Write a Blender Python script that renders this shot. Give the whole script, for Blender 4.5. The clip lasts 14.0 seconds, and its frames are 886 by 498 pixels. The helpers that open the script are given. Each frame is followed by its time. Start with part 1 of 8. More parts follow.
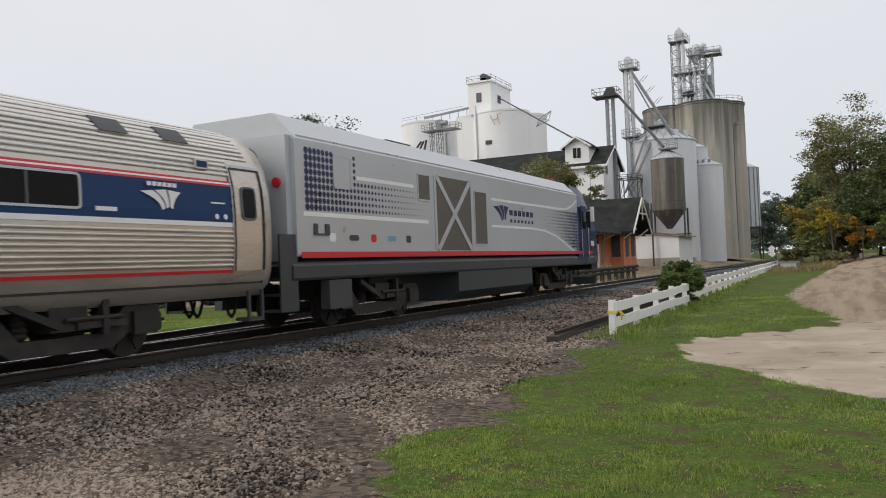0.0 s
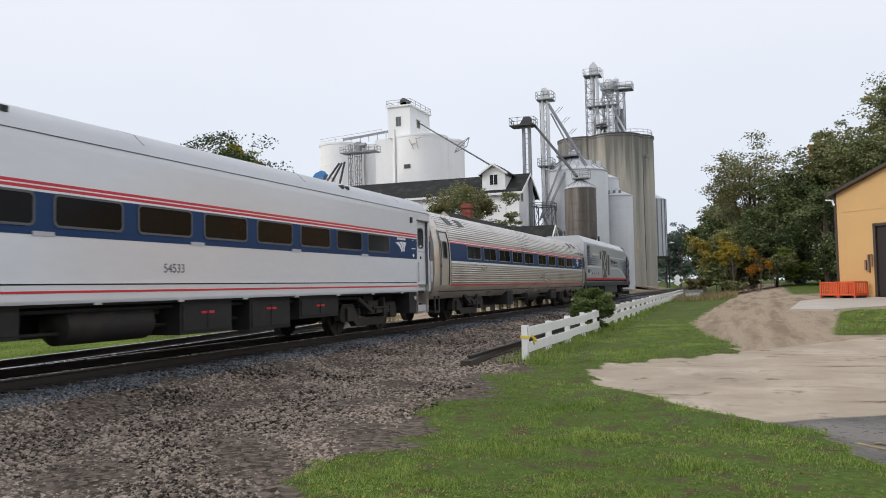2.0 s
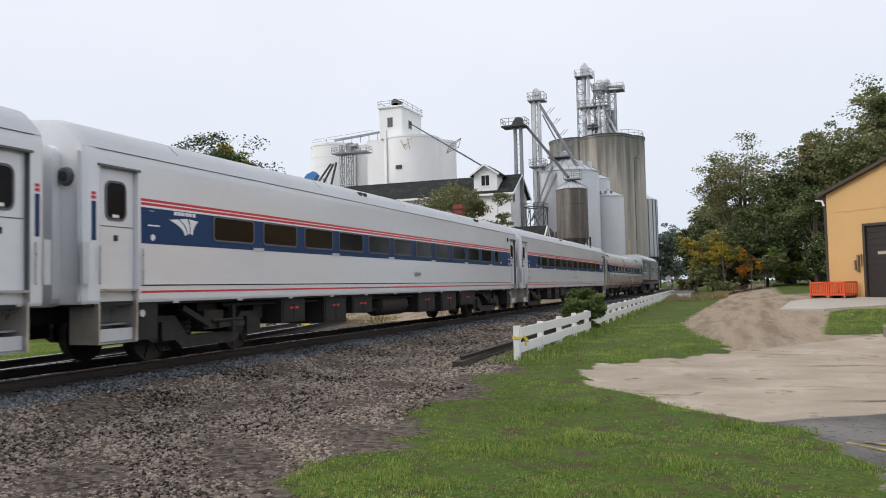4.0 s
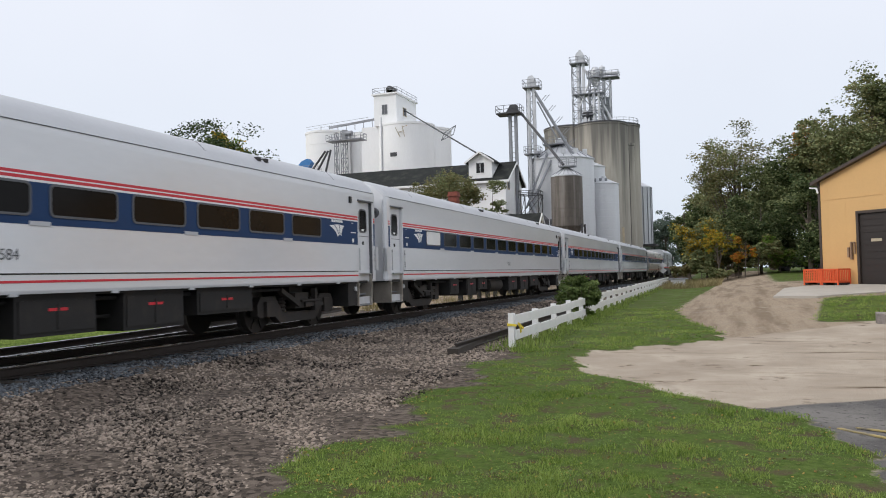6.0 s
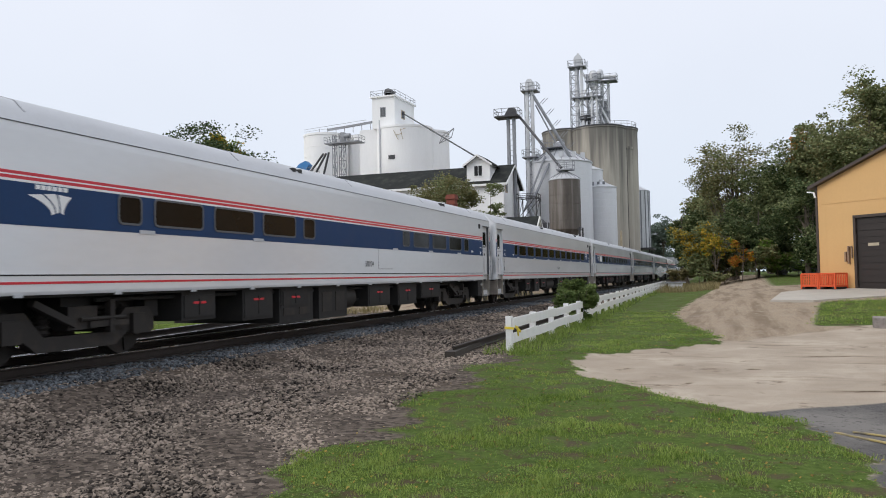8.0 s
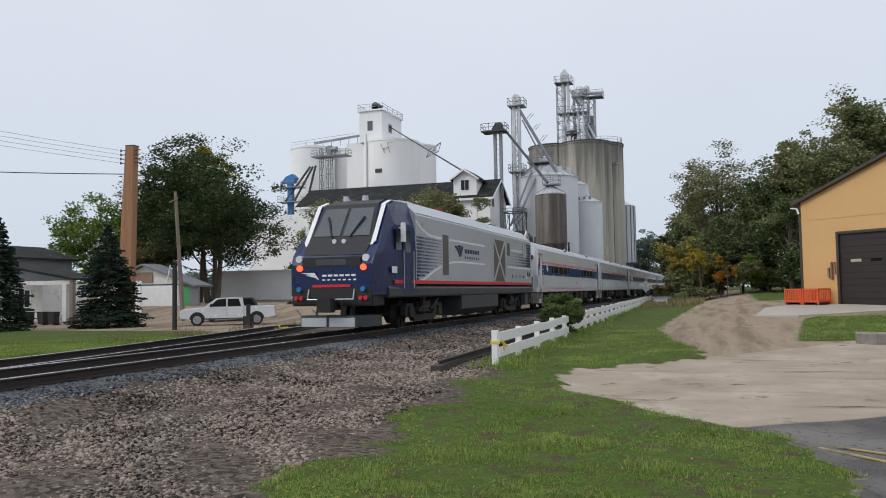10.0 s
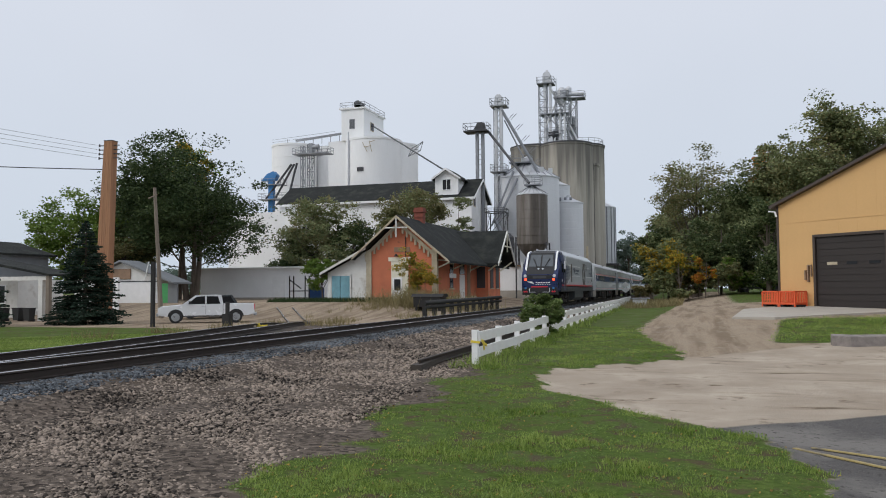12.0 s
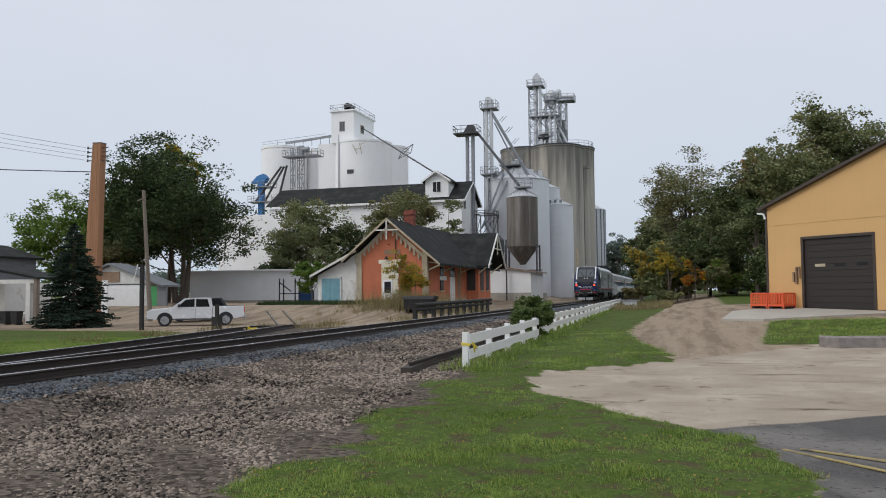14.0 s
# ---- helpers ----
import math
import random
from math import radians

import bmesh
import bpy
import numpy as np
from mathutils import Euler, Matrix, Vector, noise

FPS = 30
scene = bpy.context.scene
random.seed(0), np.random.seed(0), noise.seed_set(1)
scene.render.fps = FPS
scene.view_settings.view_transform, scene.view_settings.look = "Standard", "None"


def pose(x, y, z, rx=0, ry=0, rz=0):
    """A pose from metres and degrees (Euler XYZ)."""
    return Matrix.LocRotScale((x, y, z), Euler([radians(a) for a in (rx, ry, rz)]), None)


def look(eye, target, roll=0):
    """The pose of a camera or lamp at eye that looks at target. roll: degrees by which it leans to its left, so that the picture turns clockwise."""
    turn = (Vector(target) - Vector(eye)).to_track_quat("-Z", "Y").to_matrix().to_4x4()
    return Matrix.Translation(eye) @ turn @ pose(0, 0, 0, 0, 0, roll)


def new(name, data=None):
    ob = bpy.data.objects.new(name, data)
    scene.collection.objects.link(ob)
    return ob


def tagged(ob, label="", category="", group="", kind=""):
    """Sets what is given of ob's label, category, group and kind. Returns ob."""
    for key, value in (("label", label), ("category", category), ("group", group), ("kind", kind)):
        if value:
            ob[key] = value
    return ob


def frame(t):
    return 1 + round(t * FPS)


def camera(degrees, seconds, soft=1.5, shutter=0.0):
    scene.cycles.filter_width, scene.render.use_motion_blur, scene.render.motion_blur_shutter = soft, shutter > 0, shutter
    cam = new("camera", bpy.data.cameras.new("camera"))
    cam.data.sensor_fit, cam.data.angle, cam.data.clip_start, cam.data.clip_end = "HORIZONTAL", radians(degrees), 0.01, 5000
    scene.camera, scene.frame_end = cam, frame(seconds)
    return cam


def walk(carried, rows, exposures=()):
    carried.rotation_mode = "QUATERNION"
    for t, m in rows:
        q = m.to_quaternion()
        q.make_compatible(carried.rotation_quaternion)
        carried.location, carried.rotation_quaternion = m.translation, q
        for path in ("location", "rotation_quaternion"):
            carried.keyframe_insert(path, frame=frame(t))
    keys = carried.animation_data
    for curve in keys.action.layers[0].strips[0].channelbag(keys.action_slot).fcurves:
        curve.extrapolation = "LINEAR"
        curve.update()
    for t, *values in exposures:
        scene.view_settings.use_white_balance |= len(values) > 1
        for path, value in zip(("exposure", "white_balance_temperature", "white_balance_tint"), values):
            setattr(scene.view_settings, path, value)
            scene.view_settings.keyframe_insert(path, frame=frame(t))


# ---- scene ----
cam = camera(58.53, 14.0, soft=1.0, shutter=0.08)
EYE = (0.0, 0.0, 1.6)
TURNS = [  # seconds, pitch, roll, yaw: the camera stands and pans by hand
    (0.0, 1.22, 2.27, 26.93), (0.5, 1.48, 1.85, 22.98), (1.0, 1.96, 1.38, 21.66), (1.5, 2.49, 1.13, 21.24),
    (2.0, 2.73, 1.19, 20.83), (2.5, 2.77, 1.14, 20.57), (3.0, 2.80, 1.22, 20.46), (5.5, 2.23, 1.29, 19.93),
    (6.0, 1.86, 1.35, 19.87), (6.5, 1.74, 1.39, 19.85), (7.0, 1.76, 1.40, 19.86), (7.5, 1.91, 1.23, 19.82),
    (8.0, 2.06, 1.15, 19.70), (10.5, 3.12, 0.69, 18.36), (11.0, 3.03, 0.43, 17.99), (11.5, 2.94, 0.27, 17.60),
    (12.0, 2.98, 0.40, 17.30), (12.5, 3.05, 0.39, 17.07), (13.0, 3.05, 0.39, 16.91), (13.5, 3.08, 0.46, 16.79),
    (14.0, 3.15, 0.50, 16.60)]
walk(cam, [(t, pose(*EYE, 90 + p, r, w)) for t, p, r, w in TURNS],
     exposures=[(0.0, 0.12, 6850, 9), (0.5, 0.0, 6750, 9), (1.0, 0.06, 6650, 9), (1.6, 0.24, 6580, 9), (3.0, 0.27, 6540, 9), (6.5, 0.27, 6490, 9), (8.2, 0.25, 6430, 9), (10.5, 0.0, 6350, 8), (14.0, -0.03, 6350, 8)])

# ---- sky and light: a bright overcast morning ----
SUN_AZ, SUN_EL = radians(231), radians(36)   # behind the camera's left shoulder, through cloud
world = bpy.data.worlds.new("overcast_sky")
scene.world = world
world.use_nodes = True
wn, wl = world.node_tree.nodes, world.node_tree.links
wn.clear()
w_out = wn.new("ShaderNodeOutputWorld")
w_bg = wn.new("ShaderNodeBackground")
w_sky = wn.new("ShaderNodeTexSky")
w_sky.sky_type, w_sky.sun_disc = "NISHITA", False
w_sky.sun_elevation, w_sky.sun_rotation = SUN_EL, SUN_AZ
w_sky.dust_density, w_sky.air_density = 4.0, 1.0
w_dim = wn.new("ShaderNodeVectorMath")
w_dim.operation, w_dim.inputs[3].default_value = "SCALE", 0.10
w_co = wn.new("ShaderNodeTexCoord")
w_sep = wn.new("ShaderNodeSeparateXYZ")
w_ramp = wn.new("ShaderNodeValToRGB")
w_ramp.color_ramp.elements[0].position, w_ramp.color_ramp.elements[0].color = 0.0, (0.64, 0.71, 0.80, 1)
w_ramp.color_ramp.elements[1].position, w_ramp.color_ramp.elements[1].color = 1.0, (1.08, 1.11, 1.20, 1)
e = w_ramp.color_ramp.elements.new(0.10)
e.color = (0.685, 0.735, 0.83, 1)
e = w_ramp.color_ramp.elements.new(0.38)
e.color = (0.765, 0.785, 0.865, 1)
w_noise = wn.new("ShaderNodeTexNoise")
w_noise.inputs["Scale"].default_value, w_noise.inputs["Detail"].default_value = 2.2, 4
w_soft = wn.new("ShaderNodeMapRange")
w_soft.inputs[3].default_value, w_soft.inputs[4].default_value = 0.93, 1.07
w_mul = wn.new("ShaderNodeVectorMath")
w_mul.operation = "SCALE"
w_mix = wn.new("ShaderNodeMix")
w_mix.data_type = "RGBA"
w_mix.inputs[0].default_value = 0.92      # how much of the blue sky the cloud hides
wl.new(w_co.outputs["Generated"], w_sep.inputs[0])
wl.new(w_co.outputs["Generated"], w_noise.inputs["Vector"])
wl.new(w_sep.outputs["Z"], w_ramp.inputs[0])
wl.new(w_noise.outputs["Fac"], w_soft.inputs[0])
wl.new(w_ramp.outputs[0], w_mul.inputs[0])
wl.new(w_soft.outputs[0], w_mul.inputs[3])
wl.new(w_sky.outputs[0], w_dim.inputs[0])
wl.new(w_dim.outputs[0], w_mix.inputs[6])
wl.new(w_mul.outputs[0], w_mix.inputs[7])
wl.new(w_mix.outputs[2], w_bg.inputs[0])
wl.new(w_bg.outputs[0], w_out.inputs[0])
sun = new("sun", bpy.data.lights.new("sun", "SUN"))
sun.data.energy, sun.data.angle, sun.data.color = 1.15, radians(24), (1.0, 0.96, 0.90)
sun.matrix_world = look((0, 0, 0), (-math.sin(SUN_AZ) * math.cos(SUN_EL), -math.cos(SUN_AZ) * math.cos(SUN_EL), -math.sin(SUN_EL)))


# ---- materials ----
def mat(name, base, rough=0.6, metal=0.0, vary=0.18, scale=3.0, fine=40.0, bump=0.15, depth=0.004, stretch=(1, 1, 1),
        dirt=None, dirt_at=0.62, per=0.0, spec=0.5):
    """A surface with slow stains, fine grain and relief; dirt: a second colour in patches; per: variation from piece to piece."""
    m = bpy.data.materials.new(name)
    m.use_nodes = True
    n, l = m.node_tree.nodes, m.node_tree.links
    b = n["Principled BSDF"]
    b.inputs["Metallic"].default_value = metal
    b.inputs["Specular IOR Level"].default_value = spec
    co = n.new("ShaderNodeTexCoord")
    mp = n.new("ShaderNodeMapping")
    mp.inputs["Scale"].default_value = stretch
    l.new(co.outputs["Object"], mp.inputs[0])
    big = n.new("ShaderNodeTexNoise")
    big.inputs["Scale"].default_value, big.inputs["Detail"].default_value = scale, 5
    fin = n.new("ShaderNodeTexNoise")
    fin.inputs["Scale"].default_value, fin.inputs["Detail"].default_value = fine, 3
    l.new(mp.outputs[0], big.inputs["Vector"])
    l.new(mp.outputs[0], fin.inputs["Vector"])
    add = n.new("ShaderNodeMath")
    add.operation = "MULTIPLY_ADD"
    add.inputs[1].default_value = 0.5
    l.new(fin.outputs["Fac"], add.inputs[0])
    l.new(big.outputs["Fac"], add.inputs[2])
    rng = n.new("ShaderNodeMapRange")
    rng.inputs[1].default_value, rng.inputs[2].default_value = 0.45, 1.05
    rng.inputs[3].default_value, rng.inputs[4].default_value = 1 - vary, 1 + vary
    l.new(add.outputs[0], rng.inputs[0])
    sc = n.new("ShaderNodeVectorMath")
    sc.operation = "SCALE"
    sc.inputs[0].default_value = base
    level = rng.outputs[0]
    if per:
        inf = n.new("ShaderNodeObjectInfo")
        pr = n.new("ShaderNodeMapRange")
        pr.inputs[3].default_value, pr.inputs[4].default_value = 1 - per, 1 + per
        l.new(inf.outputs["Random"], pr.inputs[0])
        pm = n.new("ShaderNodeMath")
        pm.operation = "MULTIPLY"
        l.new(pr.outputs[0], pm.inputs[0])
        l.new(level, pm.inputs[1])
        level = pm.outputs[0]
    l.new(level, sc.inputs[3])
    col = sc.outputs[0]
    if dirt:
        mx = n.new("ShaderNodeMix")
        mx.data_type = "RGBA"
        mx.inputs[7].default_value = (*dirt, 1)
        dr = n.new("ShaderNodeMapRange")
        dr.inputs[1].default_value, dr.inputs[2].default_value = dirt_at - 0.1, dirt_at + 0.14
        l.new(big.outputs["Fac"], dr.inputs[0])
        l.new(dr.outputs[0], mx.inputs[0])
        l.new(col, mx.inputs[6])
        col = mx.outputs[2]
    l.new(col, b.inputs["Base Color"])
    rr = n.new("ShaderNodeMapRange")
    rr.inputs[3].default_value, rr.inputs[4].default_value = max(0.02, rough - 0.12), min(1, rough + 0.12)
    l.new(big.outputs["Fac"], rr.inputs[0])
    l.new(rr.outputs[0], b.inputs["Roughness"])
    if bump:
        bp = n.new("ShaderNodeBump")
        bp.inputs["Strength"].default_value, bp.inputs["Distance"].default_value = bump, depth
        l.new(fin.outputs["Fac"], bp.inputs["Height"])
        l.new(bp.outputs[0], b.inputs["Normal"])
    return m


def leaf_mat(name, base, second, rough=0.55):
    """Leaves: the colour goes from base to second leaf by leaf, and light passes through a little."""
    m = bpy.data.materials.new(name)
    m.use_nodes = True
    n, l = m.node_tree.nodes, m.node_tree.links
    b = n["Principled BSDF"]
    g = n.new("ShaderNodeNewGeometry")
    co = n.new("ShaderNodeTexCoord")
    nz = n.new("ShaderNodeTexNoise")
    nz.inputs["Scale"].default_value = 0.45
    l.new(co.outputs["Object"], nz.inputs["Vector"])
    ad = n.new("ShaderNodeMath")
    ad.operation = "MULTIPLY_ADD"
    ad.inputs[1].default_value = 0.55
    l.new(g.outputs["Random Per Island"], ad.inputs[0])
    l.new(nz.outputs["Fac"], ad.inputs[2])
    rg = n.new("ShaderNodeMapRange")
    rg.inputs[1].default_value, rg.inputs[2].default_value = 0.45, 1.15
    l.new(ad.outputs[0], rg.inputs[0])
    mx = n.new("ShaderNodeMix")
    mx.data_type = "RGBA"
    mx.inputs[6].default_value, mx.inputs[7].default_value = (*base, 1), (*second, 1)
    l.new(rg.outputs[0], mx.inputs[0])
    l.new(mx.outputs[2], b.inputs["Base Color"])
    b.inputs["Roughness"].default_value = rough
    b.inputs["Specular IOR Level"].default_value = 0.12
    tr = n.new("ShaderNodeBsdfTranslucent")
    l.new(mx.outputs[2], tr.inputs[0])
    ms = n.new("ShaderNodeMixShader")
    ms.inputs[0].default_value = 0.22
    l.new(b.outputs[0], ms.inputs[1])
    l.new(tr.outputs[0], ms.inputs[2])
    l.new(ms.outputs[0], n["Material Output"].inputs[0])
    return m


def glow(name, color, strength):
    m = mat(name, color, 0.2, bump=0)
    b = m.node_tree.nodes["Principled BSDF"]
    b.inputs["Emission Color"].default_value, b.inputs["Emission Strength"].default_value = (*color, 1), strength
    return m


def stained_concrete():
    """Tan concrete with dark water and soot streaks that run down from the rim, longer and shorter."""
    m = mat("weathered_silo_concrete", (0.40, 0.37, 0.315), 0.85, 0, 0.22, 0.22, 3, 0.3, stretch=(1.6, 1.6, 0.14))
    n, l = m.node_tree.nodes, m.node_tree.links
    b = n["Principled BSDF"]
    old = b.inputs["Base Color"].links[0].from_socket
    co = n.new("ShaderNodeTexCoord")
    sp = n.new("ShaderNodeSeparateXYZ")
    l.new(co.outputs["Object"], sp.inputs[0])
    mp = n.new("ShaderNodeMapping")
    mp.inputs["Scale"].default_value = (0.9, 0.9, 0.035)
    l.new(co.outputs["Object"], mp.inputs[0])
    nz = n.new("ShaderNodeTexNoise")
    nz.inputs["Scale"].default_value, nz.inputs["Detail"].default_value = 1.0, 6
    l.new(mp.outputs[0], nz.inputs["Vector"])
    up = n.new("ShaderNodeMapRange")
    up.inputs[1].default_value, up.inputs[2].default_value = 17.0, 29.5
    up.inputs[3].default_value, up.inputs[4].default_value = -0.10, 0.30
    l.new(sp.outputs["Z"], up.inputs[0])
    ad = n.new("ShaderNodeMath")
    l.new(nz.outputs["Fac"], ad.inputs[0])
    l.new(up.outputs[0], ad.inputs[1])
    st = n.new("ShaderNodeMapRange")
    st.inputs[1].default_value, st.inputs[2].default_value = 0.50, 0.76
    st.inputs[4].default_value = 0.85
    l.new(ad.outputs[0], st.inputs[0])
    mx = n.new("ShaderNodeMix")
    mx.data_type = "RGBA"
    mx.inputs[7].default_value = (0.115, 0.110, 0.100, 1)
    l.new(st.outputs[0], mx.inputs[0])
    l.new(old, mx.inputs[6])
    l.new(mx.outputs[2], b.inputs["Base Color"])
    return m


M = {
    "silver": mat("grey_car_paint", (0.69, 0.70, 0.72), 0.20, 0.08, 0.05, 0.7, 9, 0.02, stretch=(1, 0.25, 1), spec=0.65),
    "roof_silver": mat("pale_roof_paint", (0.47, 0.48, 0.50), 0.6, 0.05, 0.08, 0.8, 14, 0.05),
    "steel": mat("fluted_stainless_steel", (0.56, 0.51, 0.45), 0.30, 0.6, 0.22, 1.2, 30, 0.05, stretch=(1, 0.2, 1), dirt=(0.24, 0.20, 0.17), dirt_at=0.66),
    "roof_steel": mat("brighter_roof_steel", (0.62, 0.60, 0.57), 0.36, 0.45, 0.12, 1.2, 30, 0.05, stretch=(1, 0.2, 1), dirt=(0.36, 0.33, 0.30), dirt_at=0.68),
    "blue": mat("navy_band_paint", (0.013, 0.042, 0.118), 0.5, 0, 0.10, 2, 20, 0.03, spec=0.2),
    "navy": mat("navy_cab_paint", (0.010, 0.020, 0.078), 0.3, 0, 0.10, 2, 20, 0.02, spec=0.35),
    "red": mat("red_stripe_paint", (0.56, 0.020, 0.038), 0.35, 0, 0.08, 2, 20, 0.02),
    "white": mat("white_stripe_paint", (0.78, 0.78, 0.78), 0.4, 0, 0.06, 2, 20, 0.03),
    "loco_grey": mat("locomotive_silver_paint", (0.46, 0.48, 0.50), 0.32, 0.15, 0.06, 0.8, 14, 0.03),
    "loco_dark": mat("locomotive_charcoal_paint", (0.036, 0.042, 0.046), 0.45, 0, 0.2, 2, 30, 0.1),
    "under": mat("sooty_underframe", (0.014, 0.013, 0.0125), 0.75, 0, 0.35, 3, 30, 0.3, dirt=(0.03, 0.025, 0.021)),
    "truck": mat("road_grimed_bogie_steel", (0.020, 0.017, 0.015), 0.7, 0, 0.4, 3, 30, 0.3, dirt=(0.045, 0.034, 0.026)),
    "black": mat("matt_black", (0.012, 0.012, 0.013), 0.6, 0, 0.2, 4, 40, 0.05),
    "mesh": mat("radiator_grille_brown", (0.115, 0.105, 0.09), 0.6, 0.2, 0.2, 4, 90, 0.4),
    "rubber": mat("window_gasket", (0.10, 0.105, 0.115), 0.5, 0.2, 0.1, 4, 40, 0.05),
    "lit_red": glow("red_marker_lamp", (1.0, 0.055, 0.015), 3.2),
    "lens": mat("clear_lamp_lens", (0.65, 0.67, 0.70), 0.12, 0.3, 0.05, 4, 40, 0),
    "rail": mat("rusty_rail_steel", (0.030, 0.022, 0.018), 0.7, 0.2, 0.3, 3, 40, 0.3),
    "railhead": mat("polished_rail_head", (0.42, 0.41, 0.42), 0.25, 0.9, 0.1, 3, 40, 0.05),
    "tie": mat("creosoted_sleeper", (0.045, 0.037, 0.030), 0.85, 0, 0.35, 2.5, 30, 0.5, stretch=(1, 4, 4), per=0.25),
    "fence": mat("white_fence_paint", (0.79, 0.79, 0.78), 0.5, 0, 0.07, 3, 40, 0.2, dirt=(0.48, 0.47, 0.40), dirt_at=0.74),
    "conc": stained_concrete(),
    "white_conc": mat("whitewashed_elevator_concrete", (0.83, 0.83, 0.83), 0.7, 0, 0.05, 0.3, 4, 0.1, stretch=(1, 1, 0.3)),
    "galv": mat("galvanised_sheet", (0.56, 0.57, 0.59), 0.48, 0.35, 0.12, 0.6, 12, 0.1, stretch=(1, 1, 0.25)),
    "white_bin": mat("white_corrugated_bin_sheet", (0.66, 0.67, 0.69), 0.5, 0.15, 0.10, 0.5, 12, 0.1, stretch=(1, 1, 0.25)),
    "rust_bin": mat("tarnished_hopper_sheet", (0.125, 0.108, 0.092), 0.6, 0.3, 0.40, 0.7, 9, 0.2, stretch=(1.6, 1.6, 0.12), dirt=(0.27, 0.25, 0.235), dirt_at=0.60),
    "girder": mat("galvanised_girder", (0.25, 0.26, 0.28), 0.55, 0.4, 0.2, 1.5, 20, 0.1),
    "dark_steel": mat("dark_painted_steel", (0.065, 0.065, 0.07), 0.6, 0.3, 0.2, 1.5, 20, 0.1),
    "white_wall": mat("white_clad_mill_wall", (0.80, 0.80, 0.80), 0.65, 0, 0.07, 0.5, 8, 0.1),
    "clapboard": mat("peeling_white_clapboard", (0.66, 0.65, 0.62), 0.75, 0, 0.14, 1.2, 22, 0.3, dirt=(0.36, 0.32, 0.27), dirt_at=0.66),
    "roof_dark": mat("dark_asphalt_shingle", (0.021, 0.023, 0.022), 0.95, 0, 0.45, 0.8, 9, 0.8, depth=0.03, spec=0.2, dirt=(0.045, 0.048, 0.040), dirt_at=0.62),
    "brick": mat("orange_red_brick", (0.52, 0.165, 0.085), 0.85, 0, 0.20, 0.9, 14, 0.3, per=0.16),
    "mortar": mat("brick_mortar", (0.33, 0.15, 0.09), 0.9, 0, 0.2, 3, 30, 0.2),
    "buff": mat("weathered_buff_trim", (0.42, 0.36, 0.26), 0.8, 0, 0.25, 1.5, 20, 0.3),
    "cream": mat("cream_door_paint", (0.72, 0.68, 0.55), 0.6, 0, 0.12, 2, 20, 0.1),
    "teal": mat("faded_blue_door_paint", (0.17, 0.34, 0.40), 0.7, 0, 0.2, 2, 24, 0.2),
    "plywood": mat("brown_plywood_board", (0.26, 0.17, 0.11), 0.8, 0, 0.2, 2, 20, 0.2),
    "tan": mat("tan_steel_siding", (0.60, 0.365, 0.150), 0.6, 0, 0.05, 0.5, 9, 0.05),
    "brown_door": mat("brown_sectional_door", (0.026, 0.020, 0.018), 0.6, 0.1, 0.12, 1.0, 20, 0.1),
    "brown_trim": mat("brown_metal_trim", (0.055, 0.040, 0.032), 0.5, 0.1, 0.12, 1.0, 20, 0.1),
    "slab": mat("pale_concrete_apron", (0.37, 0.34, 0.295), 0.85, 0, 0.15, 1.2, 24, 0.2),
    "orange": mat("orange_plastic_crate", (0.66, 0.10, 0.030), 0.5, 0, 0.08, 2, 20, 0.05),
    "pole": mat("reddish_treated_pole_timber", (0.33, 0.165, 0.085), 0.8, 0, 0.28, 1.4, 16, 0.4, stretch=(3, 3, 0.12)),
    "old_pole": mat("grey_weathered_pole_timber", (0.20, 0.165, 0.13), 0.85, 0, 0.28, 1.4, 16, 0.4, stretch=(3, 3, 0.15)),
    "black_post": mat("tarred_black_post", (0.018, 0.017, 0.017), 0.8, 0, 0.3, 2, 20, 0.3),
    "bark": mat("grey_brown_bark", (0.095, 0.075, 0.058), 0.9, 0, 0.3, 2, 14, 0.6, depth=0.02, stretch=(2, 2, 0.4)),
    "truck_silver": mat("silver_truck_paint", (0.72, 0.73, 0.75), 0.25, 0.12, 0.04, 1, 14, 0),
    "dark_glass": mat("tinted_window_glass", (0.010, 0.010, 0.011), 0.06, 0, 0.05, 1, 10, 0, spec=0.32),
    # tinted glass, its base colour lightened to imitate reflected sky
    "screen_glass": mat("pale_tinted_windscreen", (0.075, 0.085, 0.095), 0.05, 0, 0.15, 1.5, 10, 0, spec=0.7),
    "train_glass": mat("dark_train_glass", (0.009, 0.008, 0.0075), 0.12, 0, 0.3, 0.7, 10, 0, spec=0.10),
    "tyre": mat("tyre_rubber", (0.02, 0.02, 0.021), 0.8, 0, 0.2, 4, 40, 0.2),
    "alloy": mat("bright_alloy", (0.40, 0.41, 0.43), 0.3, 0.8, 0.05, 4, 40, 0),
    "chimney": mat("dark_red_chimney_brick", (0.21, 0.060, 0.040), 0.85, 0, 0.3, 3, 20, 0.4),
    "blue_steel": mat("bright_blue_machine_paint", (0.03, 0.17, 0.42), 0.5, 0, 0.1, 2, 20, 0.05),
    "line": mat("faded_yellow_line_paint", (0.36, 0.28, 0.11), 0.8, 0, 0.3, 4, 40, 0.2, dirt=(0.10, 0.095, 0.09), dirt_at=0.55),
    "yellow": mat("yellow_plastic", (0.75, 0.58, 0.06), 0.5, 0, 0.1, 2, 20, 0.05),
    "stone": mat("crushed_ballast_stone", (0.20, 0.175, 0.16), 0.8, 0, 0.45, 6, 40, 0.3),
    "wire": mat("overhead_wire", (0.05, 0.05, 0.055), 0.6, 0, 0.1, 2, 20, 0),
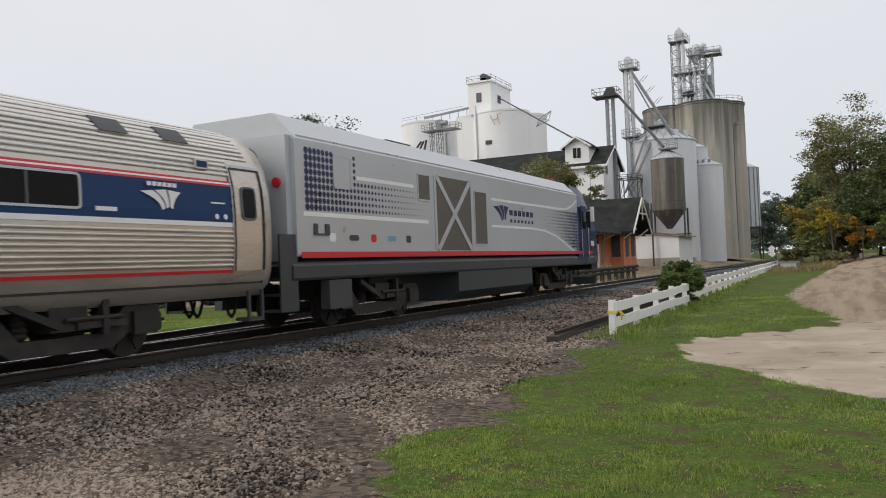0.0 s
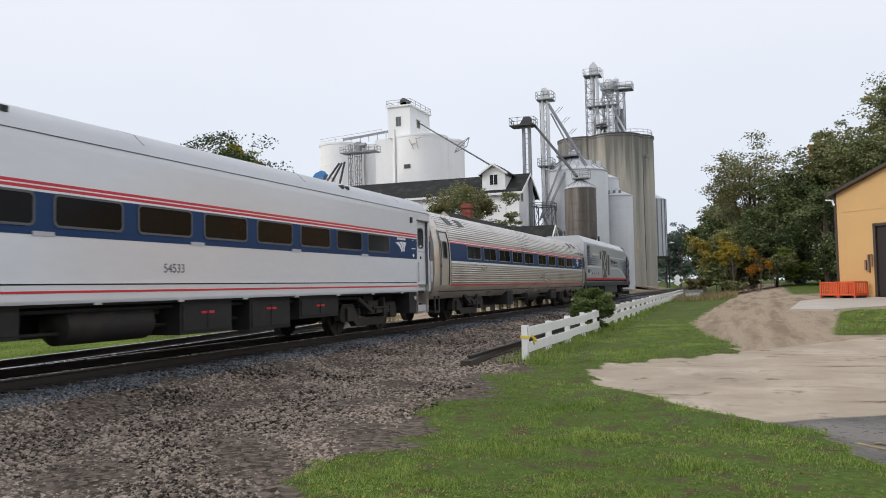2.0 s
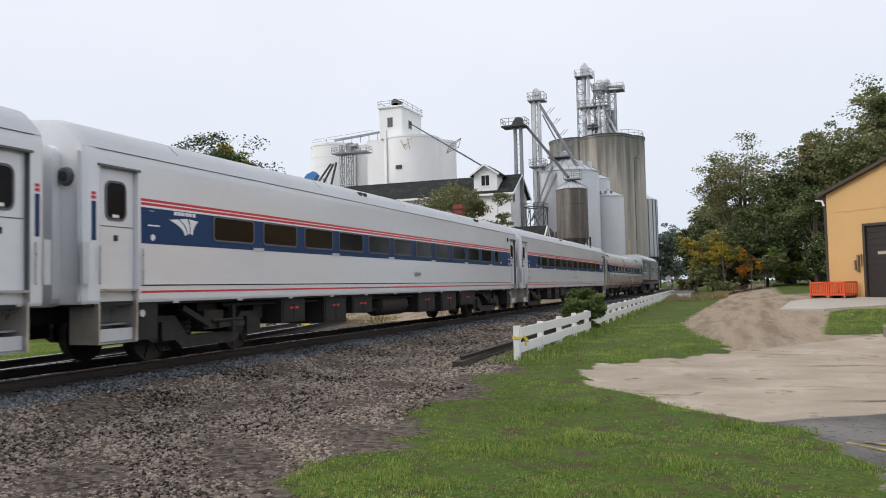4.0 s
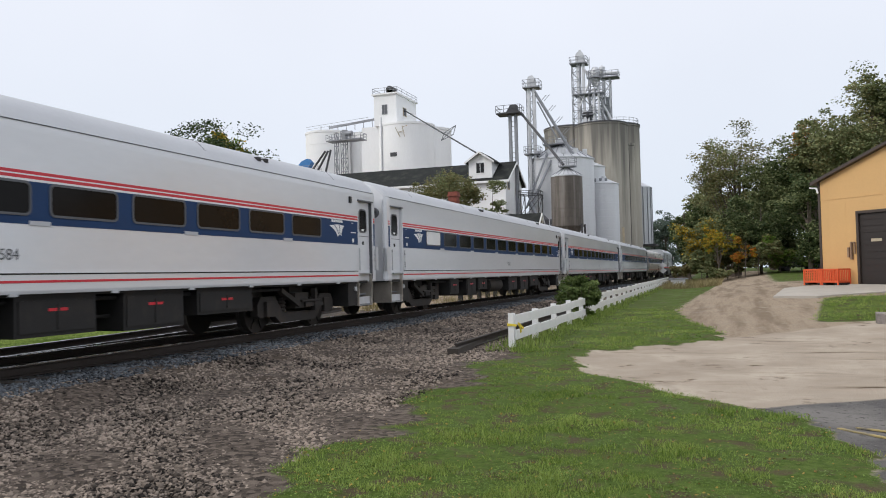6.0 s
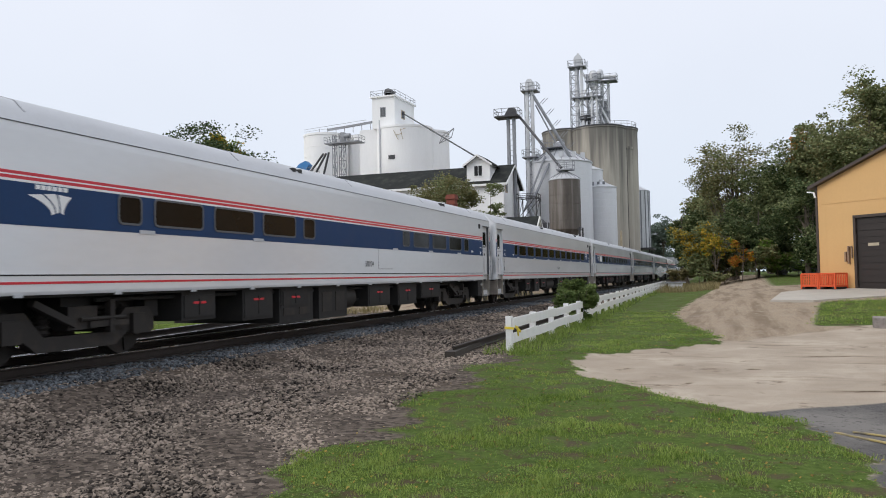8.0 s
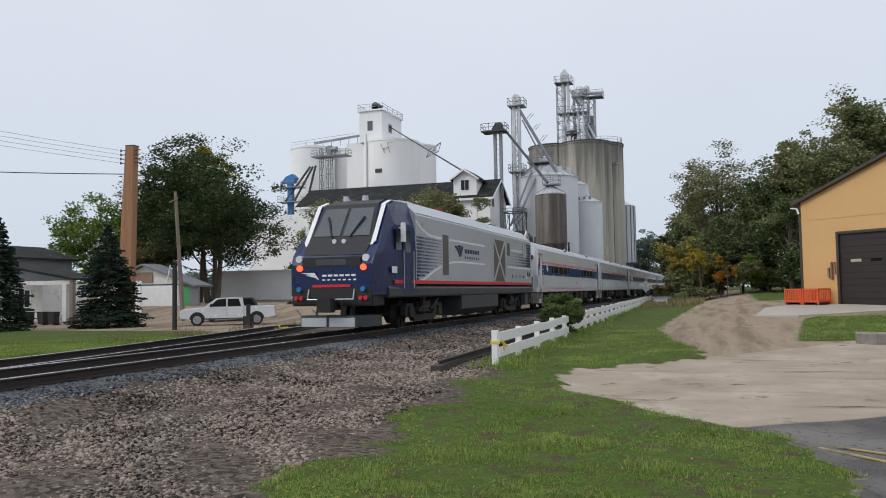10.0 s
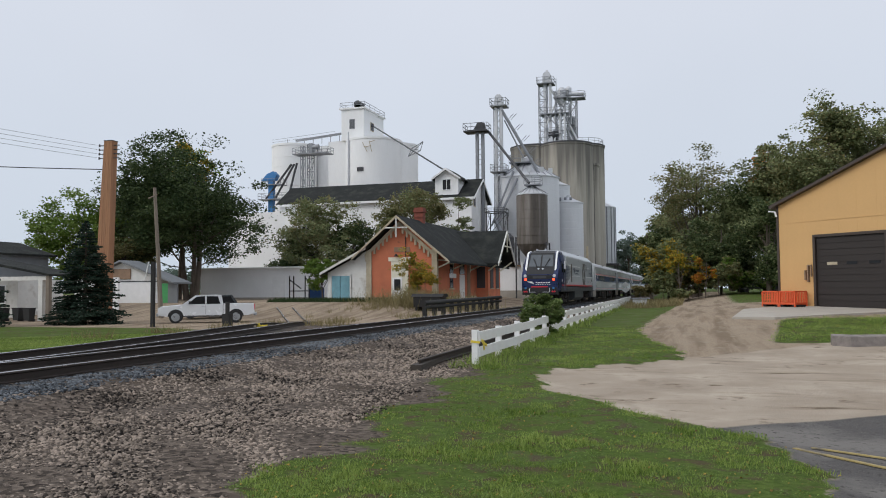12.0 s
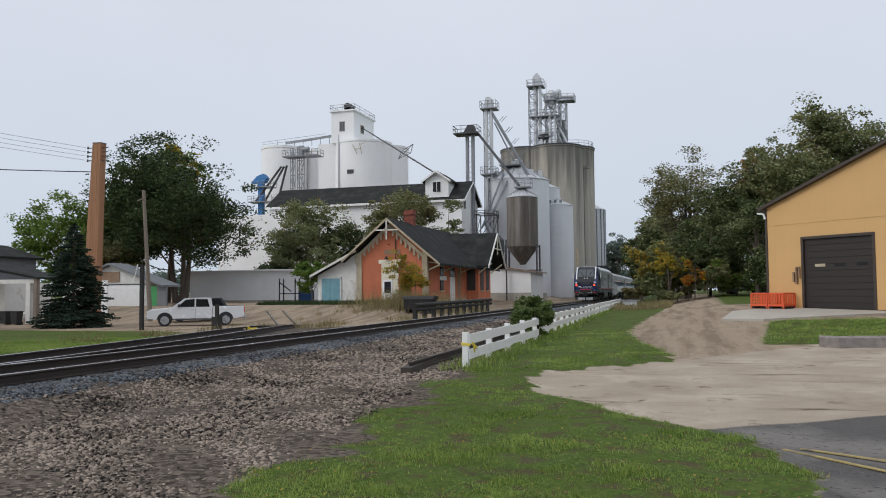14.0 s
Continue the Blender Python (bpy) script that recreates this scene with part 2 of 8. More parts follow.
    "green_bin": mat("green_painted_panel", (0.06, 0.30, 0.10), 0.6, 0, 0.1, 2, 20, 0.1),
    "grey_house": mat("grey_house_siding", (0.17, 0.18, 0.19), 0.8, 0, 0.15, 1, 20, 0.2),
}


# ---- mesh helpers ----
def bx(bm, x0, x1, y0, y1, z0, z1, m=None):
    vs = [bm.verts.new(v) for v in ((x0, y0, z0), (x1, y0, z0), (x1, y1, z0), (x0, y1, z0), (x0, y0, z1), (x1, y0, z1), (x1, y1, z1), (x0, y1, z1))]
    for f in ((3, 2, 1, 0), (4, 5, 6, 7), (0, 1, 5, 4), (1, 2, 6, 5), (2, 3, 7, 6), (3, 0, 4, 7)):
        bm.faces.new([vs[i] for i in f])
    if m:
        for v in vs:
            v.co = m @ v.co


def rod(bm, a, b, r0, r1=None, n=8):
    """A round bar from a to b, thinner or thicker at its end."""
    r1 = r0 if r1 is None else r1
    a, b = Vector(a), Vector(b)
    q = (b - a).to_track_quat("Z", "Y")
    ring = [[bm.verts.new(p + q @ Vector((r * math.cos(i * math.tau / n), r * math.sin(i * math.tau / n), 0))) for i in range(n)]
            for p, r in ((a, r0), (b, r1))]
    for i in range(n):
        bm.faces.new((ring[0][i], ring[0][(i + 1) % n], ring[1][(i + 1) % n], ring[1][i]))
    bm.faces.new(ring[0][::-1])
    bm.faces.new(ring[1])


def bar(bm, a, b, w, h=None):
    """A square bar from a to b."""
    h = w if h is None else h
    a, b = Vector(a), Vector(b)
    q = (b - a).to_track_quat("Z", "Y")
    rings = [[bm.verts.new(p + q @ Vector((x * w / 2, y * h / 2, 0))) for x, y in ((-1, -1), (1, -1), (1, 1), (-1, 1))] for p in (a, b)]
    for i in range(4):
        bm.faces.new((rings[0][i], rings[0][(i + 1) % 4], rings[1][(i + 1) % 4], rings[1][i]))
    bm.faces.new(rings[0][::-1])
    bm.faces.new(rings[1])


def loft(bm, rings, closed=True, caps=True):
    vs = [[bm.verts.new(p) for p in ring] for ring in rings]
    n = len(vs[0])
    for a, b in zip(vs, vs[1:]):
        for i in range(n if closed else n - 1):
            bm.faces.new((a[i], a[(i + 1) % n], b[(i + 1) % n], b[i]))
    if caps:
        bm.faces.new(vs[0][::-1])
        bm.faces.new(vs[-1])


def turned(bm, profile, n=32, cx=0, cy=0):
    """A body of revolution about a vertical axis, from (radius, height) pairs."""
    loft(bm, [[(cx + r * math.cos(i * math.tau / n), cy + r * math.sin(i * math.tau / n), z) for i in range(n)] for r, z in profile])


def rounded(w, h, r, n=4):
    """The outline of a rounded rectangle about the origin."""
    pts = []
    for cx, cy, a in ((w / 2 - r, h / 2 - r, 0), (-w / 2 + r, h / 2 - r, 90), (-w / 2 + r, -h / 2 + r, 180), (w / 2 - r, -h / 2 + r, 270)):
        pts += [(cx + r * math.cos(radians(a + 90 * i / n)), cy + r * math.sin(radians(a + 90 * i / n))) for i in range(n + 1)]
    return pts


def part(name, bm, material, parent=None, label="", smooth=False):
    me = bpy.data.meshes.new(name)
    bmesh.ops.recalc_face_normals(bm, faces=bm.faces)
    bm.to_mesh(me)
    bm.free()
    me.materials.append(M[material] if isinstance(material, str) else material)
    if smooth:
        for p in me.polygons:
            p.use_smooth = True
        me.set_sharp_from_angle(angle=radians(35))
    ob = new(name, me)
    ob.parent = parent
    if label:
        ob["label"] = label
    return ob


def made(name, material, parent, fn, label="", smooth=False):
    bm = bmesh.new()
    fn(bm)
    return part(name, bm, material, parent, label, smooth)


def boxed(name, material, parent, *dims, label=""):
    return made(name, material, parent, lambda bm: bx(bm, *dims), label)


def again(ob, parent, m):
    """The same mesh once more, under a parent."""
    o = new(ob.name.split(".")[0], ob.data)
    o.parent, o.matrix_basis = parent, m
    if "label" in ob:
        o["label"] = ob["label"]
    return o


def thing(name, m, label, category, group="", kind=""):
    ob = new(name)
    ob.empty_display_size = 0.3
    ob.matrix_basis = m
    return tagged(ob, label, category, group, kind)


def sheet(name, verts, faces, material, smooth=False):
    """A mesh object from arrays."""
    me = bpy.data.meshes.new(name)
    verts, faces = np.asarray(verts, dtype=np.float32), np.asarray(faces, dtype=np.int32)
    k = faces.shape[1]
    me.vertices.add(len(verts))
    me.vertices.foreach_set("co", verts.ravel())
    me.loops.add(faces.size)
    me.loops.foreach_set("vertex_index", faces.ravel())
    me.polygons.add(len(faces))
    me.polygons.foreach_set("loop_start", np.arange(0, faces.size, k, dtype=np.int32))
    if smooth:
        me.polygons.foreach_set("use_smooth", np.ones(len(faces), dtype=bool))
    me.update(calc_edges=True)
    me.materials.append(M[material] if isinstance(material, str) else material)
    return new(name, me)


def lettering(name, text, size, material, parent, m, label=""):
    """Painted characters from the built-in font, as a thin mesh."""
    cu = bpy.data.curves.new(name, "FONT")
    cu.body, cu.size, cu.extrude = text, size, 0.001
    cu.align_x, cu.align_y = "CENTER", "CENTER"
    tmp = bpy.data.objects.new(name, cu)
    scene.collection.objects.link(tmp)
    me = bpy.data.meshes.new_from_object(tmp.evaluated_get(bpy.context.evaluated_depsgraph_get()))
    bpy.data.objects.remove(tmp)
    bpy.data.curves.remove(cu)
    me.materials.clear()
    me.materials.append(M[material])
    ob = new(name, me)
    ob.parent, ob.matrix_basis = parent, m
    if label:
        ob["label"] = label
    return ob


def ss(a, b, x):
    t = np.clip((x - a) / (b - a), 0, 1)
    return t * t * (3 - 2 * t)


# ---- the lie of the land ----
TRACK_X, RAIL_Z = -10.7, 0.40


def land(x, y):
    """Height of the ground, without the ballast."""
    x, y = np.asarray(x, float), np.asarray(y, float)
    left = ss(-14, -23, x) * (-0.48 + 1.15 * ss(50, 64, y) + 0.45 * ss(85, 130, y))
    right = ss(-4, 5, x) * (0.72 * ss(15, 40, y) + 0.45 * ss(60, 90, y))
    return left + right


def siding_x(y):
    """Centre line of the siding that leaves the main track."""
    return -11.9 - 0.0063 * max(0.0, y - 2.0) ** 2


def ground_z(x, y):
    """Height of the ground with the ballast shoulders."""
    z = land(x, y)
    d = np.abs(np.asarray(x, float) - TRACK_X)
    side_track = np.asarray(x, float) - (-11.9 - 0.0063 * np.maximum(0.0, np.asarray(y, float) - 2.0) ** 2)
    shoulder = np.maximum(ss(3.4, 1.5, d), ss(2.4, 1.3, np.abs(side_track)) * ss(48, 14, y))
    return z * (1 - shoulder) + 0.20 * shoulder


# ---- ground ----
def ground_material():
    m = bpy.data.materials.new("ground_cover")
    m.use_nodes = True
    n, l = m.node_tree.nodes, m.node_tree.links
    b = n["Principled BSDF"]
    co = n.new("ShaderNodeTexCoord")
    at = n.new("ShaderNodeAttribute")
    at.attribute_name = "cover"
    sp = n.new("ShaderNodeSeparateColor")
    l.new(at.outputs["Color"], sp.inputs[0])

    def noise_of(s, d=4, r=0.55):
        z = n.new("ShaderNodeTexNoise")
        z.inputs["Scale"].default_value, z.inputs["Detail"].default_value, z.inputs["Roughness"].default_value = s, d, r
        l.new(co.outputs["Object"], z.inputs["Vector"])
        return z.outputs["Fac"]

    def blend(fac, a, c):
        x = n.new("ShaderNodeMix")
        x.data_type = "RGBA"
        for i, v in ((0, fac), (6, a), (7, c)):
            if isinstance(v, tuple):
                x.inputs[i].default_value = (*v, 1)
            else:
                l.new(v, x.inputs[i])
        return x.outputs[2]

    def step(v, lo, hi):
        x = n.new("ShaderNodeMapRange")
        x.inputs[1].default_value, x.inputs[2].default_value = lo, hi
        l.new(v, x.inputs[0])
        return x.outputs[0]

    def ragged(mask, nz, amount=0.5):
        x = n.new("ShaderNodeMath")
        x.operation = "MULTIPLY_ADD"
        x.inputs[1].default_value = amount
        l.new(nz, x.inputs[0])
        l.new(mask, x.inputs[2])
        return step(x.outputs[0], 0.5 + amount / 2 - 0.12, 0.5 + amount / 2 + 0.12)

    n1, n2, n3, n4 = noise_of(0.6), noise_of(3.2), noise_of(14, 6, 0.7), noise_of(70, 3)
    vor = n.new("ShaderNodeTexVoronoi")
    vor.inputs["Scale"].default_value = 17
    l.new(co.outputs["Object"], vor.inputs["Vector"])
    vsep = n.new("ShaderNodeSeparateColor")
    l.new(vor.outputs["Color"], vsep.inputs[0])
    pebble = blend(vsep.outputs[0], (0.040, 0.033, 0.028), (0.165, 0.134, 0.110))
    mud = blend(step(n3, 0.35, 0.68), (0.048, 0.037, 0.029), (0.115, 0.090, 0.070))
    pebble = blend(step(n1, 0.56, 0.68), pebble, mud)
    grass = blend(step(n3, 0.35, 0.7), (0.045, 0.075, 0.014), (0.105, 0.150, 0.036))
    grass = blend(step(n2, 0.50, 0.64), grass, (0.082, 0.064, 0.040))
    grass = blend(step(n4, 0.58, 0.72), grass, (0.135, 0.150, 0.055))
    dirt = blend(step(n4, 0.30, 0.70), (0.20, 0.155, 0.112), (0.41, 0.33, 0.245))
    rut = n.new("ShaderNodeMapping")
    rut.inputs["Scale"].default_value = (1.5, 0.12, 1)
    l.new(co.outputs["Object"], rut.inputs[0])
    track = noise_of(1.0, 5, 0.6)
    l.new(rut.outputs[0], track.node.inputs["Vector"])
    dirt = blend(step(track, 0.46, 0.60), dirt, (0.20, 0.153, 0.110))
    dirt = blend(step(n2, 0.56, 0.70), dirt, (0.30, 0.25, 0.19))
    dirt = blend(step(n3, 0.64, 0.74), dirt, (0.115, 0.088, 0.062))
    slab = blend(step(n1, 0.35, 0.7), (0.30, 0.245, 0.19), (0.46, 0.395, 0.32))
    slab = blend(step(n2, 0.50, 0.66), slab, (0.35, 0.295, 0.235))
    seam = n.new("ShaderNodeMapping")
    seam.inputs["Scale"].default_value = (0.22, 1.3, 1)
    l.new(co.outputs["Object"], seam.inputs[0])
    streak = noise_of(1.0, 8, 0.7)
    l.new(seam.outputs[0], streak.node.inputs["Vector"])
    slab = blend(step(streak, 0.57, 0.66), slab, (0.255, 0.205, 0.155))
    slab = blend(step(streak, 0.655, 0.685), slab, (0.085, 0.060, 0.042))
    slab = blend(step(n3, 0.66, 0.78), slab, (0.20, 0.165, 0.125))
    n5 = noise_of(1.1, 7, 0.68)
    slab = blend(step(n5, 0.60, 0.68), slab, (0.13, 0.095, 0.065))
    slab = blend(step(n4, 0.70, 0.80), slab, (0.16, 0.14, 0.12))
    tar = blend(step(n4, 0.3, 0.7), (0.075, 0.072, 0.070), (0.13, 0.122, 0.118))
    tar = blend(step(n1, 0.45, 0.6), tar, (0.19, 0.178, 0.165))
    tar = blend(step(n3, 0.56, 0.66), tar, (0.060, 0.056, 0.052))
    tar = blend(step(n4, 0.64, 0.74), tar, (0.24, 0.22, 0.20))
    col = blend(ragged(sp.outputs[2], n3, 0.5), slab, dirt)
    col = blend(ragged(at.outputs["Alpha"], n3, 0.2), col, tar)
    col = blend(ragged(sp.outputs[1], n3, 0.7), col, pebble)
    col = blend(ragged(sp.outputs[0], n3, 0.9), col, grass)
    l.new(col, b.inputs["Base Color"])
    b.inputs["Specular IOR Level"].default_value = 0.02
    wet = step(n1, 0.3, 0.75)
    rr = n.new("ShaderNodeMapRange")
    rr.inputs[3].default_value, rr.inputs[4].default_value = 0.55, 0.95
    l.new(wet, rr.inputs[0])
    l.new(rr.outputs[0], b.inputs["Roughness"])
    bp = n.new("ShaderNodeBump")
    bp.inputs["Strength"].default_value, bp.inputs["Distance"].default_value = 0.5, 0.03
    hs = n.new("ShaderNodeMath")
    hs.operation = "ADD"
    l.new(vor.outputs["Distance"], hs.inputs[0])
    l.new(n4, hs.inputs[1])
    l.new(hs.outputs[0], bp.inputs["Height"])
    l.new(bp.outputs[0], b.inputs["Normal"])
    return m


EDGE_Y = (-40, 6.7, 8.5, 9.4, 11.0, 12.9, 15.0, 16.0, 17.3, 18.7, 21, 25, 31, 45, 66, 100, 400)
EDGE_X = (1.3, 1.12, 0.94, 0.55, -0.9, -2.31, -2.75, -2.6, -1.6, -0.2, -0.25, -1.2, -1.9, -1.6, -1.0, -1.0, -1.0)


def covers(x, y):
    """Shares of grass, gravel, dirt and asphalt at a place; bare concrete is what remains."""
    edge = np.interp(y, EDGE_Y, EDGE_X) + 0.10 * np.sin(4.1 * y + 1.7 * x) + 0.07 * np.sin(9.3 * y + 5.1 * x)
    gravel_edge = np.interp(y, (-20, 5.5, 7.6, 10.5, 12.4, 15.5, 17.7, 27, 60, 90), (-3.1, -3.30, -3.5, -3.75, -3.85, -4.15, -4.3, -4.9, -5.9, -6.6))
    w = 0.35 + 0.004 * np.maximum(y, 0)
    drive = ss(-w * 0.4, w * 0.4, x - edge)
    wob = 0.30 * np.sin(1.9 * y + 1.1 * x) + 0.20 * np.sin(2.9 * y + 2.1 * x) * np.sin(1.3 * x - 0.7 * y) + 0.16 * np.sin(6.7 * y - 3.7 * x)
    grass = ss(-1.2 * w, 1.0 * w, x - gravel_edge + wob) * (1 - drive)
    gravel = 1 - ss(-0.1, 0.7, x - gravel_edge + wob)
    far = x < TRACK_X
    lawn_edge = np.interp(y, (0, 10, 17, 24, 30, 36, 41), (-12.6, -13.6, -14.4, -16.5, -20.0, -24.5, -30.0))
    lawn = ss(-0.5, 0.5, lawn_edge - x) * ss(40.0, 37.5, y)
    yard = far * ss(-0.5, 0.5, np.where(y < 38, lawn_edge, -12.8) - x) * (1 - lawn)
    gravel = np.where(far, (1 - np.clip(lawn, 0, 1)) * (1 - yard * ss(32, 36, y) * ss(-14, -17, x)), gravel)
    grass = np.where(far, lawn + 0.22 * yard * ss(33, 40, y) + 0.45 * yard * ss(-17, -13, x), grass)
    dirt = np.where(far, np.clip(yard, 0, 1), 0)
    tar = np.where(~far, ss(0.3, -0.3, y - 9.75 - 0.73 * (x - 0.05)) * drive, 0)
    dirt = np.where(~far, drive * ss(-0.6, 0.6, y - 19.5 - 1.06 * x), dirt)
    # the green beside the barn, and everything far off to the sides
    green = ss(-0.4, 0.4, x - 2.6 - 0.12 * (y - 27)) * ss(22.6, 23.4, y - 0.1 * x) * ss(31.5, 30.0, y - 0.25 * x)
    side = ss(14, 18, x + 0.1 * y) * ss(40, 46, y)
    beyond = ss(52, 60, y) * ss(0.5, 3.0, x - 0.02 * y)
    far_off = ss(150, 260, np.hypot(x, y))
    keep = 1 - np.clip(green + side + beyond + far_off, 0, 1)
    grass = np.clip(grass + green + side + beyond + far_off, 0, 1)
    return grass, gravel * np.where(far, 1, keep), dirt * keep, tar * keep


def make_ground():
    def axis(spans):
        out = [spans[0][0]]
        for a, b, s in spans:
            k = max(1, round((b - a) / s))
            out += list(np.linspace(a, b, k + 1)[1:])
        return np.array(out)
    xs = axis([(-2600, -300, 460), (-300, -90, 15), (-90, -20, 1.4), (-20, -14, 0.3), (-14, 4, 0.14), (4, 14, 0.5), (14, 80, 4), (80, 300, 20), (300, 2600, 460)])
    ys = axis([(-300, -20, 40), (-20, 2, 2), (2, 22, 0.14), (22, 45, 0.35), (45, 130, 1.2), (130, 400, 12), (400, 3400, 500)])
    gx, gy = np.meshgrid(xs, ys)
    gz = ground_z(gx, gy) * 1.0
    near = (np.hypot(gx, gy) < 60)
    gz = gz + near * 0.018 * np.sin(gx * 2.3 + 1.7 * np.sin(gy * 0.9)) * np.sin(gy * 1.9 + gx)
    edge = np.interp(gy, EDGE_Y, EDGE_X)
    gz = gz - 0.05 * ss(-0.15, 0.25, gx - edge) * ss(-4, -3, gx) * near
    nx = len(xs)
    i = np.arange((len(ys) - 1) * nx).reshape(len(ys) - 1, nx)[:, :-1].ravel()
    faces = np.stack([i, i + 1, i + nx + 1, i + nx], 1)
    ob = sheet("ground", np.stack([gx.ravel(), gy.ravel(), gz.ravel()], 1), faces, ground_material(), smooth=True)
    layer = ob.data.color_attributes.new("cover", "FLOAT_COLOR", "POINT")
    cov = np.stack([c.ravel() for c in covers(gx, gy)], 1).astype(np.float32)
    layer.data.foreach_set("color", cov.ravel())
    tagged(ob, "lawn, stony railway margin, dirt drive and worn asphalt", "ground", kind="structure")


make_ground()


# ---- track ----
def rail_profile(s=1.0):
    half = ((0.07, 0), (0.07, 0.018), (0.012, 0.035), (0.012, 0.125), (0.036, 0.140), (0.036, 0.172))
    return [(x * s, z * s) for x, z in half] + [(-x * s, z * s) for x, z in half[::-1]]


def rail_along(name, pts, parent, z_top, head=True, on_ground=False):
    """A rail with rusty web and foot, and its worn running band, along a line of (x, y) places."""
    def body(bm, prof):
        rings = []
        for k, (x, y) in enumerate(pts):
            x2, y2 = pts[min(k + 1, len(pts) - 1)]
            x1, y1 = pts[max(k - 1, 0)]
            d = Vector((x2 - x1, y2 - y1, 0)).normalized()
            zt = z_top + (float(ground_z(x, y)) if on_ground else 0.0)
            if on_ground:
                zt += (RAIL_Z - 0.01 - zt) * float(ss(46, 12, y))
            rings.append([(x + p * d.y, y - p * d.x, zt - 0.172 + q) for p, q in prof])
        loft(bm, rings)
    web = made(name, "rail", parent, lambda bm: body(bm, rail_profile()))
    if head:
        made("running_band", "railhead", web, lambda bm: body(bm, [(0.0375, 0.161), (0.0375, 0.171), (0.033, 0.1755), (-0.033, 0.1755), (-0.0375, 0.171), (-0.0375, 0.161)]), "bright worn running band")


main_track = thing("railway_track", pose(0, 0, 0), "straight main line of rusty rails on dark sleepers in ballast", "railway track", kind="structure")
for side in (-0.7175, 0.7175):
    rail_along("rail", [(TRACK_X + side, y) for y in (-60, 60, 200, 420)], main_track, RAIL_Z)
bm = bmesh.new()
bx(bm, -1.3, 1.3, -0.115, 0.115, -0.17, 0)
bmesh.ops.bevel(bm, geom=bm.edges[:], offset=0.012, segments=1, affect="EDGES")
tie = part("sleeper", bm, "tie", main_track)
tie.matrix_basis = pose(TRACK_X, 3.0, RAIL_Z - 0.172)
for k in range(1, 190):
    again(tie, main_track, pose(TRACK_X + random.uniform(-0.03, 0.03), 3.0 + 0.5 * k, RAIL_Z - 0.172 + random.uniform(-0.01, 0.004), rz=random.uniform(-1, 1)))

siding = thing("siding_track", pose(0, 0, 0), "rusty siding curving away from the main line", "railway track", kind="structure")
for side in (-0.7175, 0.7175):
    rail_along("rail", [(siding_x(y) + side, y) for y in np.linspace(-4, 58, 34)], siding, 0.10, head=True, on_ground=True)
for k in range(60):
    y = 12.0 + 0.62 * k
    if siding_x(y) < TRACK_X - 2.4:
        again(tie, siding, pose(siding_x(y), y, float(ground_z(siding_x(y), y)) + 0.015, rz=math.degrees(math.atan(0.0126 * (y - 2)))))
stub = thing("stub_rail", pose(0, 0, 0), "cut end of rusty rail lying beside the white fence", "rail")
rail_along("rail", [(-5.25, 15.2), (-5.35, 20), (-5.75, 27), (-6.2, 40)], stub, 0.20, head=False)
made("timber", "tie", stub, lambda bm: bar(bm, (-5.22, 14.9, 0.05), (-5.42, 17.6, 0.06), 0.22, 0.14), "rotten sleeper end")


# ---- railway cars ----
GAP = 26.0           # length over couplers
CAR_L = 25.6


def logo(parent, x, y, z, s, material, flip=1, letters=True):
    """The railway's mark as a plain shape: three curved blades sweeping together, and a row of bars for the name; s: its width."""
    def blades(bm):
        n = 9
        for t0, t1, l0, l1 in ((0.00, 0.30, 0.52, 0.60), (0.35, 0.62, 0.63, 0.70), (0.67, 1.00, 0.73, 0.80)):
            rows = []
            for i in range(n + 1):
                t = i / n
                k = math.sin(t * math.pi / 2) ** 1.15
                row = []
                for a, b in ((t0, l0), (t1, l1)):
                    u = a + (b - a) * k - 0.5
                    top = 0.20 - 0.10 * abs(a - 0.62)
                    row.append(bm.verts.new((x, y + flip * s * u, z + s * (top - 0.33 * t ** 1.3))))
                rows.append(row)
            for p, q in zip(rows, rows[1:]):
                bm.faces.new((p[0], p[1], q[1], q[0]))
    made("emblem", material, parent, blades, "swept three-blade mark")
    if letters:
        for i in range(6):
            c = y + flip * s * (-0.28 + 0.125 * i)
            boxed("name_bar", material, parent, x - 0.002, x + 0.001, c - 0.05 * s, c + 0.05 * s, z + 0.25 * s, z + 0.33 * s)


def window_unit(parent, side, y, z, w, h, glass="train_glass", gasket="rubber", r=0.10, xs=1.55, lean=0.0):
    """A car window: a raised rounded gasket with its pane set back in it."""
    def ring(bm):
        o, i = rounded(w, h, r), rounded(w - 0.07, h - 0.07, r - 0.03)
        loft(bm, [[(side * a, p, q) for p, q in prof] for a, prof in ((0.0, o), (0.016, o), (0.016, i), (0.0, i))], caps=False)
    f = made("window", gasket, parent, ring)
    f.matrix_basis = pose(side * xs, y, z, 0, -side * lean)

    def pane(bm):
        loft(bm, [[(side * a, p, q) for p, q in rounded(w - 0.06, h - 0.06, r - 0.03)] for a in (0.001, 0.007)])
    made("pane", glass, f, pane)
    return f


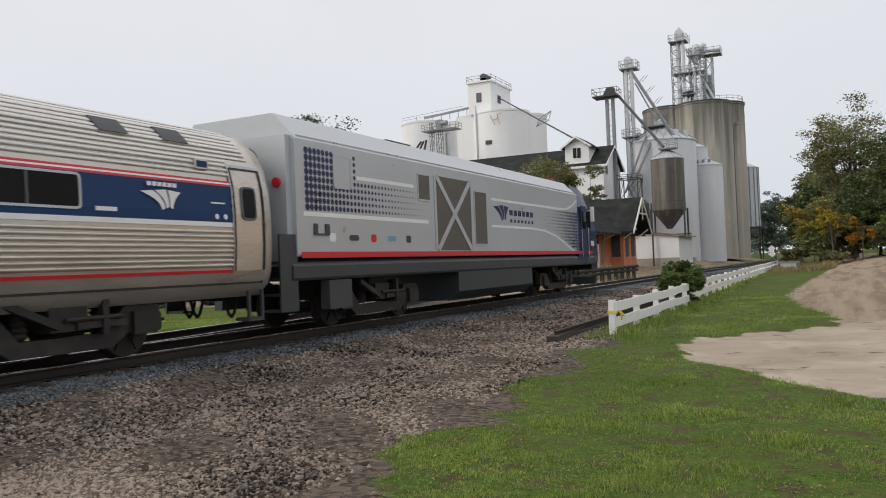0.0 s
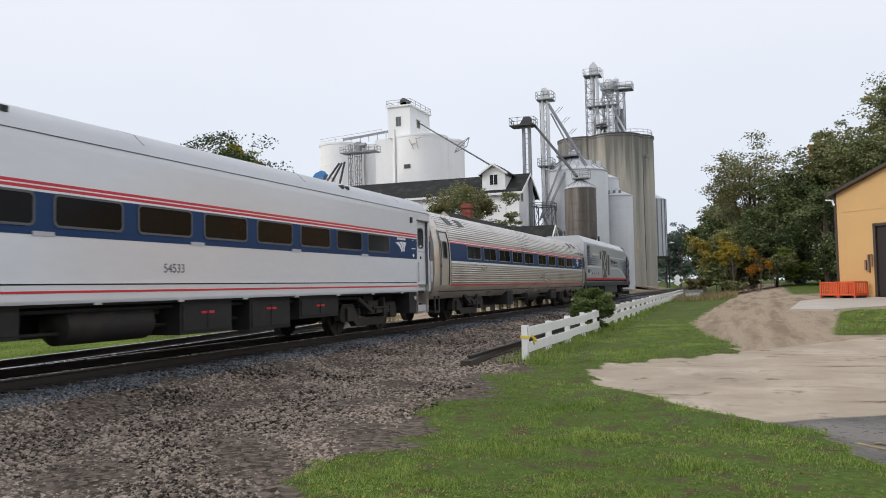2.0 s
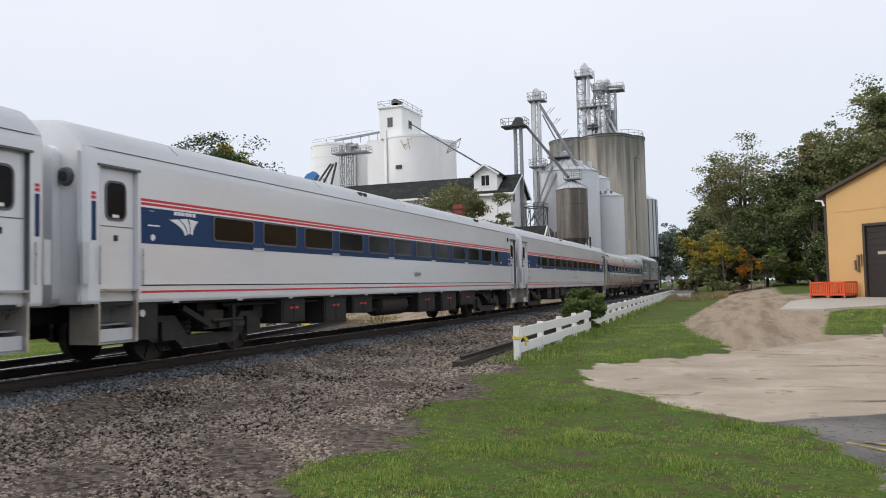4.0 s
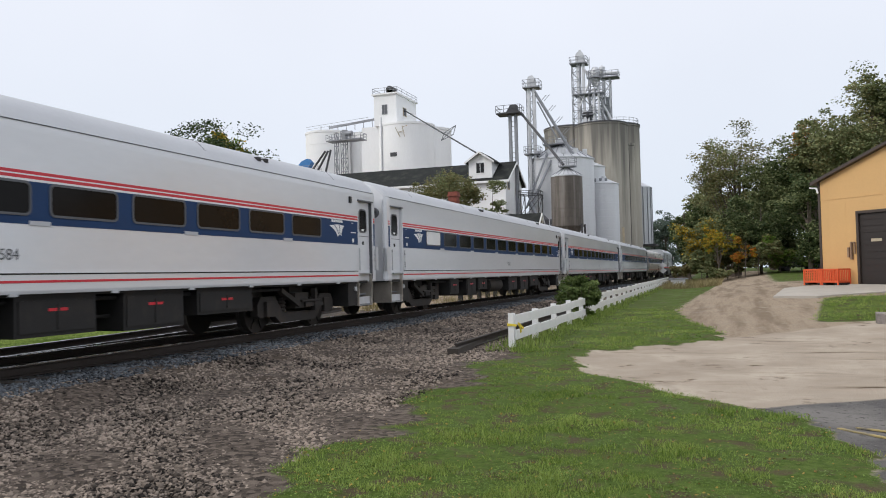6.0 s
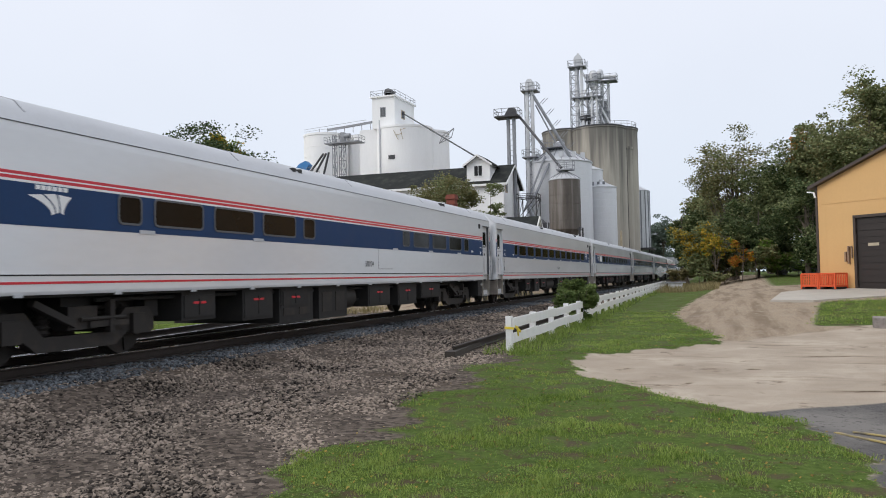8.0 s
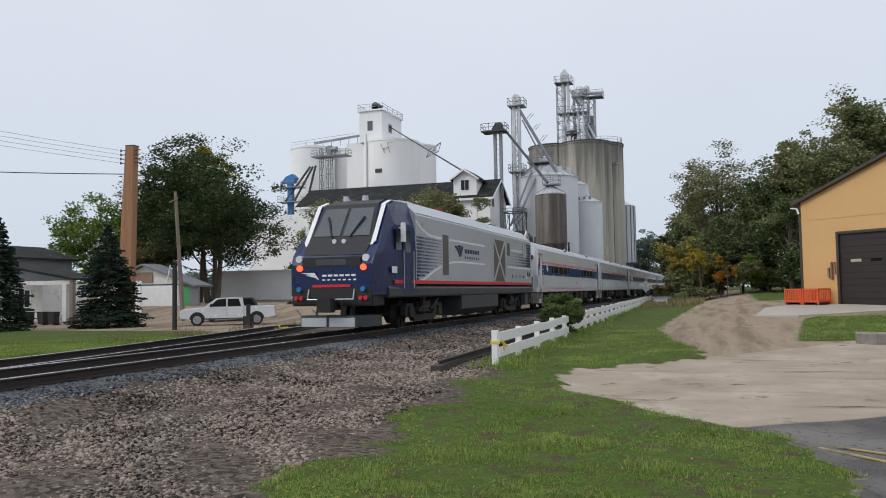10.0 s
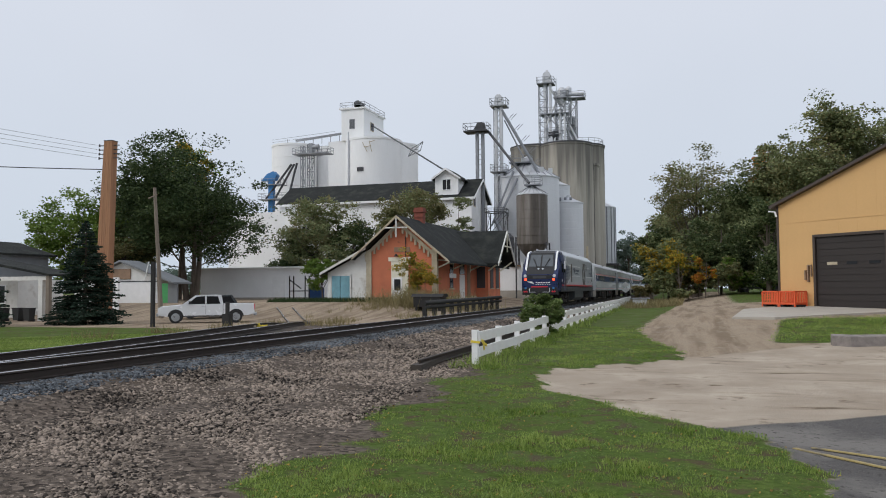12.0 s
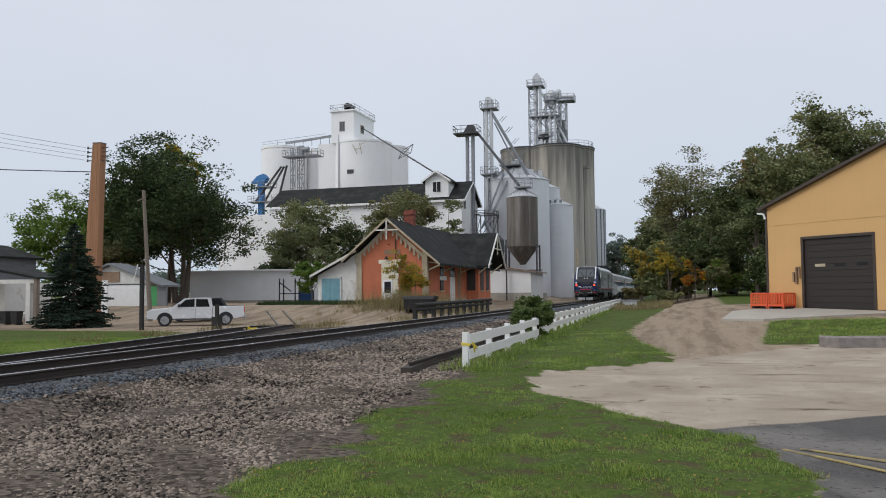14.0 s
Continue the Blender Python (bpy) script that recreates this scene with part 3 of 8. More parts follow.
def wheelset(parent, y):
    def shape(bm):
        for s in (-1, 1):
            rod(bm, (s * 0.70, 0, 0), (s * 0.84, 0, 0), 0.45, 0.45, 24)
            rod(bm, (s * 0.64, 0, 0), (s * 0.70, 0, 0), 0.48, 0.46, 24)
            rod(bm, (s * 0.84, 0, 0), (s * 0.95, 0, 0), 0.14, 0.12, 12)
            for a in range(6):
                bar(bm, (s * 0.855, 0.18 * math.cos(a * 1.047), 0.18 * math.sin(a * 1.047)), (s * 0.855, 0.40 * math.cos(a * 1.047), 0.40 * math.sin(a * 1.047)), 0.04)
        rod(bm, (-0.7, 0, 0), (0.7, 0, 0), 0.09, 0.09, 10)
    ob = made("wheelset", "truck", parent, shape, "worn steel wheels on their axle")
    ob.matrix_basis = pose(0, y, 0.457)
    return ob


def bogie(parent, y, wheelbase=2.59, drop=True):
    """A four-wheel bogie: side frames that dip between the wheels, springs, bolster and brake gear."""
    for dy in (-wheelbase / 2, wheelbase / 2):
        WHEELS.append(wheelset(parent, y + dy))
    hw = wheelbase / 2
    for s in (-1, 1):
        def frame_shape(bm, s=s):
            up = [(-hw - 0.42, 0.62), (-hw - 0.30, 0.80), (-hw + 0.28, 0.80), (-hw + 0.62, 0.42), (hw - 0.62, 0.42), (hw - 0.28, 0.80), (hw + 0.30, 0.80), (hw + 0.42, 0.62)]
            low = [(-hw - 0.42, 0.40), (-hw - 0.30, 0.34), (-hw + 0.22, 0.40), (-hw + 0.50, 0.20), (hw - 0.50, 0.20), (hw - 0.22, 0.40), (hw + 0.30, 0.34), (hw + 0.42, 0.40)]
            loft(bm, [[(x, y + a, z) for a, z in up + low[::-1]] for x in (s * 0.98, s * 1.16)])
            for d in (-hw, hw):
                bx(bm, s * 1.14, s * 1.24, y + d - 0.17, y + d + 0.17, 0.36, 0.70)
        made("side_frame", "truck", parent, frame_shape, "cast side frame, brown with road grime")

        def gear(bm, s=s):
            bx(bm, s * 0.95, s * 1.25, y - 0.30, y + 0.30, 0.50, 0.86)
            bar(bm, (s * 1.27, y - 1.0, 0.94), (s * 1.27, y - 0.2, 0.58), 0.12, 0.10)
            bar(bm, (s * 1.27, y + 0.55, 0.95), (s * 1.27, y + 0.55, 0.42), 0.12, 0.10)
            bx(bm, s * 1.10, s * 1.30, y + 0.1, y + 0.95, 0.52, 0.62)
            rod(bm, (s * 1.3, y - 0.1, 0.66), (s * 1.3, y + 0.85, 0.66), 0.035)
        made("brake_gear", "truck", parent, gear)
        for d in (-0.62, 0.62):
            made("spring", "truck", parent, lambda bm: loft(bm, [[(s * 1.05 + r * math.cos(i * 0.6283), y + d + r * math.sin(i * 0.6283), 0.44 + 0.04 * k) for i in range(10)] for k, r in enumerate((0.09, 0.13, 0.09, 0.13, 0.09, 0.13, 0.09, 0.13, 0.09, 0.13, 0.09))]), "heavy coil spring")
    made("bolster", "under", parent, lambda bm: bx(bm, -1.1, 1.1, y - 0.3, y + 0.3, 0.55, 1.0))


WHEELS = []


def underbody(parent, boxes, tanks):
    """Boxes and tanks slung under the floor: (y0, y1, z0) on both sides."""
    made("centre_sill", "under", parent, lambda bm: (bx(bm, -0.35, 0.35, -CAR_L, -0.2, 0.75, 1.08), bx(bm, -1.45, 1.45, -CAR_L + 0.4, -0.4, 1.02, 1.09)))
    for y0, y1, z0, mt in boxes:
        def shape(bm):
            bx(bm, -1.42, 1.42, y0, y1, z0, 1.04)
            for s in (-1.42, 1.42):
                bx(bm, s - 0.02, s + 0.02, y0 + 0.06, y1 - 0.06, z0 + 0.06, 0.96)
                bx(bm, s - 0.035, s + 0.035, (y0 + y1) / 2 - 0.02, (y0 + y1) / 2 + 0.02, z0 + 0.10, 0.9)
        b = made("equipment_box", mt, parent, shape)
        if y1 - y0 > 0.9:
            boxed("warning_label", "red", b, 1.441, 1.446, (y0 + y1) / 2 - 0.18, (y0 + y1) / 2 + 0.18, 0.80, 0.845)
    for y0, y1, r in tanks:
        for s in (-1.0, 1.0):
            made("air_reservoir", "truck", parent, lambda bm: loft(bm, [[(s + q * math.cos(i * 0.3927), y, 0.72 + q * math.sin(i * 0.3927)) for i in range(16)] for y, q in ((y0, r * 0.5), (y0 + 0.08, r), (y1 - 0.08, r), (y1, r * 0.5))]), "grimy round air tank", smooth=True)

    def pipes(bm):
        for s in (-1, 1):
            rod(bm, (s * 1.25, -21.5, 0.95), (s * 1.25, -4.5, 0.95), 0.035)
            rod(bm, (s * 1.12, -16, 0.6), (s * 1.12, -9, 0.66), 0.03)
            for k in range(9):
                bx(bm, s * 1.0 - 0.1, s * 1.0 + 0.1, -20.2 + 1.6 * k, -19.85 + 1.6 * k, 0.62 + 0.1 * (k % 3), 1.0)
    made("piping", "under", parent, pipes)


def couplers(parent, y0, y1, out0=1, out1=-1):
    for y, o in ((y0, out0), (y1, out1)):
        def shape(bm):
            bar(bm, (0, y - o * 0.5, 0.86), (0, y + o * 0.17, 0.86), 0.22, 0.26)
            bx(bm, -0.2, 0.2, y + o * 0.03 - 0.12, y + o * 0.03 + 0.12, 0.70, 1.02)
            for s in (-0.6, -0.4, 0.45):
                for i in range(6):
                    a, b = i / 6, (i + 1) / 6
                    rod(bm, (s, y - o * 0.2 + o * 0.4 * a, 0.85 - 0.45 * math.sin(math.pi * a)), (s, y - o * 0.2 + o * 0.4 * b, 0.85 - 0.45 * math.sin(math.pi * b)), 0.03, 0.03, 6)
        made("coupler", "under", parent, shape, "black coupler and sagging hoses")


def car_section(y, hw=1.55, top=0.0, recess=0.0):
    """Cross-section of a car: straight sides, a seam, and a low round-shouldered roof; recess: how far a doorway is set in."""
    d = hw - 1.55
    right = [(hw - 0.02 - recess, 1.06), (hw - recess, 1.10), (hw - recess, 1.12), (hw - recess, 3.22), (hw, 3.221), (hw, 3.34), (hw, 3.36), (1.538 + d, 3.475), (1.545 + d, 3.477), (1.535 + d, 3.49), (1.43 + d, 3.65 + top), (1.22 + d, 3.845 + top), (0.87 + d, 3.955 + top), (0.4, 4.00 + top), (0.0, 4.01 + top)]
    return [(x, y, z) for x, z in right + [(-x, z) for x, z in right[-2::-1]]]


def end_doors(car, y, o, door_mat, gangway_mat):
    """Vestibule doors in their recesses, steps, end wall and gangway at one end (o: +1 at the leading end)."""
    c = y - o * 0.69
    for s in (-1, 1):
        d = boxed("vestibule_door", door_mat, car, s * 1.445 - 0.02, s * 1.445 + 0.02, c - 0.40, c + 0.40, 1.29, 3.19)
        window_unit(d, s, c, 2.69, 0.46, 0.64, r=0.13, xs=1.466)
        boxed("door_split", "rubber", d, s * 1.466 - 0.004, s * 1.466 + 0.004, c - 0.39, c + 0.39, 2.27, 2.285)
        boxed("notice", "white", d, s * 1.479 - 0.002, s * 1.479 + 0.002, c - 0.08, c + 0.06, 2.42, 2.47)
        boxed("door_handle", "black", d, s * 1.475 - 0.012, s * 1.475 + 0.012, c - 0.04, c + 0.03, 2.05, 2.14)
        # added dark bar stands for the shadow at the recess's top
        boxed("door_lintel", "rubber", car, s * 1.555 - 0.02, s * 1.555 + 0.02, c - 0.46, c + 0.46, 3.20, 3.235, label="dark bar for the shadow over the door")
        boxed("door_jamb", "rubber", car, s * 1.50 - 0.045, s * 1.50 + 0.045, c + o * 0.425 - 0.012, c + o * 0.425 + 0.012, 1.12, 3.20)
        boxed("door_jamb", "silver", car, s * 1.50 - 0.045, s * 1.50 + 0.045, c - o * 0.425 - 0.012, c - o * 0.425 + 0.012, 1.12, 3.20)
        boxed("threshold", "alloy", car, s * 1.28, s * 1.56, c - 0.42, c + 0.42, 1.25, 1.285)
        for q in (-0.47, 0.47):
            made("grab_rail", "alloy", car, lambda bm: rod(bm, (s * 1.60, c + q, 1.36), (s * 1.60, c + q, 1.95), 0.015))
        for k in range(3):
            made("step", "girder", car, lambda bm: (bx(bm, s * 0.92, s * (1.46 - 0.12 * k), c - 0.38, c + 0.38, 0.44 + 0.27 * k, 0.47 + 0.27 * k), bx(bm, s * (1.02 - 0.04 * k), s * (1.05 - 0.04 * k), c - 0.38, c + 0.38, 0.47 + 0.27 * k, 0.72 + 0.27 * k)), "scuffed metal step")
        boxed("step_riser", "galv", car, s * 1.43, s * 1.46, c - 0.38, c + 0.38, 0.47, 0.66, label="ribbed pale riser plate")
        boxed("step_nosing", "alloy", car, s * 1.40, s * 1.50, c - 0.40, c + 0.40, 0.425, 0.445)
        for q in (-0.41, 0.41):
            boxed("step_cheek", "steel", car, s * 0.95, s * 1.53, c + q - 0.015, c + q + 0.015, 0.43, 1.27)
        made("step_side", "under", car, lambda bm: bx(bm, s * 0.9, s * 1.48, c - o * 0.95, c - o * 0.43, 0.44, 1.10))
        made("marker_lamp", "lens", car, lambda bm: rod(bm, (s * 1.47, c - o * 0.55, 0.88), (s * 1.52, c - o * 0.55, 0.88), 0.06, 0.06, 12))
        e = c + o * 0.50
        boxed("blue_band", "blue", car, s * 1.548 - 0.006, s * 1.548 + 0.006, min(e, y - o * 0.11), max(e, y - o * 0.11), 2.035, 2.637)
        boxed("red_stripe", "red", car, s * 1.548 - 0.007, s * 1.548 + 0.007, min(e, y - o * 0.11), max(e, y - o * 0.11), 2.672, 2.718)
        boxed("red_stripe", "red", car, s * 1.548 - 0.007, s * 1.548 + 0.007, min(e, y - o * 0.11), max(e, y - o * 0.11), 2.738, 2.783)
        boxed("end_gate", "galv", car, s * 1.53 - 0.03, s * 1.53 + 0.03, y + o * 0.02 - 0.06, y + o * 0.02 + 0.06, 1.36, 2.0, label="pale folded gate at the car's end")
        lamp = made("end_lamp", "rubber", car, lambda bm: rod(bm, (s * 1.16, y, 3.02), (s * 1.16, y + o * 0.07, 3.02), 0.15, 0.13, 20), "round dark end lamp")
        made("lens", "black", lamp, lambda bm: rod(bm, (s * 1.16, y + o * 0.065, 3.02), (s * 1.16, y + o * 0.085, 3.02), 0.085, 0.08, 16))
        made("corner_post", "galv", car, lambda bm: bx(bm, s * 1.36, s * 1.43, min(y, y + o * 0.05), max(y, y + o * 0.05), 1.1, 3.4))
    made("gangway", gangway_mat, car, lambda bm: loft(bm, [[(p, y + o * a, 2.27 + q) for p, q in rounded(w, h, 0.22)] for a, w, h in ((-0.05, 2.1, 2.5), (0.16, 2.1, 2.5), (0.17, 1.7, 2.35), (0.24, 1.7, 2.35))]))
    made("diaphragm", "black", car, lambda bm: loft(bm, [[(p, y + o * a, 2.2 + q) for p, q in rounded(1.35, 2.25, 0.1)] for a in (0.22, 0.37)]))


def horizon_car(label, windows, number="", number_y=-12.0, blank=(), marks=((-2.35, 1),), vents=(-5.5, -15.5), hatch=None, white_y=-22.35):
    car = thing("passenger_car", pose(0, 0, 0), label, "train car", "cars of the train")
    y0, y1 = 0.0, -25.25

    def shell(bm):
        rings = []
        for y, o in ((y0, 1), (y1, -1)):
            c, end = y - o * 0.69, []
            end += [car_section(y, 1.46, -0.05), car_section(y - o * 0.05, 1.53, -0.02), car_section(y - o * 0.16)]
            for e in (0.42, -0.42):
                pair = [car_section(c + o * (e + 0.001), recess=0.10 if e < 0 else 0), car_section(c + o * (e - 0.001), recess=0.10 if e > 0 else 0)]
                end += pair
            rings.append(end)
        loft(bm, rings[0] + [car_section(-12.6)] + rings[1][::-1])
    body = made("body", "silver", car, shell, "smooth grey painted body shell", smooth=True)
    body.data.materials.append(M["roof_silver"])
    for p in body.data.polygons:
        if p.normal.z > 0.3 and p.center.z > 3.45:
            p.material_index = 1
    for s in (-1, 1):
        ya, yb = -1.17, -24.08
        boxed("blue_band", "blue", body, s * 1.55 - 0.004, s * 1.55 + 0.004, yb, ya, 2.035, 2.637, label="navy window band")
        for z0, z1 in ((2.637, 2.672), (2.718, 2.738)):
            boxed("white_edge", "white", body, s * 1.55 - 0.005, s * 1.55 + 0.005, yb, ya, z0, z1)
        for z0, z1 in ((2.672, 2.718), (2.738, 2.783)):
            boxed("red_stripe", "red", body, s * 1.55 - 0.006, s * 1.55 + 0.006, yb, ya, z0, z1)
        boxed("red_stripe", "red", body, s * 1.55 - 0.006, s * 1.55 + 0.006, yb, ya, 1.215, 1.25, label="thin red sill stripe")
        boxed("sill_groove", "black", body, s * 1.55 - 0.003, s * 1.55 + 0.003, yb, ya, 1.33, 1.352)
        boxed("sill_ledge", "silver", body, s * 1.552 - 0.012, s * 1.552 + 0.012, yb, ya, 1.352, 1.366)
        boxed("roof_seam", "rubber", body, s * 1.547 - 0.003, s * 1.547 + 0.003, -25.05, -0.2, 3.462, 3.472)
        for c in windows:
            w = 1.36
            if isinstance(c, tuple):
                c, w = c
            window_unit(body, s, c, 2.395, w, 0.49, "white" if c in blank else "train_glass")
        for k, c in enumerate(windows[:-1]):
            if k % 2 == 0:
                c = c[0] if isinstance(c, tuple) else c
                boxed("drip_plate", "roof_silver", body, s * 1.552 - 0.012, s * 1.552 + 0.012, c - 1.03, c - 0.66, 2.02, 2.085)
        for my, fl in marks:
            logo(body, s * 1.557, my, 2.36, 0.80, "white", fl)
        for e in (-1.45, -23.8):
            made("round_sign", "white", body, lambda bm: rod(bm, (s * 1.553, e, 2.14), (s * 1.557, e, 2.14), 0.055, 0.055, 14), "small round pale sign")
            boxed("small_writing", "white", body, s * 1.556 - 0.002, s * 1.556 + 0.001, e - 0.12, e + 0.16, 2.33, 2.355)
            boxed("small_writing", "white", body, s * 1.556 - 0.002, s * 1.556 + 0.001, e - 0.08, e + 0.02, 2.58, 2.59)
        boxed("lamp_bracket", "black", body, s * 1.56 - 0.03, s * 1.56 + 0.03, -1.66, -1.54, 3.10, 3.27)
        for k in range(12):
            boxed("drain_bracket", "roof_silver", body, s * 1.552 - 0.01, s * 1.552 + 0.01, -2.4 - 1.9 * k, -2.25 - 1.9 * k, 1.03, 1.075)
        if hatch is not None:
            boxed("hatch_seam", "rubber", body, s * 1.55 - 0.003, s * 1.55 + 0.003, hatch - 0.50, hatch - 0.485, 1.48, 2.02)
            boxed("hatch_seam", "rubber", body, s * 1.55 - 0.003, s * 1.55 + 0.003, hatch - 0.50, hatch + 0.5, 1.465, 1.48)
        if number:
            lettering("car_number", number, 0.22, "rubber", body, pose(s * 1.556, number_y, 1.60, 90, 0, 90 * s))
            lettering("car_number", number, 0.11, "white", body, pose(s * 1.560, white_y, 2.16, 90, 0, 90 * s))
    for v in vents:
        for s in (-1, 1):
            for k in (0, 0.28):
                made("roof_vent", "black", body, lambda bm: bx(bm, s * 1.30 - 0.09, s * 1.30 + 0.09, v + k - 0.06, v + k + 0.06, 3.70, 3.79))
    for k in range(5):
        made("roof_strap", "rubber", body, lambda bm: loft(bm, [[(x, y, z + 0.004) for x, y, z in car_section(q)[10:19]] + [(x, y, z - 0.02) for x, y, z in car_section(q)[18:9:-1]] for q in (-2.2 - 5.2 * k - 0.012, -2.2 - 5.2 * k + 0.012)]))
    end_doors(car, y0, 1, "silver", "silver")
    end_doors(car, y1, -1, "silver", "silver")
    underbody(car, ((-17.69, -16.55, 0.40, "under"), (-19.6, -18.6, 0.50, "under"), (-16.2, -15.0, 0.58, "under"), (-11.7, -10.2, 0.44, "under"), (-9.6, -8.1, 0.40, "under"), (-7.7, -5.9, 0.55, "under")), ((-14.1, -12.1, 0.30),))
    bogie(car, -3.6)
    bogie(car, -21.75)
    couplers(car, y0 + 0.25, y1 - 0.25)
    return car


def fluted_car():
    """The older stainless car with its tubular fluted sides."""
    car = thing("fluted_passenger_car", pose(0, 0, 0), "fluted stainless steel coach with a navy window band", "train car", "cars of the train")
    y0, y1 = -0.12, -25.5

    def tube(hw, y, dz=0.0):
        right = [(hw - 0.34, 0.80 + dz), (hw - 0.12, 1.0), (hw - 0.03, 1.25), (hw, 1.7), (hw, 2.2), (hw - 0.03, 2.65), (hw - 0.13, 3.05), (hw - 0.32, 3.38), (hw - 0.60, 3.62), (hw - 0.95, 3.78), (0.0, 3.86)]
        return [(x, y, z) for x, z in right + [(-x, z) for x, z in right[-2::-1]]]
    body = made("body", "steel", car, lambda bm: loft(bm, [tube(1.46, y0), tube(1.53, y0 - 0.12), tube(1.55, -0.5), tube(1.55, -25.12), tube(1.53, y1 + 0.12), tube(1.46, y1)]), "dull stainless body with rounded sides", smooth=True)

    def edge_x(z):
        return float(np.interp(z, (0.8, 1.0, 1.25, 1.7, 2.2, 2.65, 3.05, 3.38, 3.62, 3.78, 3.86), (1.21, 1.43, 1.52, 1.55, 1.55, 1.52, 1.42, 1.23, 0.95, 0.60, 0.0)))

    def lean_strip(bm, s, za, zb, ya, yb, t):
        """A strip that follows the curve of the side between two heights."""
        n = max(1, math.ceil((zb - za) / 0.16))
        zs = [za + (zb - za) * i / n for i in range(n + 1)]
        loft(bm, [[(s * (edge_x(z) + t), y, z) for z in zs] + [(s * (edge_x(z) + t - 0.02), y, z) for z in zs[::-1]] for y in (ya, yb)])

    def flute(bm, s, za, h, ya, yb, t):
        """A half-round bead along the side."""
        arc = [(za + h * (0.5 - 0.5 * math.cos(math.pi * i / 6)), t * math.sin(math.pi * i / 6)) for i in range(7)]
        loft(bm, [[(s * (edge_x(z) + d), y, z) for z, d in arc] + [(s * (edge_x(za + h / 2) - 0.02), y, za + h / 2)] for y in (ya, yb)])
    for s in (-1, 1):
        for k in range(8):
            z = 1.315 + 0.079 * k
            made("flute", "steel", body, lambda bm: flute(bm, s, z, 0.062, -24.2, -1.23, 0.03), smooth=True)
        for k in range(12):
            z = 2.84 + 0.080 * k
            made("roof_flute", "roof_steel", body, lambda bm: flute(bm, s, z, 0.060, -24.95 if z > 3.1 else -24.2, -0.65 if z > 3.1 else -1.23, 0.028), "pale roof corrugation", smooth=True)
        made("red_stripe", "red", body, lambda bm: lean_strip(bm, s, 1.22, 1.27, -24.2, -1.23, 0.016))
        made("white_edge", "white", body, lambda bm: lean_strip(bm, s, 1.985, 2.06, -24.2, -1.23, 0.018), "pale band edge")
        made("blue_band", "blue", body, lambda bm: lean_strip(bm, s, 2.06, 2.66, -24.2, -1.23, 0.014), "navy window band")
        for z in (2.665, 2.725):
            made("red_stripe", "red", body, lambda bm: lean_strip(bm, s, z, z + 0.034, -24.2, -1.23, 0.016))
        made("white_edge", "white", body, lambda bm: lean_strip(bm, s, 2.699, 2.725, -24.2, -1.23, 0.015))
        for c in (-5.0, -7.1, -9.3, -11.4, -13.9, -15.9, -17.85, -19.86, -21.8):
            w = window_unit(body, s, c, 2.40, 1.60, 0.50, "train_glass", "alloy", r=0.08, xs=1.553, lean=2.0)
            boxed("mullion", "rubber", w, s * 0.006, s * 0.014, -0.015, 0.015, -0.22, 0.22)
        for yv in (-3.4, -2.2, -22.4, -23.6):
            made("roof_hatch", "dark_steel", body, lambda bm: lean_strip(bm, s, 3.34, 3.58, yv - 0.26, yv + 0.26, 0.055), "small dark roof louvre")
        made("vent_cap", "steel", body, lambda bm: bar(bm, (s * 1.44, -2.0, 3.0), (s * 1.44, -1.70, 3.0), 0.10, 0.16))
        boxed("upper_pane", "blue", body, s * 1.49 - 0.01, s * 1.49 + 0.01, -1.96, -1.74, 2.95, 3.05, label="small blue-lit pane")
        for e in (-1.62, -1.42):
            made("round_sign", "white", body, lambda bm: rod(bm, (s * 1.56, e, 2.15), (s * 1.572, e, 2.15), 0.045, 0.045, 12))
        boxed("small_writing", "white", body, s * 1.566 - 0.002, s * 1.566 + 0.002, -1.75, -1.42, 2.36, 2.385)
        logo(body, s * 1.574, -2.81, 2.36, 0.80, "white", 1)
        boxed("number_bars", "white", body, s * 1.568 - 0.002, s * 1.568 + 0.002, -3.98, -3.62, 2.15, 2.21)
        for o, ye in ((1, y0), (-1, y1)):
            c = ye - o * 0.71
            d = made("vestibule_door", "steel", car, lambda bm: lean_strip(bm, s, 1.25, 3.0, c - 0.36, c + 0.36, 0.012), "brushed steel vestibule door")
            made("door_frame", "alloy", car, lambda bm: (lean_strip(bm, s, 1.25, 3.06, c - 0.42, c - 0.36, 0.03), lean_strip(bm, s, 1.25, 3.06, c + 0.36, c + 0.42, 0.03), lean_strip(bm, s, 3.0, 3.06, c - 0.42, c + 0.42, 0.03)))
            for q in (-0.37, 0.37):
                made("door_gap", "black", car, lambda bm: lean_strip(bm, s, 1.25, 3.0, c + q - 0.018, c + q + 0.018, 0.034))
            made("door_gap", "black", car, lambda bm: lean_strip(bm, s, 2.985, 3.01, c - 0.37, c + 0.37, 0.034))
            window_unit(d, s, c, 2.40, 0.38, 0.58, r=0.10, xs=1.553, lean=4)
            made("corner_steps", "dark_steel", car, lambda bm: (bx(bm, s * 1.05, s * 1.40, c - 0.05 + o * 0.2, c + 0.05 + o * 0.45, 0.36, 0.42), bar(bm, (s * 1.36, c + o * 0.15, 0.36), (s * 1.36, c + o * 0.15, 0.9), 0.05), bar(bm, (s * 1.36, c + o * 0.5, 0.36), (s * 1.36, c + o * 0.5, 0.9), 0.05)))
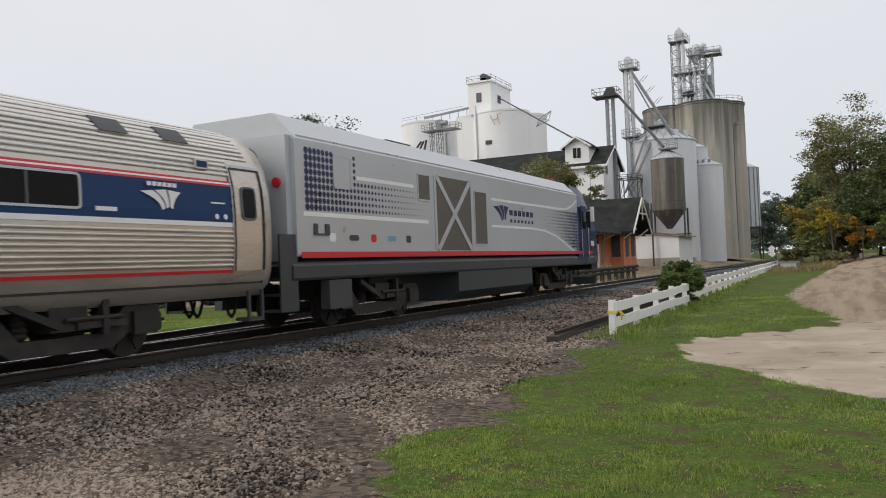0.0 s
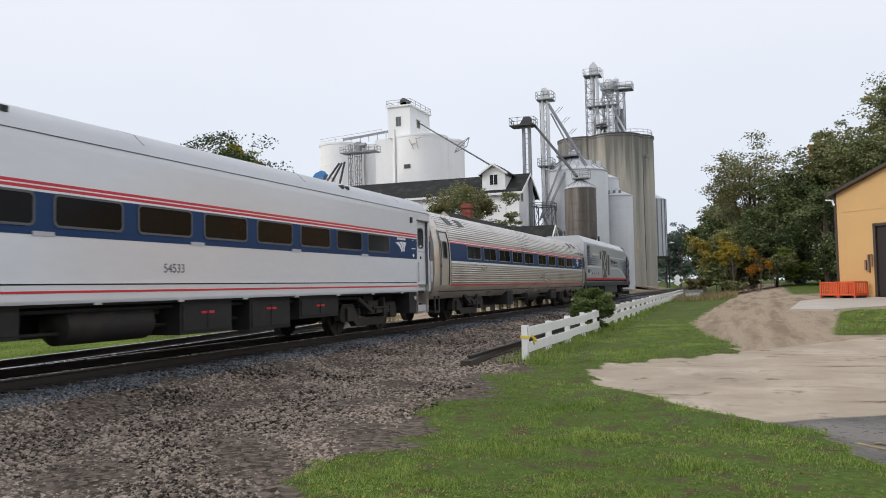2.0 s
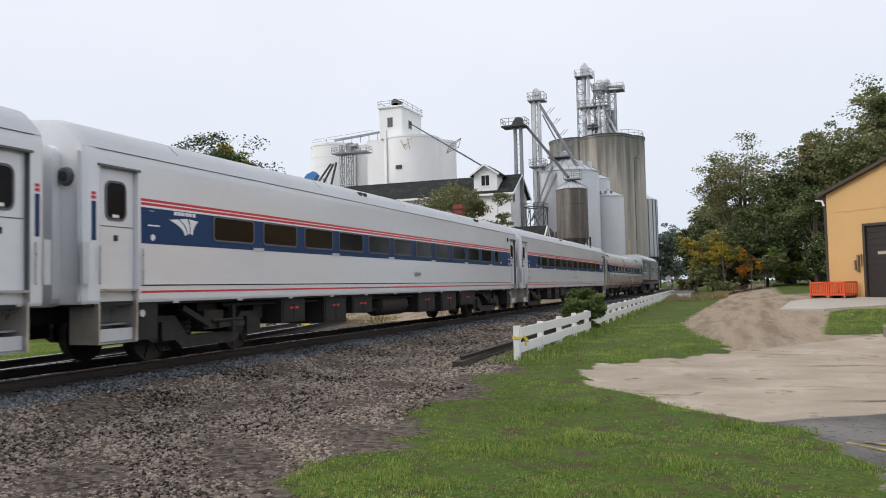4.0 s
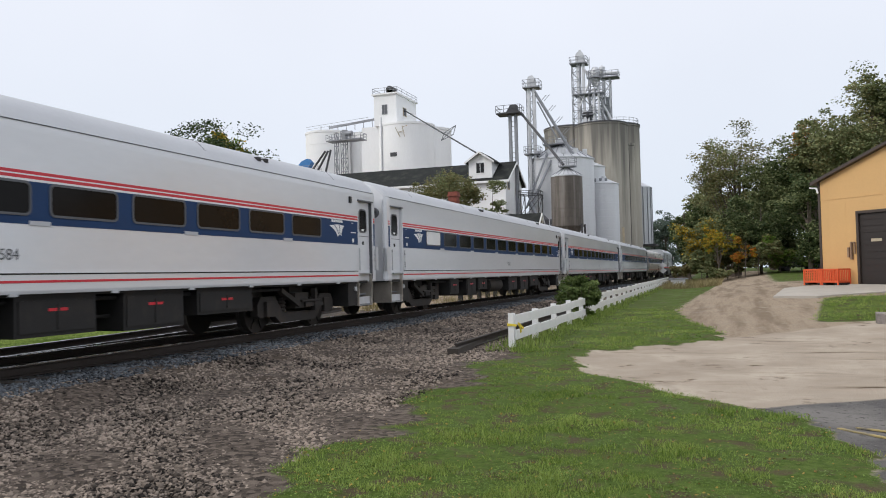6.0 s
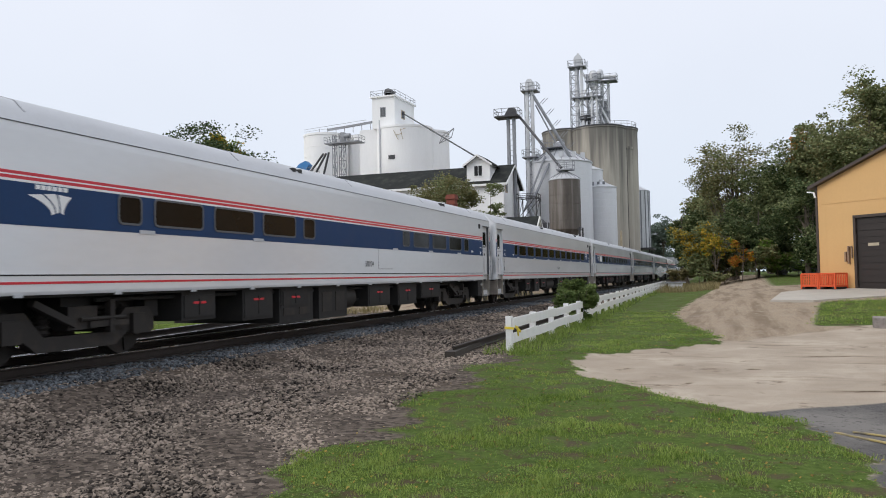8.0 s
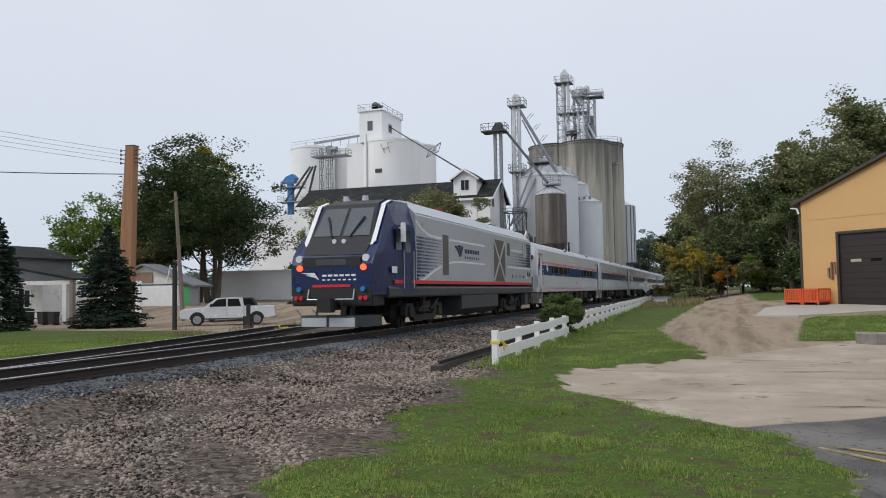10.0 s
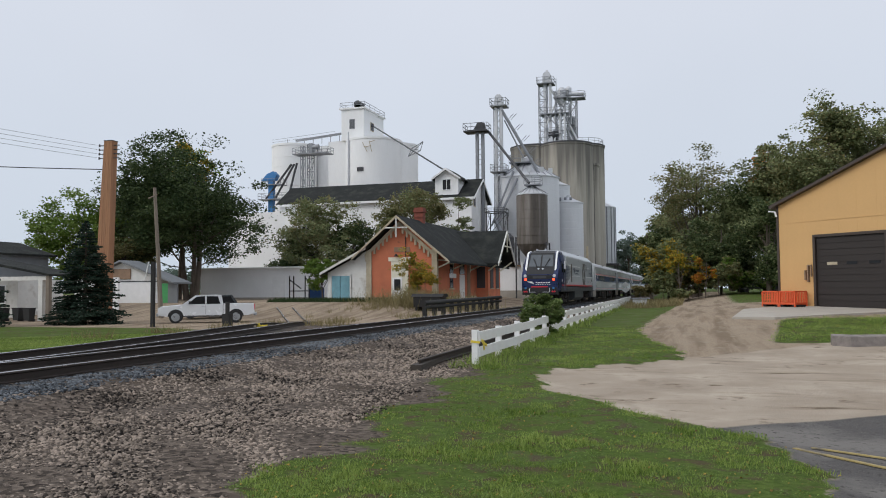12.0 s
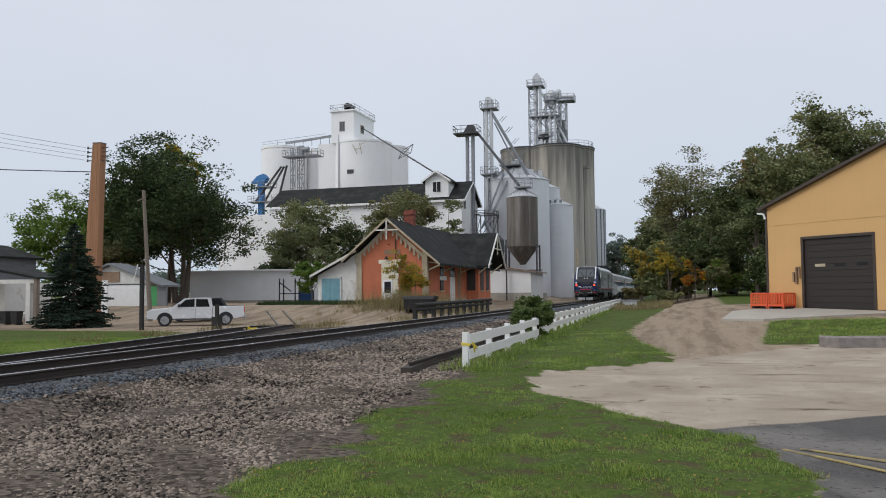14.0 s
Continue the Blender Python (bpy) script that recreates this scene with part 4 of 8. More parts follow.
    for o, ye in ((1, y0), (-1, y1)):
        made("gangway", "dark_steel", car, lambda bm: loft(bm, [[(p, ye + o * a, 2.25 + q) for p, q in rounded(2.2, 2.6, 0.3)] for a in (-0.05, 0.10, 0.13)]), "grey corrugated end sheet")
    underbody(car, ((-9.2, -7.9, 0.5, "under"), (-17.2, -16.3, 0.4, "under")), ((-13.2, -11.2, 0.26),))
    bogie(car, -4.2)
    bogie(car, -21.4)
    couplers(car, y0, y1)
    return car


def locomotive(label, group="locomotives of the train"):
    """A modern passenger diesel with a raked cab; the coupled end is at y = 0, the nose at y = 21.5."""
    loco = thing("locomotive", pose(0, 0, 0), label, "locomotive", group)
    HW = 1.50

    def hull_ring(y, zb, zs, zr, rh, hw=HW):
        right = [(hw - 0.03, zb), (hw, zb + 0.05), (hw, zs), (hw - 0.05, zs + 0.07), (rh, zr)]
        return [(x, y, z) for x, z in right + [(-x, z) for x, z in right[::-1]]]
    body = made("body", "loco_grey", loco, lambda bm: loft(bm, [hull_ring(0.58, 1.48, 3.74, 4.27, 1.0), hull_ring(18.3, 1.48, 3.74, 4.24, 1.0)]), "silver painted car body", smooth=False)
    made("end_wall", "loco_grey", body, lambda bm: (bx(bm, -1.40, 1.40, 0.42, 0.62, 1.3, 3.80), bx(bm, -0.5, 0.5, 0.10, 0.42, 1.2, 3.3)))
    for s in (-1, 1):
        made("end_steps", "loco_dark", body, lambda bm: [bx(bm, s * 1.0, s * 1.46, 0.12, 0.42, 0.45 + 0.3 * k, 0.50 + 0.3 * k) for k in range(4)] + [bx(bm, s * 1.42, s * 1.46, 0.10, 0.62, 0.45, 1.9)])
        made("tail_lamp", "red", body, lambda bm: rod(bm, (s * 1.2, 0.36, 2.9), (s * 1.2, 0.43, 2.9), 0.09, 0.09, 12), "dark red tail lamp")
    made("underframe", "loco_dark", loco, lambda bm: loft(bm, [hull_ring(0.45, 1.02, 1.30, 1.45, 1.3, 1.49), hull_ring(20.6, 1.02, 1.30, 1.45, 1.3, 1.49)]), "charcoal side skirt")
    made("fuel_tank", "loco_dark", loco, lambda bm: loft(bm, [[(x * 1.46, y, z) for x, z in ((1, 1.04), (1, 0.5), (0.8, 0.25), (-0.8, 0.25), (-1, 0.5), (-1, 1.04))] for y in (7.6, 13.2)]), "long charcoal fuel tank")
    # cab and nose
    prof = [(18.3, 4.20), (19.4, 4.16), (20.0, 3.98), (20.9, 2.75), (21.35, 2.32), (21.5, 2.05), (21.5, 1.45)]

    def nose(bm):
        rings = []
        for y, z in prof:
            t = max(0.0, y - 18.9) / 2.6
            hw = HW - 0.16 * t * t
            rings.append([(x, y, q) for x, q in ((hw, 1.12), (hw, min(z, 2.4)), (hw - 0.05, min(z, 3.3) if z > 2.4 else z - 0.01), (min(hw - 0.18, 1.2), z - 0.06 if z > 2.4 else z - 0.005), (0.6, z), (-0.6, z), (-min(hw - 0.18, 1.2), z - 0.06 if z > 2.4 else z - 0.005), (-hw + 0.05, min(z, 3.3) if z > 2.4 else z - 0.01), (-hw, min(z, 2.4)), (-hw, 1.12))])
        loft(bm, rings)
    cab = made("cab", "navy", loco, nose, "navy cab with a raked nose", smooth=False)

    def face_panel(bm, pairs, lift, x0=None):
        """A panel over the nose: (y, z, half width) rows, lifted off the shell."""
        rows = []
        for y, z, w in pairs:
            rows.append([bm.verts.new((x, y + lift, z + lift * 0.7)) for x in ((-w, w) if x0 is None else (x0[0] * w, x0[1] * w))])
        for a, b in zip(rows, rows[1:]):
            bm.faces.new((a[0], a[1], b[1], b[0]))
    made("cab_roof", "black", cab, lambda bm: face_panel(bm, [(18.3, 4.20, 0.80), (19.4, 4.16, 0.86), (20.0, 3.98, 0.92)], 0.012), "matt black cab roof")
    made("visor_panel", "black", cab, lambda bm: face_panel(bm, [(20.0, 3.98, 0.92), (20.9, 2.75, 1.06), (21.35, 2.32, 1.02)], 0.012), "black screen surround")
    for s in (-1, 1):
        made("windscreen", "screen_glass", cab, lambda bm: face_panel(bm, [(20.12, 3.83, s * 0.84), (20.78, 2.92, s * 0.94)], 0.024, (0.06, 1.0)), "tinted windscreen with sky reflection in its colour")
        made("white_flash", "white", cab, lambda bm: face_panel(bm, [(19.0, 4.17, s * 1.12), (19.5, 4.12, s * 1.16), (20.03, 3.95, s * 1.18), (20.9, 2.75, s * 1.20), (21.0, 2.62, s * 1.12)], 0.014, (0.88, 1.0)), "white curved flash")
        made("wiper", "black", cab, lambda bm: (bar(bm, (s * 0.30, 20.86, 2.90), (s * 0.55, 20.52, 3.42), 0.035), bar(bm, (s * 0.45, 20.62, 3.22), (s * 0.62, 20.42, 3.55), 0.05)))
        made("headlight", "lens", cab, lambda bm: rod(bm, (s * 1.10, 21.36, 2.22), (s * 1.10, 21.47, 2.22), 0.12, 0.11, 20), "round clear headlight")
        made("marker_light", "lit_red", cab, lambda bm: rod(bm, (s * 1.05, 21.45, 1.94), (s * 1.05, 21.54, 1.94), 0.10, 0.09, 20), "glowing red marker light")
        made("ditch_lamp", "lens", cab, lambda bm: rod(bm, (s * 0.16, 20.92, 2.76), (s * 0.16, 20.985, 2.76), 0.07, 0.07, 16))
        boxed("cab_door", "navy", cab, s * 1.505 - 0.01, s * 1.505 + 0.01, 18.75, 19.45, 1.35, 3.35)
        boxed("door_window", "dark_glass", cab, s * 1.52 - 0.006, s * 1.52 + 0.006, 18.88, 19.32, 2.45, 3.15)
        boxed("cab_window", "dark_glass", cab, s * 1.485 - 0.02, s * 1.485 + 0.02, 19.6, 20.05, 2.5, 3.15)
        made("mirror", "white", cab, lambda bm: (bx(bm, s * 1.60, s * 1.72, 19.75, 19.90, 2.75, 3.35), bar(bm, (s * 1.48, 19.8, 3.2), (s * 1.62, 19.8, 3.2), 0.04)), "pale mirror housing")
        made("hand_rail", "alloy", cab, lambda bm: rod(bm, (s * 1.56, 18.66, 1.3), (s * 1.56, 18.66, 2.5), 0.018))
        made("hand_rail", "alloy", cab, lambda bm: rod(bm, (s * 1.56, 19.54, 1.3), (s * 1.56, 19.54, 2.5), 0.018))
        boxed("number_bars", "white", cab, s * 1.51 - 0.004, s * 1.51 + 0.004, 20.0, 20.42, 1.78, 1.98)
        made("connector_box", "blue_steel", cab, lambda bm: rod(bm, (s * 1.05, 21.50, 1.30), (s * 1.05, 21.60, 1.30), 0.075, 0.075, 12), "blue cable receptacle")
        made("hose_cocks", "red", cab, lambda bm: (rod(bm, (s * 0.98, 21.5, 1.04), (s * 0.98, 21.60, 1.04), 0.065, 0.065, 10), rod(bm, (s * 1.14, 21.5, 1.04), (s * 1.14, 21.60, 1.04), 0.065, 0.065, 10), bar(bm, (s * 0.98, 21.54, 1.04), (s * 1.14, 21.54, 1.04), 0.05)), "red hose cocks")
        made("horn", "alloy", cab, lambda bm: rod(bm, (s * 0.34 + 0.2, 19.3, 4.17), (s * 0.34 + 0.2, 19.3, 4.34), 0.11, 0.09, 14), "pale roof lamp")
    boxed("nose_recess", "black", cab, -0.95, 0.95, 21.30, 21.512, 1.98, 2.26)
    boxed("number_plate_panel", "dark_steel", cab, -0.5, 0.5, 21.50, 21.52, 2.02, 2.20)
    made("nose_emblem", "white", cab, lambda bm: [bm.faces.new([bm.verts.new((x, 21.508, z)) for x, z in ((1.00 - 0.14 * k, 1.80 - 0.07 * k), (0.56, 1.80 - 0.07 * k), (0.40, 1.58), (0.62 - 0.08 * k, 1.72 - 0.07 * k))]) for k in range(2)], "white swept mark")
    for k in range(6):
        boxed("name_bar", "white", cab, 0.16 - 0.19 * k, 0.30 - 0.19 * k, 21.5, 21.506, 1.68, 1.74)
    for k in range(7):
        boxed("name_bar", "white", cab, 0.21 - 0.17 * k, 0.30 - 0.17 * k, 21.5, 21.506, 1.56, 1.60)
    boxed("red_bar", "red", cab, -0.62, 0.62, 21.49, 21.53, 1.36, 1.44)
    boxed("lower_front", "black", cab, -1.30, 1.30, 21.40, 21.512, 0.86, 1.35, label="black equipment panel below the nose")
    boxed("buffer_beam", "black", loco, -1.32, 1.32, 20.6, 21.46, 0.80, 1.14)
    made("coupler", "under", loco, lambda bm: (bx(bm, -0.16, 0.16, 21.2, 21.9, 0.68, 0.98), bx(bm, -0.24, 0.2, 21.75, 22.05, 0.62, 1.04), rod(bm, (0.4, 21.6, 0.95), (0.4, 21.7, 0.4), 0.03), rod(bm, (-0.4, 21.6, 0.95), (-0.4, 21.7, 0.35), 0.03)), "black knuckle coupler")
    made("pilot", "loco_dark", loco, lambda bm: loft(bm, [[(x, y, z) for x, z in ((-w, 0.20), (w, 0.20), (w, 0.52), (-w, 0.52))] for y, w in ((20.9, 1.36), (21.72, 0.85))]), "charcoal pilot")
    for s in (-1, 1):
        made("pilot_plate", "loco_grey", loco, lambda bm: loft(bm, [[(s * x, y, z) for x, z in ((0.05, 0.20), (0.86, 0.20), (0.86, 0.46), (0.05, 0.46))] for y in (21.70, 21.76)]), "scraped pale pilot plate")
    made("crossbar", "alloy", loco, lambda bm: (rod(bm, (-0.75, 21.6, 1.0), (0.75, 21.6, 1.0), 0.02), rod(bm, (-0.75, 21.6, 1.0), (-0.75, 21.5, 1.3), 0.02), rod(bm, (0.75, 21.6, 1.0), (0.75, 21.5, 1.3), 0.02)))
    for s in (-1, 1):
        x = s * HW
        boxed("red_stripe", "red", body, x - 0.006, x + 0.006, 0.70, 20.2, 1.45, 1.57, label="red sill stripe")
        boxed("white_stripe", "white", body, x - 0.006, x + 0.006, 0.80, 5.9, 2.26, 2.345)
        boxed("white_stripe", "white", body, x - 0.006, x + 0.006, 2.7, 5.2, 3.10, 3.18)
        boxed("white_stripe", "white", body, x - 0.006, x + 0.006, 9.9, 16.2, 3.07, 3.14)
        boxed("white_stripe", "white", body, x - 0.006, x + 0.006, 9.9, 13.2, 2.28, 2.35)

        for pts in ([(13.2, 2.315), (14.5, 2.27), (15.6, 2.12), (16.6, 1.88), (17.5, 1.62), (18.1, 1.5)], [(16.2, 3.105), (17.0, 3.14), (17.7, 3.30), (18.3, 3.55)]):
            made("white_swoop", "white", body, lambda bm: loft(bm, [[(x - 0.005, y, z - 0.035), (x + 0.005, y, z - 0.035), (x + 0.005, y, z + 0.035), (x - 0.005, y, z + 0.035)] for y, z in pts]), "white curved stripe")

        def dots(bm):
            def disc(y, z, r):
                if r > 0.008:
                    bm.faces.new([bm.verts.new((x + s * 0.004, y + r * math.cos(i * math.tau / 8), z + r * math.sin(i * math.tau / 8))) for i in range(8)])
            for i in range(36):
                for j in range(9):
                    y, z = 0.93 + 0.140 * i, 2.44 + 0.138 * j
                    if y > 2.62 and z > 3.04:
                        continue
                    if 1.8 < y < 2.5 and z > 2.88:
                        continue
                    disc(y, z, 0.073 * max(0.12, 1 - (y - 0.9) / 5.6))
            for i in range(34):
                for j in range(13):
                    y, z = 18.2 - 0.11 * i, 1.62 + 0.115 * j
                    lo = np.interp(y, (13.2, 14.5, 15.6, 16.6, 17.5, 18.2), (2.40, 2.36, 2.22, 1.98, 1.72, 1.6))
                    if z < lo or z > 3.03:
                        continue
                    disc(y, z, 0.055 * max(0.1, 1 - (18.2 - y) / 4.4))
        tagged(made("dot_fade", "navy", body, dots, "navy dots that shrink along the side"), kind="stuff")
        for nm, a, b, z0, z1 in (("side_grille", 1.86, 2.44, 2.90, 3.52), ("side_grille", 5.42, 6.0, 2.85, 3.45), ("tall_grille", *((8.7, 9.5) if s > 0 else (14.9, 15.6)), 1.78, 3.25)):
            f = boxed(nm, "loco_grey" if a < 2 else "mesh", body, x - 0.012, x + 0.012, a, b, z0, z1)
            made("grille_frame", "loco_grey", f, lambda bm: (bx(bm, x - 0.02, x + 0.02, a - 0.04, a, z0, z1), bx(bm, x - 0.02, x + 0.02, b, b + 0.04, z0, z1), bx(bm, x - 0.02, x + 0.02, a, b, z1, z1 + 0.04), bx(bm, x - 0.02, x + 0.02, a, b, z0 - 0.04, z0)))
        g = boxed("radiator_grille", "mesh", body, x - 0.010, x + 0.010, 6.35, 8.45, 1.60, 3.50, label="tall brown radiator mesh")
        made("cross_brace", "loco_grey", g, lambda bm: (bar(bm, (x + s * 0.012, 6.4, 1.62), (x + s * 0.012, 8.4, 3.48), 0.022, 0.15), bar(bm, (x + s * 0.012, 8.4, 1.62), (x + s * 0.012, 6.4, 3.48), 0.022, 0.15), bx(bm, x - 0.02, x + 0.02, 6.25, 6.36, 1.6, 3.5), bx(bm, x - 0.02, x + 0.02, 8.44, 8.55, 1.6, 3.5)), "silver X brace")
        logo(body, x + s * 0.006, 10.62 if s > 0 else 13.6, 2.72, 1.25, "navy", s, letters=False)
        c = 11.3 if s > 0 else 10.75
        for k in range(6):
            boxed("name_bar", "navy", body, x - 0.004, x + 0.004, c + 0.36 * k, c + 0.27 + 0.36 * k, 2.68, 2.85)
        for k in range(7):
            boxed("name_bar", "navy", body, x - 0.004, x + 0.004, c + 0.05 + 0.31 * k, c + 0.20 + 0.31 * k, 2.46, 2.56)
        for k, mt in enumerate(("white", "loco_dark", "red", "teal", "loco_dark")):
            made("badge", mt, body, lambda bm: loft(bm, [[(x + s * a, 1.75 + 0.78 * k + p, 1.86 + q) for p, q in rounded(0.22 + 0.14 * (k % 2), 0.12 + 0.05 * ((k + 1) % 2), 0.05)] for a in (0.0, 0.004)]))
        made("vent_hoods", "loco_dark", body, lambda bm: (bx(bm, x - 0.01, x + s * 0.03, 1.10, 1.22, 1.92, 2.12), bx(bm, x - 0.01, x + s * 0.03, 1.48, 1.62, 1.92, 2.12), bx(bm, x - 0.01, x + s * 0.03, 1.10, 1.62, 1.90, 1.93)))
        boxed("roof_rail", "alloy", body, s * 1.45 - 0.02, s * 1.45 + 0.02, 0.7, 18.2, 3.79, 3.82)
        boxed("side_locker", "dark_steel", loco, s * 1.30, s * 1.52, 1.55, 2.35, 0.42, 1.0, label="grey locker under the sill")
    for k in range(9):
        boxed("roof_hatch", "roof_silver", body, -0.82, 0.82, 4.2 + 1.55 * k, 5.6 + 1.55 * k, 4.24, 4.295)
    boxed("exhaust_well", "black", body, -0.80, 0.80, 5.2, 6.4, 4.24, 4.36)
    for yb in (4.0, 16.6):
        bogie(loco, yb, 2.9)
    made("draw_hook", "under", loco, lambda bm: bar(bm, (0, -0.2, 0.86), (0, 0.6, 0.86), 0.24))
    return loco


ROW = [-3.83 - 1.675 * k for k in range(11)] + [(-21.84, 0.58)]
ROW_BACK = [(-3.34, 0.58)] + [-4.72 - 1.677 * k for k in range(11)]
lead_loco = locomotive("silver and navy diesel locomotive at the head of the train")
coach_a = fluted_car()
coach_b = horizon_car("smooth grey coach with navy window band, next to the fluted car", ROW, "54533", -12.0)
coach_c = horizon_car("smooth grey coach with navy band and red stripes", ROW_BACK, "54549", -12.0, marks=((-23.0, 1),), white_y=-2.75)
coach_d = horizon_car("smooth grey coach with one blanked pale window", ROW_BACK, "54541", -12.0, blank=(ROW_BACK[-1],), marks=((-22.85, 1),), white_y=-2.75)
coach_e = horizon_car("smooth grey coach with navy band and many windows", ROW, "54584", -12.0)
cafe = horizon_car("grey cafe car with a long windowless navy stretch", [(-3.28, 0.56), -4.55, -6.23, -7.92, (-9.2, 0.56), (-15.15, 0.56), -16.44, -18.12, -19.8, (-21.05, 0.56)], "58104", -11.85, marks=((-22.67, 1),), hatch=-10.75, white_y=-2.6)
for a, b in ((-16.25, -14.75), (-14.45, -12.95)):
    unit = boxed("equipment_box", "under", cafe, -1.40, 1.40, a, b, 0.26, 1.04, label="large dark machinery box")
    for q in (a + 0.16, a + 0.86):
        boxed("louvre", "truck", unit, -1.415, 1.415, q, q + 0.48, 0.42, 0.90)
rear_loco = locomotive("silver and navy diesel locomotive at the tail, red lamps lit")
TRAIN = [(lead_loco, 0.0, 0), (coach_a, 0.0, 0), (coach_b, 26.0, 0), (coach_c, 52.0, 0), (coach_d, 78.0, 0), (coach_e, 104.0, 0), (cafe, 130.0, 0), (rear_loco, 156.2, 180)]
HEAD = [(0.0, 11.5), (1.5, 39.7), (3.0, 67.8), (5.0, 105.3), (6.5, 133.3), (7.5, 152.1), (9.0, 180.2), (11.0, 217.7), (12.5, 245.6), (14.0, 273.2)]


# ---- helpers for buildings ----
def lattice(bm, x, y, z0, z1, w, d, t=0.09, step=2.2, cross=True):
    """A square lattice mast."""
    for sx in (-1, 1):
        for sy in (-1, 1):
            bar(bm, (x + sx * w / 2, y + sy * d / 2, z0), (x + sx * w / 2, y + sy * d / 2, z1), t)
    n = max(1, round((z1 - z0) / step))
    for k in range(n + 1):
        z = z0 + (z1 - z0) * k / n
        for sy in (-1, 1):
            bar(bm, (x - w / 2, y + sy * d / 2, z), (x + w / 2, y + sy * d / 2, z), t * 0.8)
            bar(bm, (x + sy * w / 2, y - d / 2, z), (x + sy * w / 2, y + d / 2, z), t * 0.8)
        if k < n and cross:
            z2 = z0 + (z1 - z0) * (k + 1) / n
            for sy in (-1, 1):
                f = 1 if k % 2 else -1
                bar(bm, (x - f * w / 2, y + sy * d / 2, z), (x + f * w / 2, y + sy * d / 2, z2), t * 0.6)
                bar(bm, (x + sy * w / 2, y - f * d / 2, z), (x + sy * w / 2, y + f * d / 2, z2), t * 0.6)


def railing(bm, x0, x1, y0, y1, z, h=1.1, t=0.06, step=1.3):
    corners = [(x0, y0), (x1, y0), (x1, y1), (x0, y1)]
    for (xa, ya), (xb, yb) in zip(corners, corners[1:] + corners[:1]):
        L = math.hypot(xb - xa, yb - ya)
        k = max(1, round(L / step))
        for i in range(k):
            f = i / k
            bar(bm, (xa + (xb - xa) * f, ya + (yb - ya) * f, z), (xa + (xb - xa) * f, ya + (yb - ya) * f, z + h), t)
        for q in (0.5, 1.0):
            bar(bm, (xa, ya, z + h * q), (xb, yb, z + h * q), t)


def platform(parent, x0, x1, y0, y1, z, material="girder"):
    p = boxed("platform", material, parent, x0, x1, y0, y1, z - 0.18, z)
    made("railing", material, p, lambda bm: railing(bm, x0, x1, y0, y1, z))
    return p


def ribbed_drum(bm, cx, cy, r, z0, z1, pitch=0.9, n=40, proud=0.03):
    """A drum of stacked rings with small steps between them."""
    prof, z, k = [], z0, 0
    while z < z1 - 0.01:
        zz = min(z1, z + pitch)
        prof += [(r, z), (r, zz - 0.07), (r - proud, zz - 0.05), (r - proud, zz - 0.01)]
        z = zz
    turned(bm, prof + [(r, z1)], n, cx, cy)


def gable_roof(parent, name, material, x0, x1, y0, y1, ze, zr, along="y", over=0.5, t=0.18):
    """Two roof slabs that meet at a ridge."""
    if along == "y":
        m = (x0 + x1) / 2
        k = (zr - ze) / (m - x0)
        for s, xe in ((-1, x0 - over), (1, x1 + over)):
            zz = ze - k * over
            made(name, material, parent, lambda bm: loft(bm, [[(xe, y, zz), (m, y, zr), (m, y, zr + t), (xe, y, zz + t)] for y in (y0 - over, y1 + over)]))
    else:
        m = (y0 + y1) / 2
        k = (zr - ze) / (m - y0)
        for s, ye in ((-1, y0 - over), (1, y1 + over)):
            zz = ze - k * over
            made(name, material, parent, lambda bm: loft(bm, [[(x, ye, zz), (x, m, zr), (x, m, zr + t), (x, ye, zz + t)] for x in (x0 - over, x1 + over)]))


def simple_window(parent, x0, x1, z0, z1, y, frame_mat="white", glass="dark_glass", facing=-1):
    """A framed window in a wall that faces along y."""
    t = 0.10
    f = made("window", frame_mat, parent, lambda bm: (bx(bm, x0 - t, x0, y + facing * 0.06, y + facing * 0.004, z0 - t, z1 + t), bx(bm, x1, x1 + t, y + facing * 0.06, y + facing * 0.004, z0 - t, z1 + t),
                                                     bx(bm, x0, x1, y + facing * 0.06, y + facing * 0.004, z1, z1 + t), bx(bm, x0, x1, y + facing * 0.08, y + facing * 0.004, z0 - t, z0), bx(bm, (x0 + x1) / 2 - 0.03, (x0 + x1) / 2 + 0.03, y + facing * 0.05, y + facing * 0.004, z0, z1)))
    boxed("pane", glass, f, x0, x1, y + facing * 0.03, y + facing * 0.006, z0, z1)
    return f


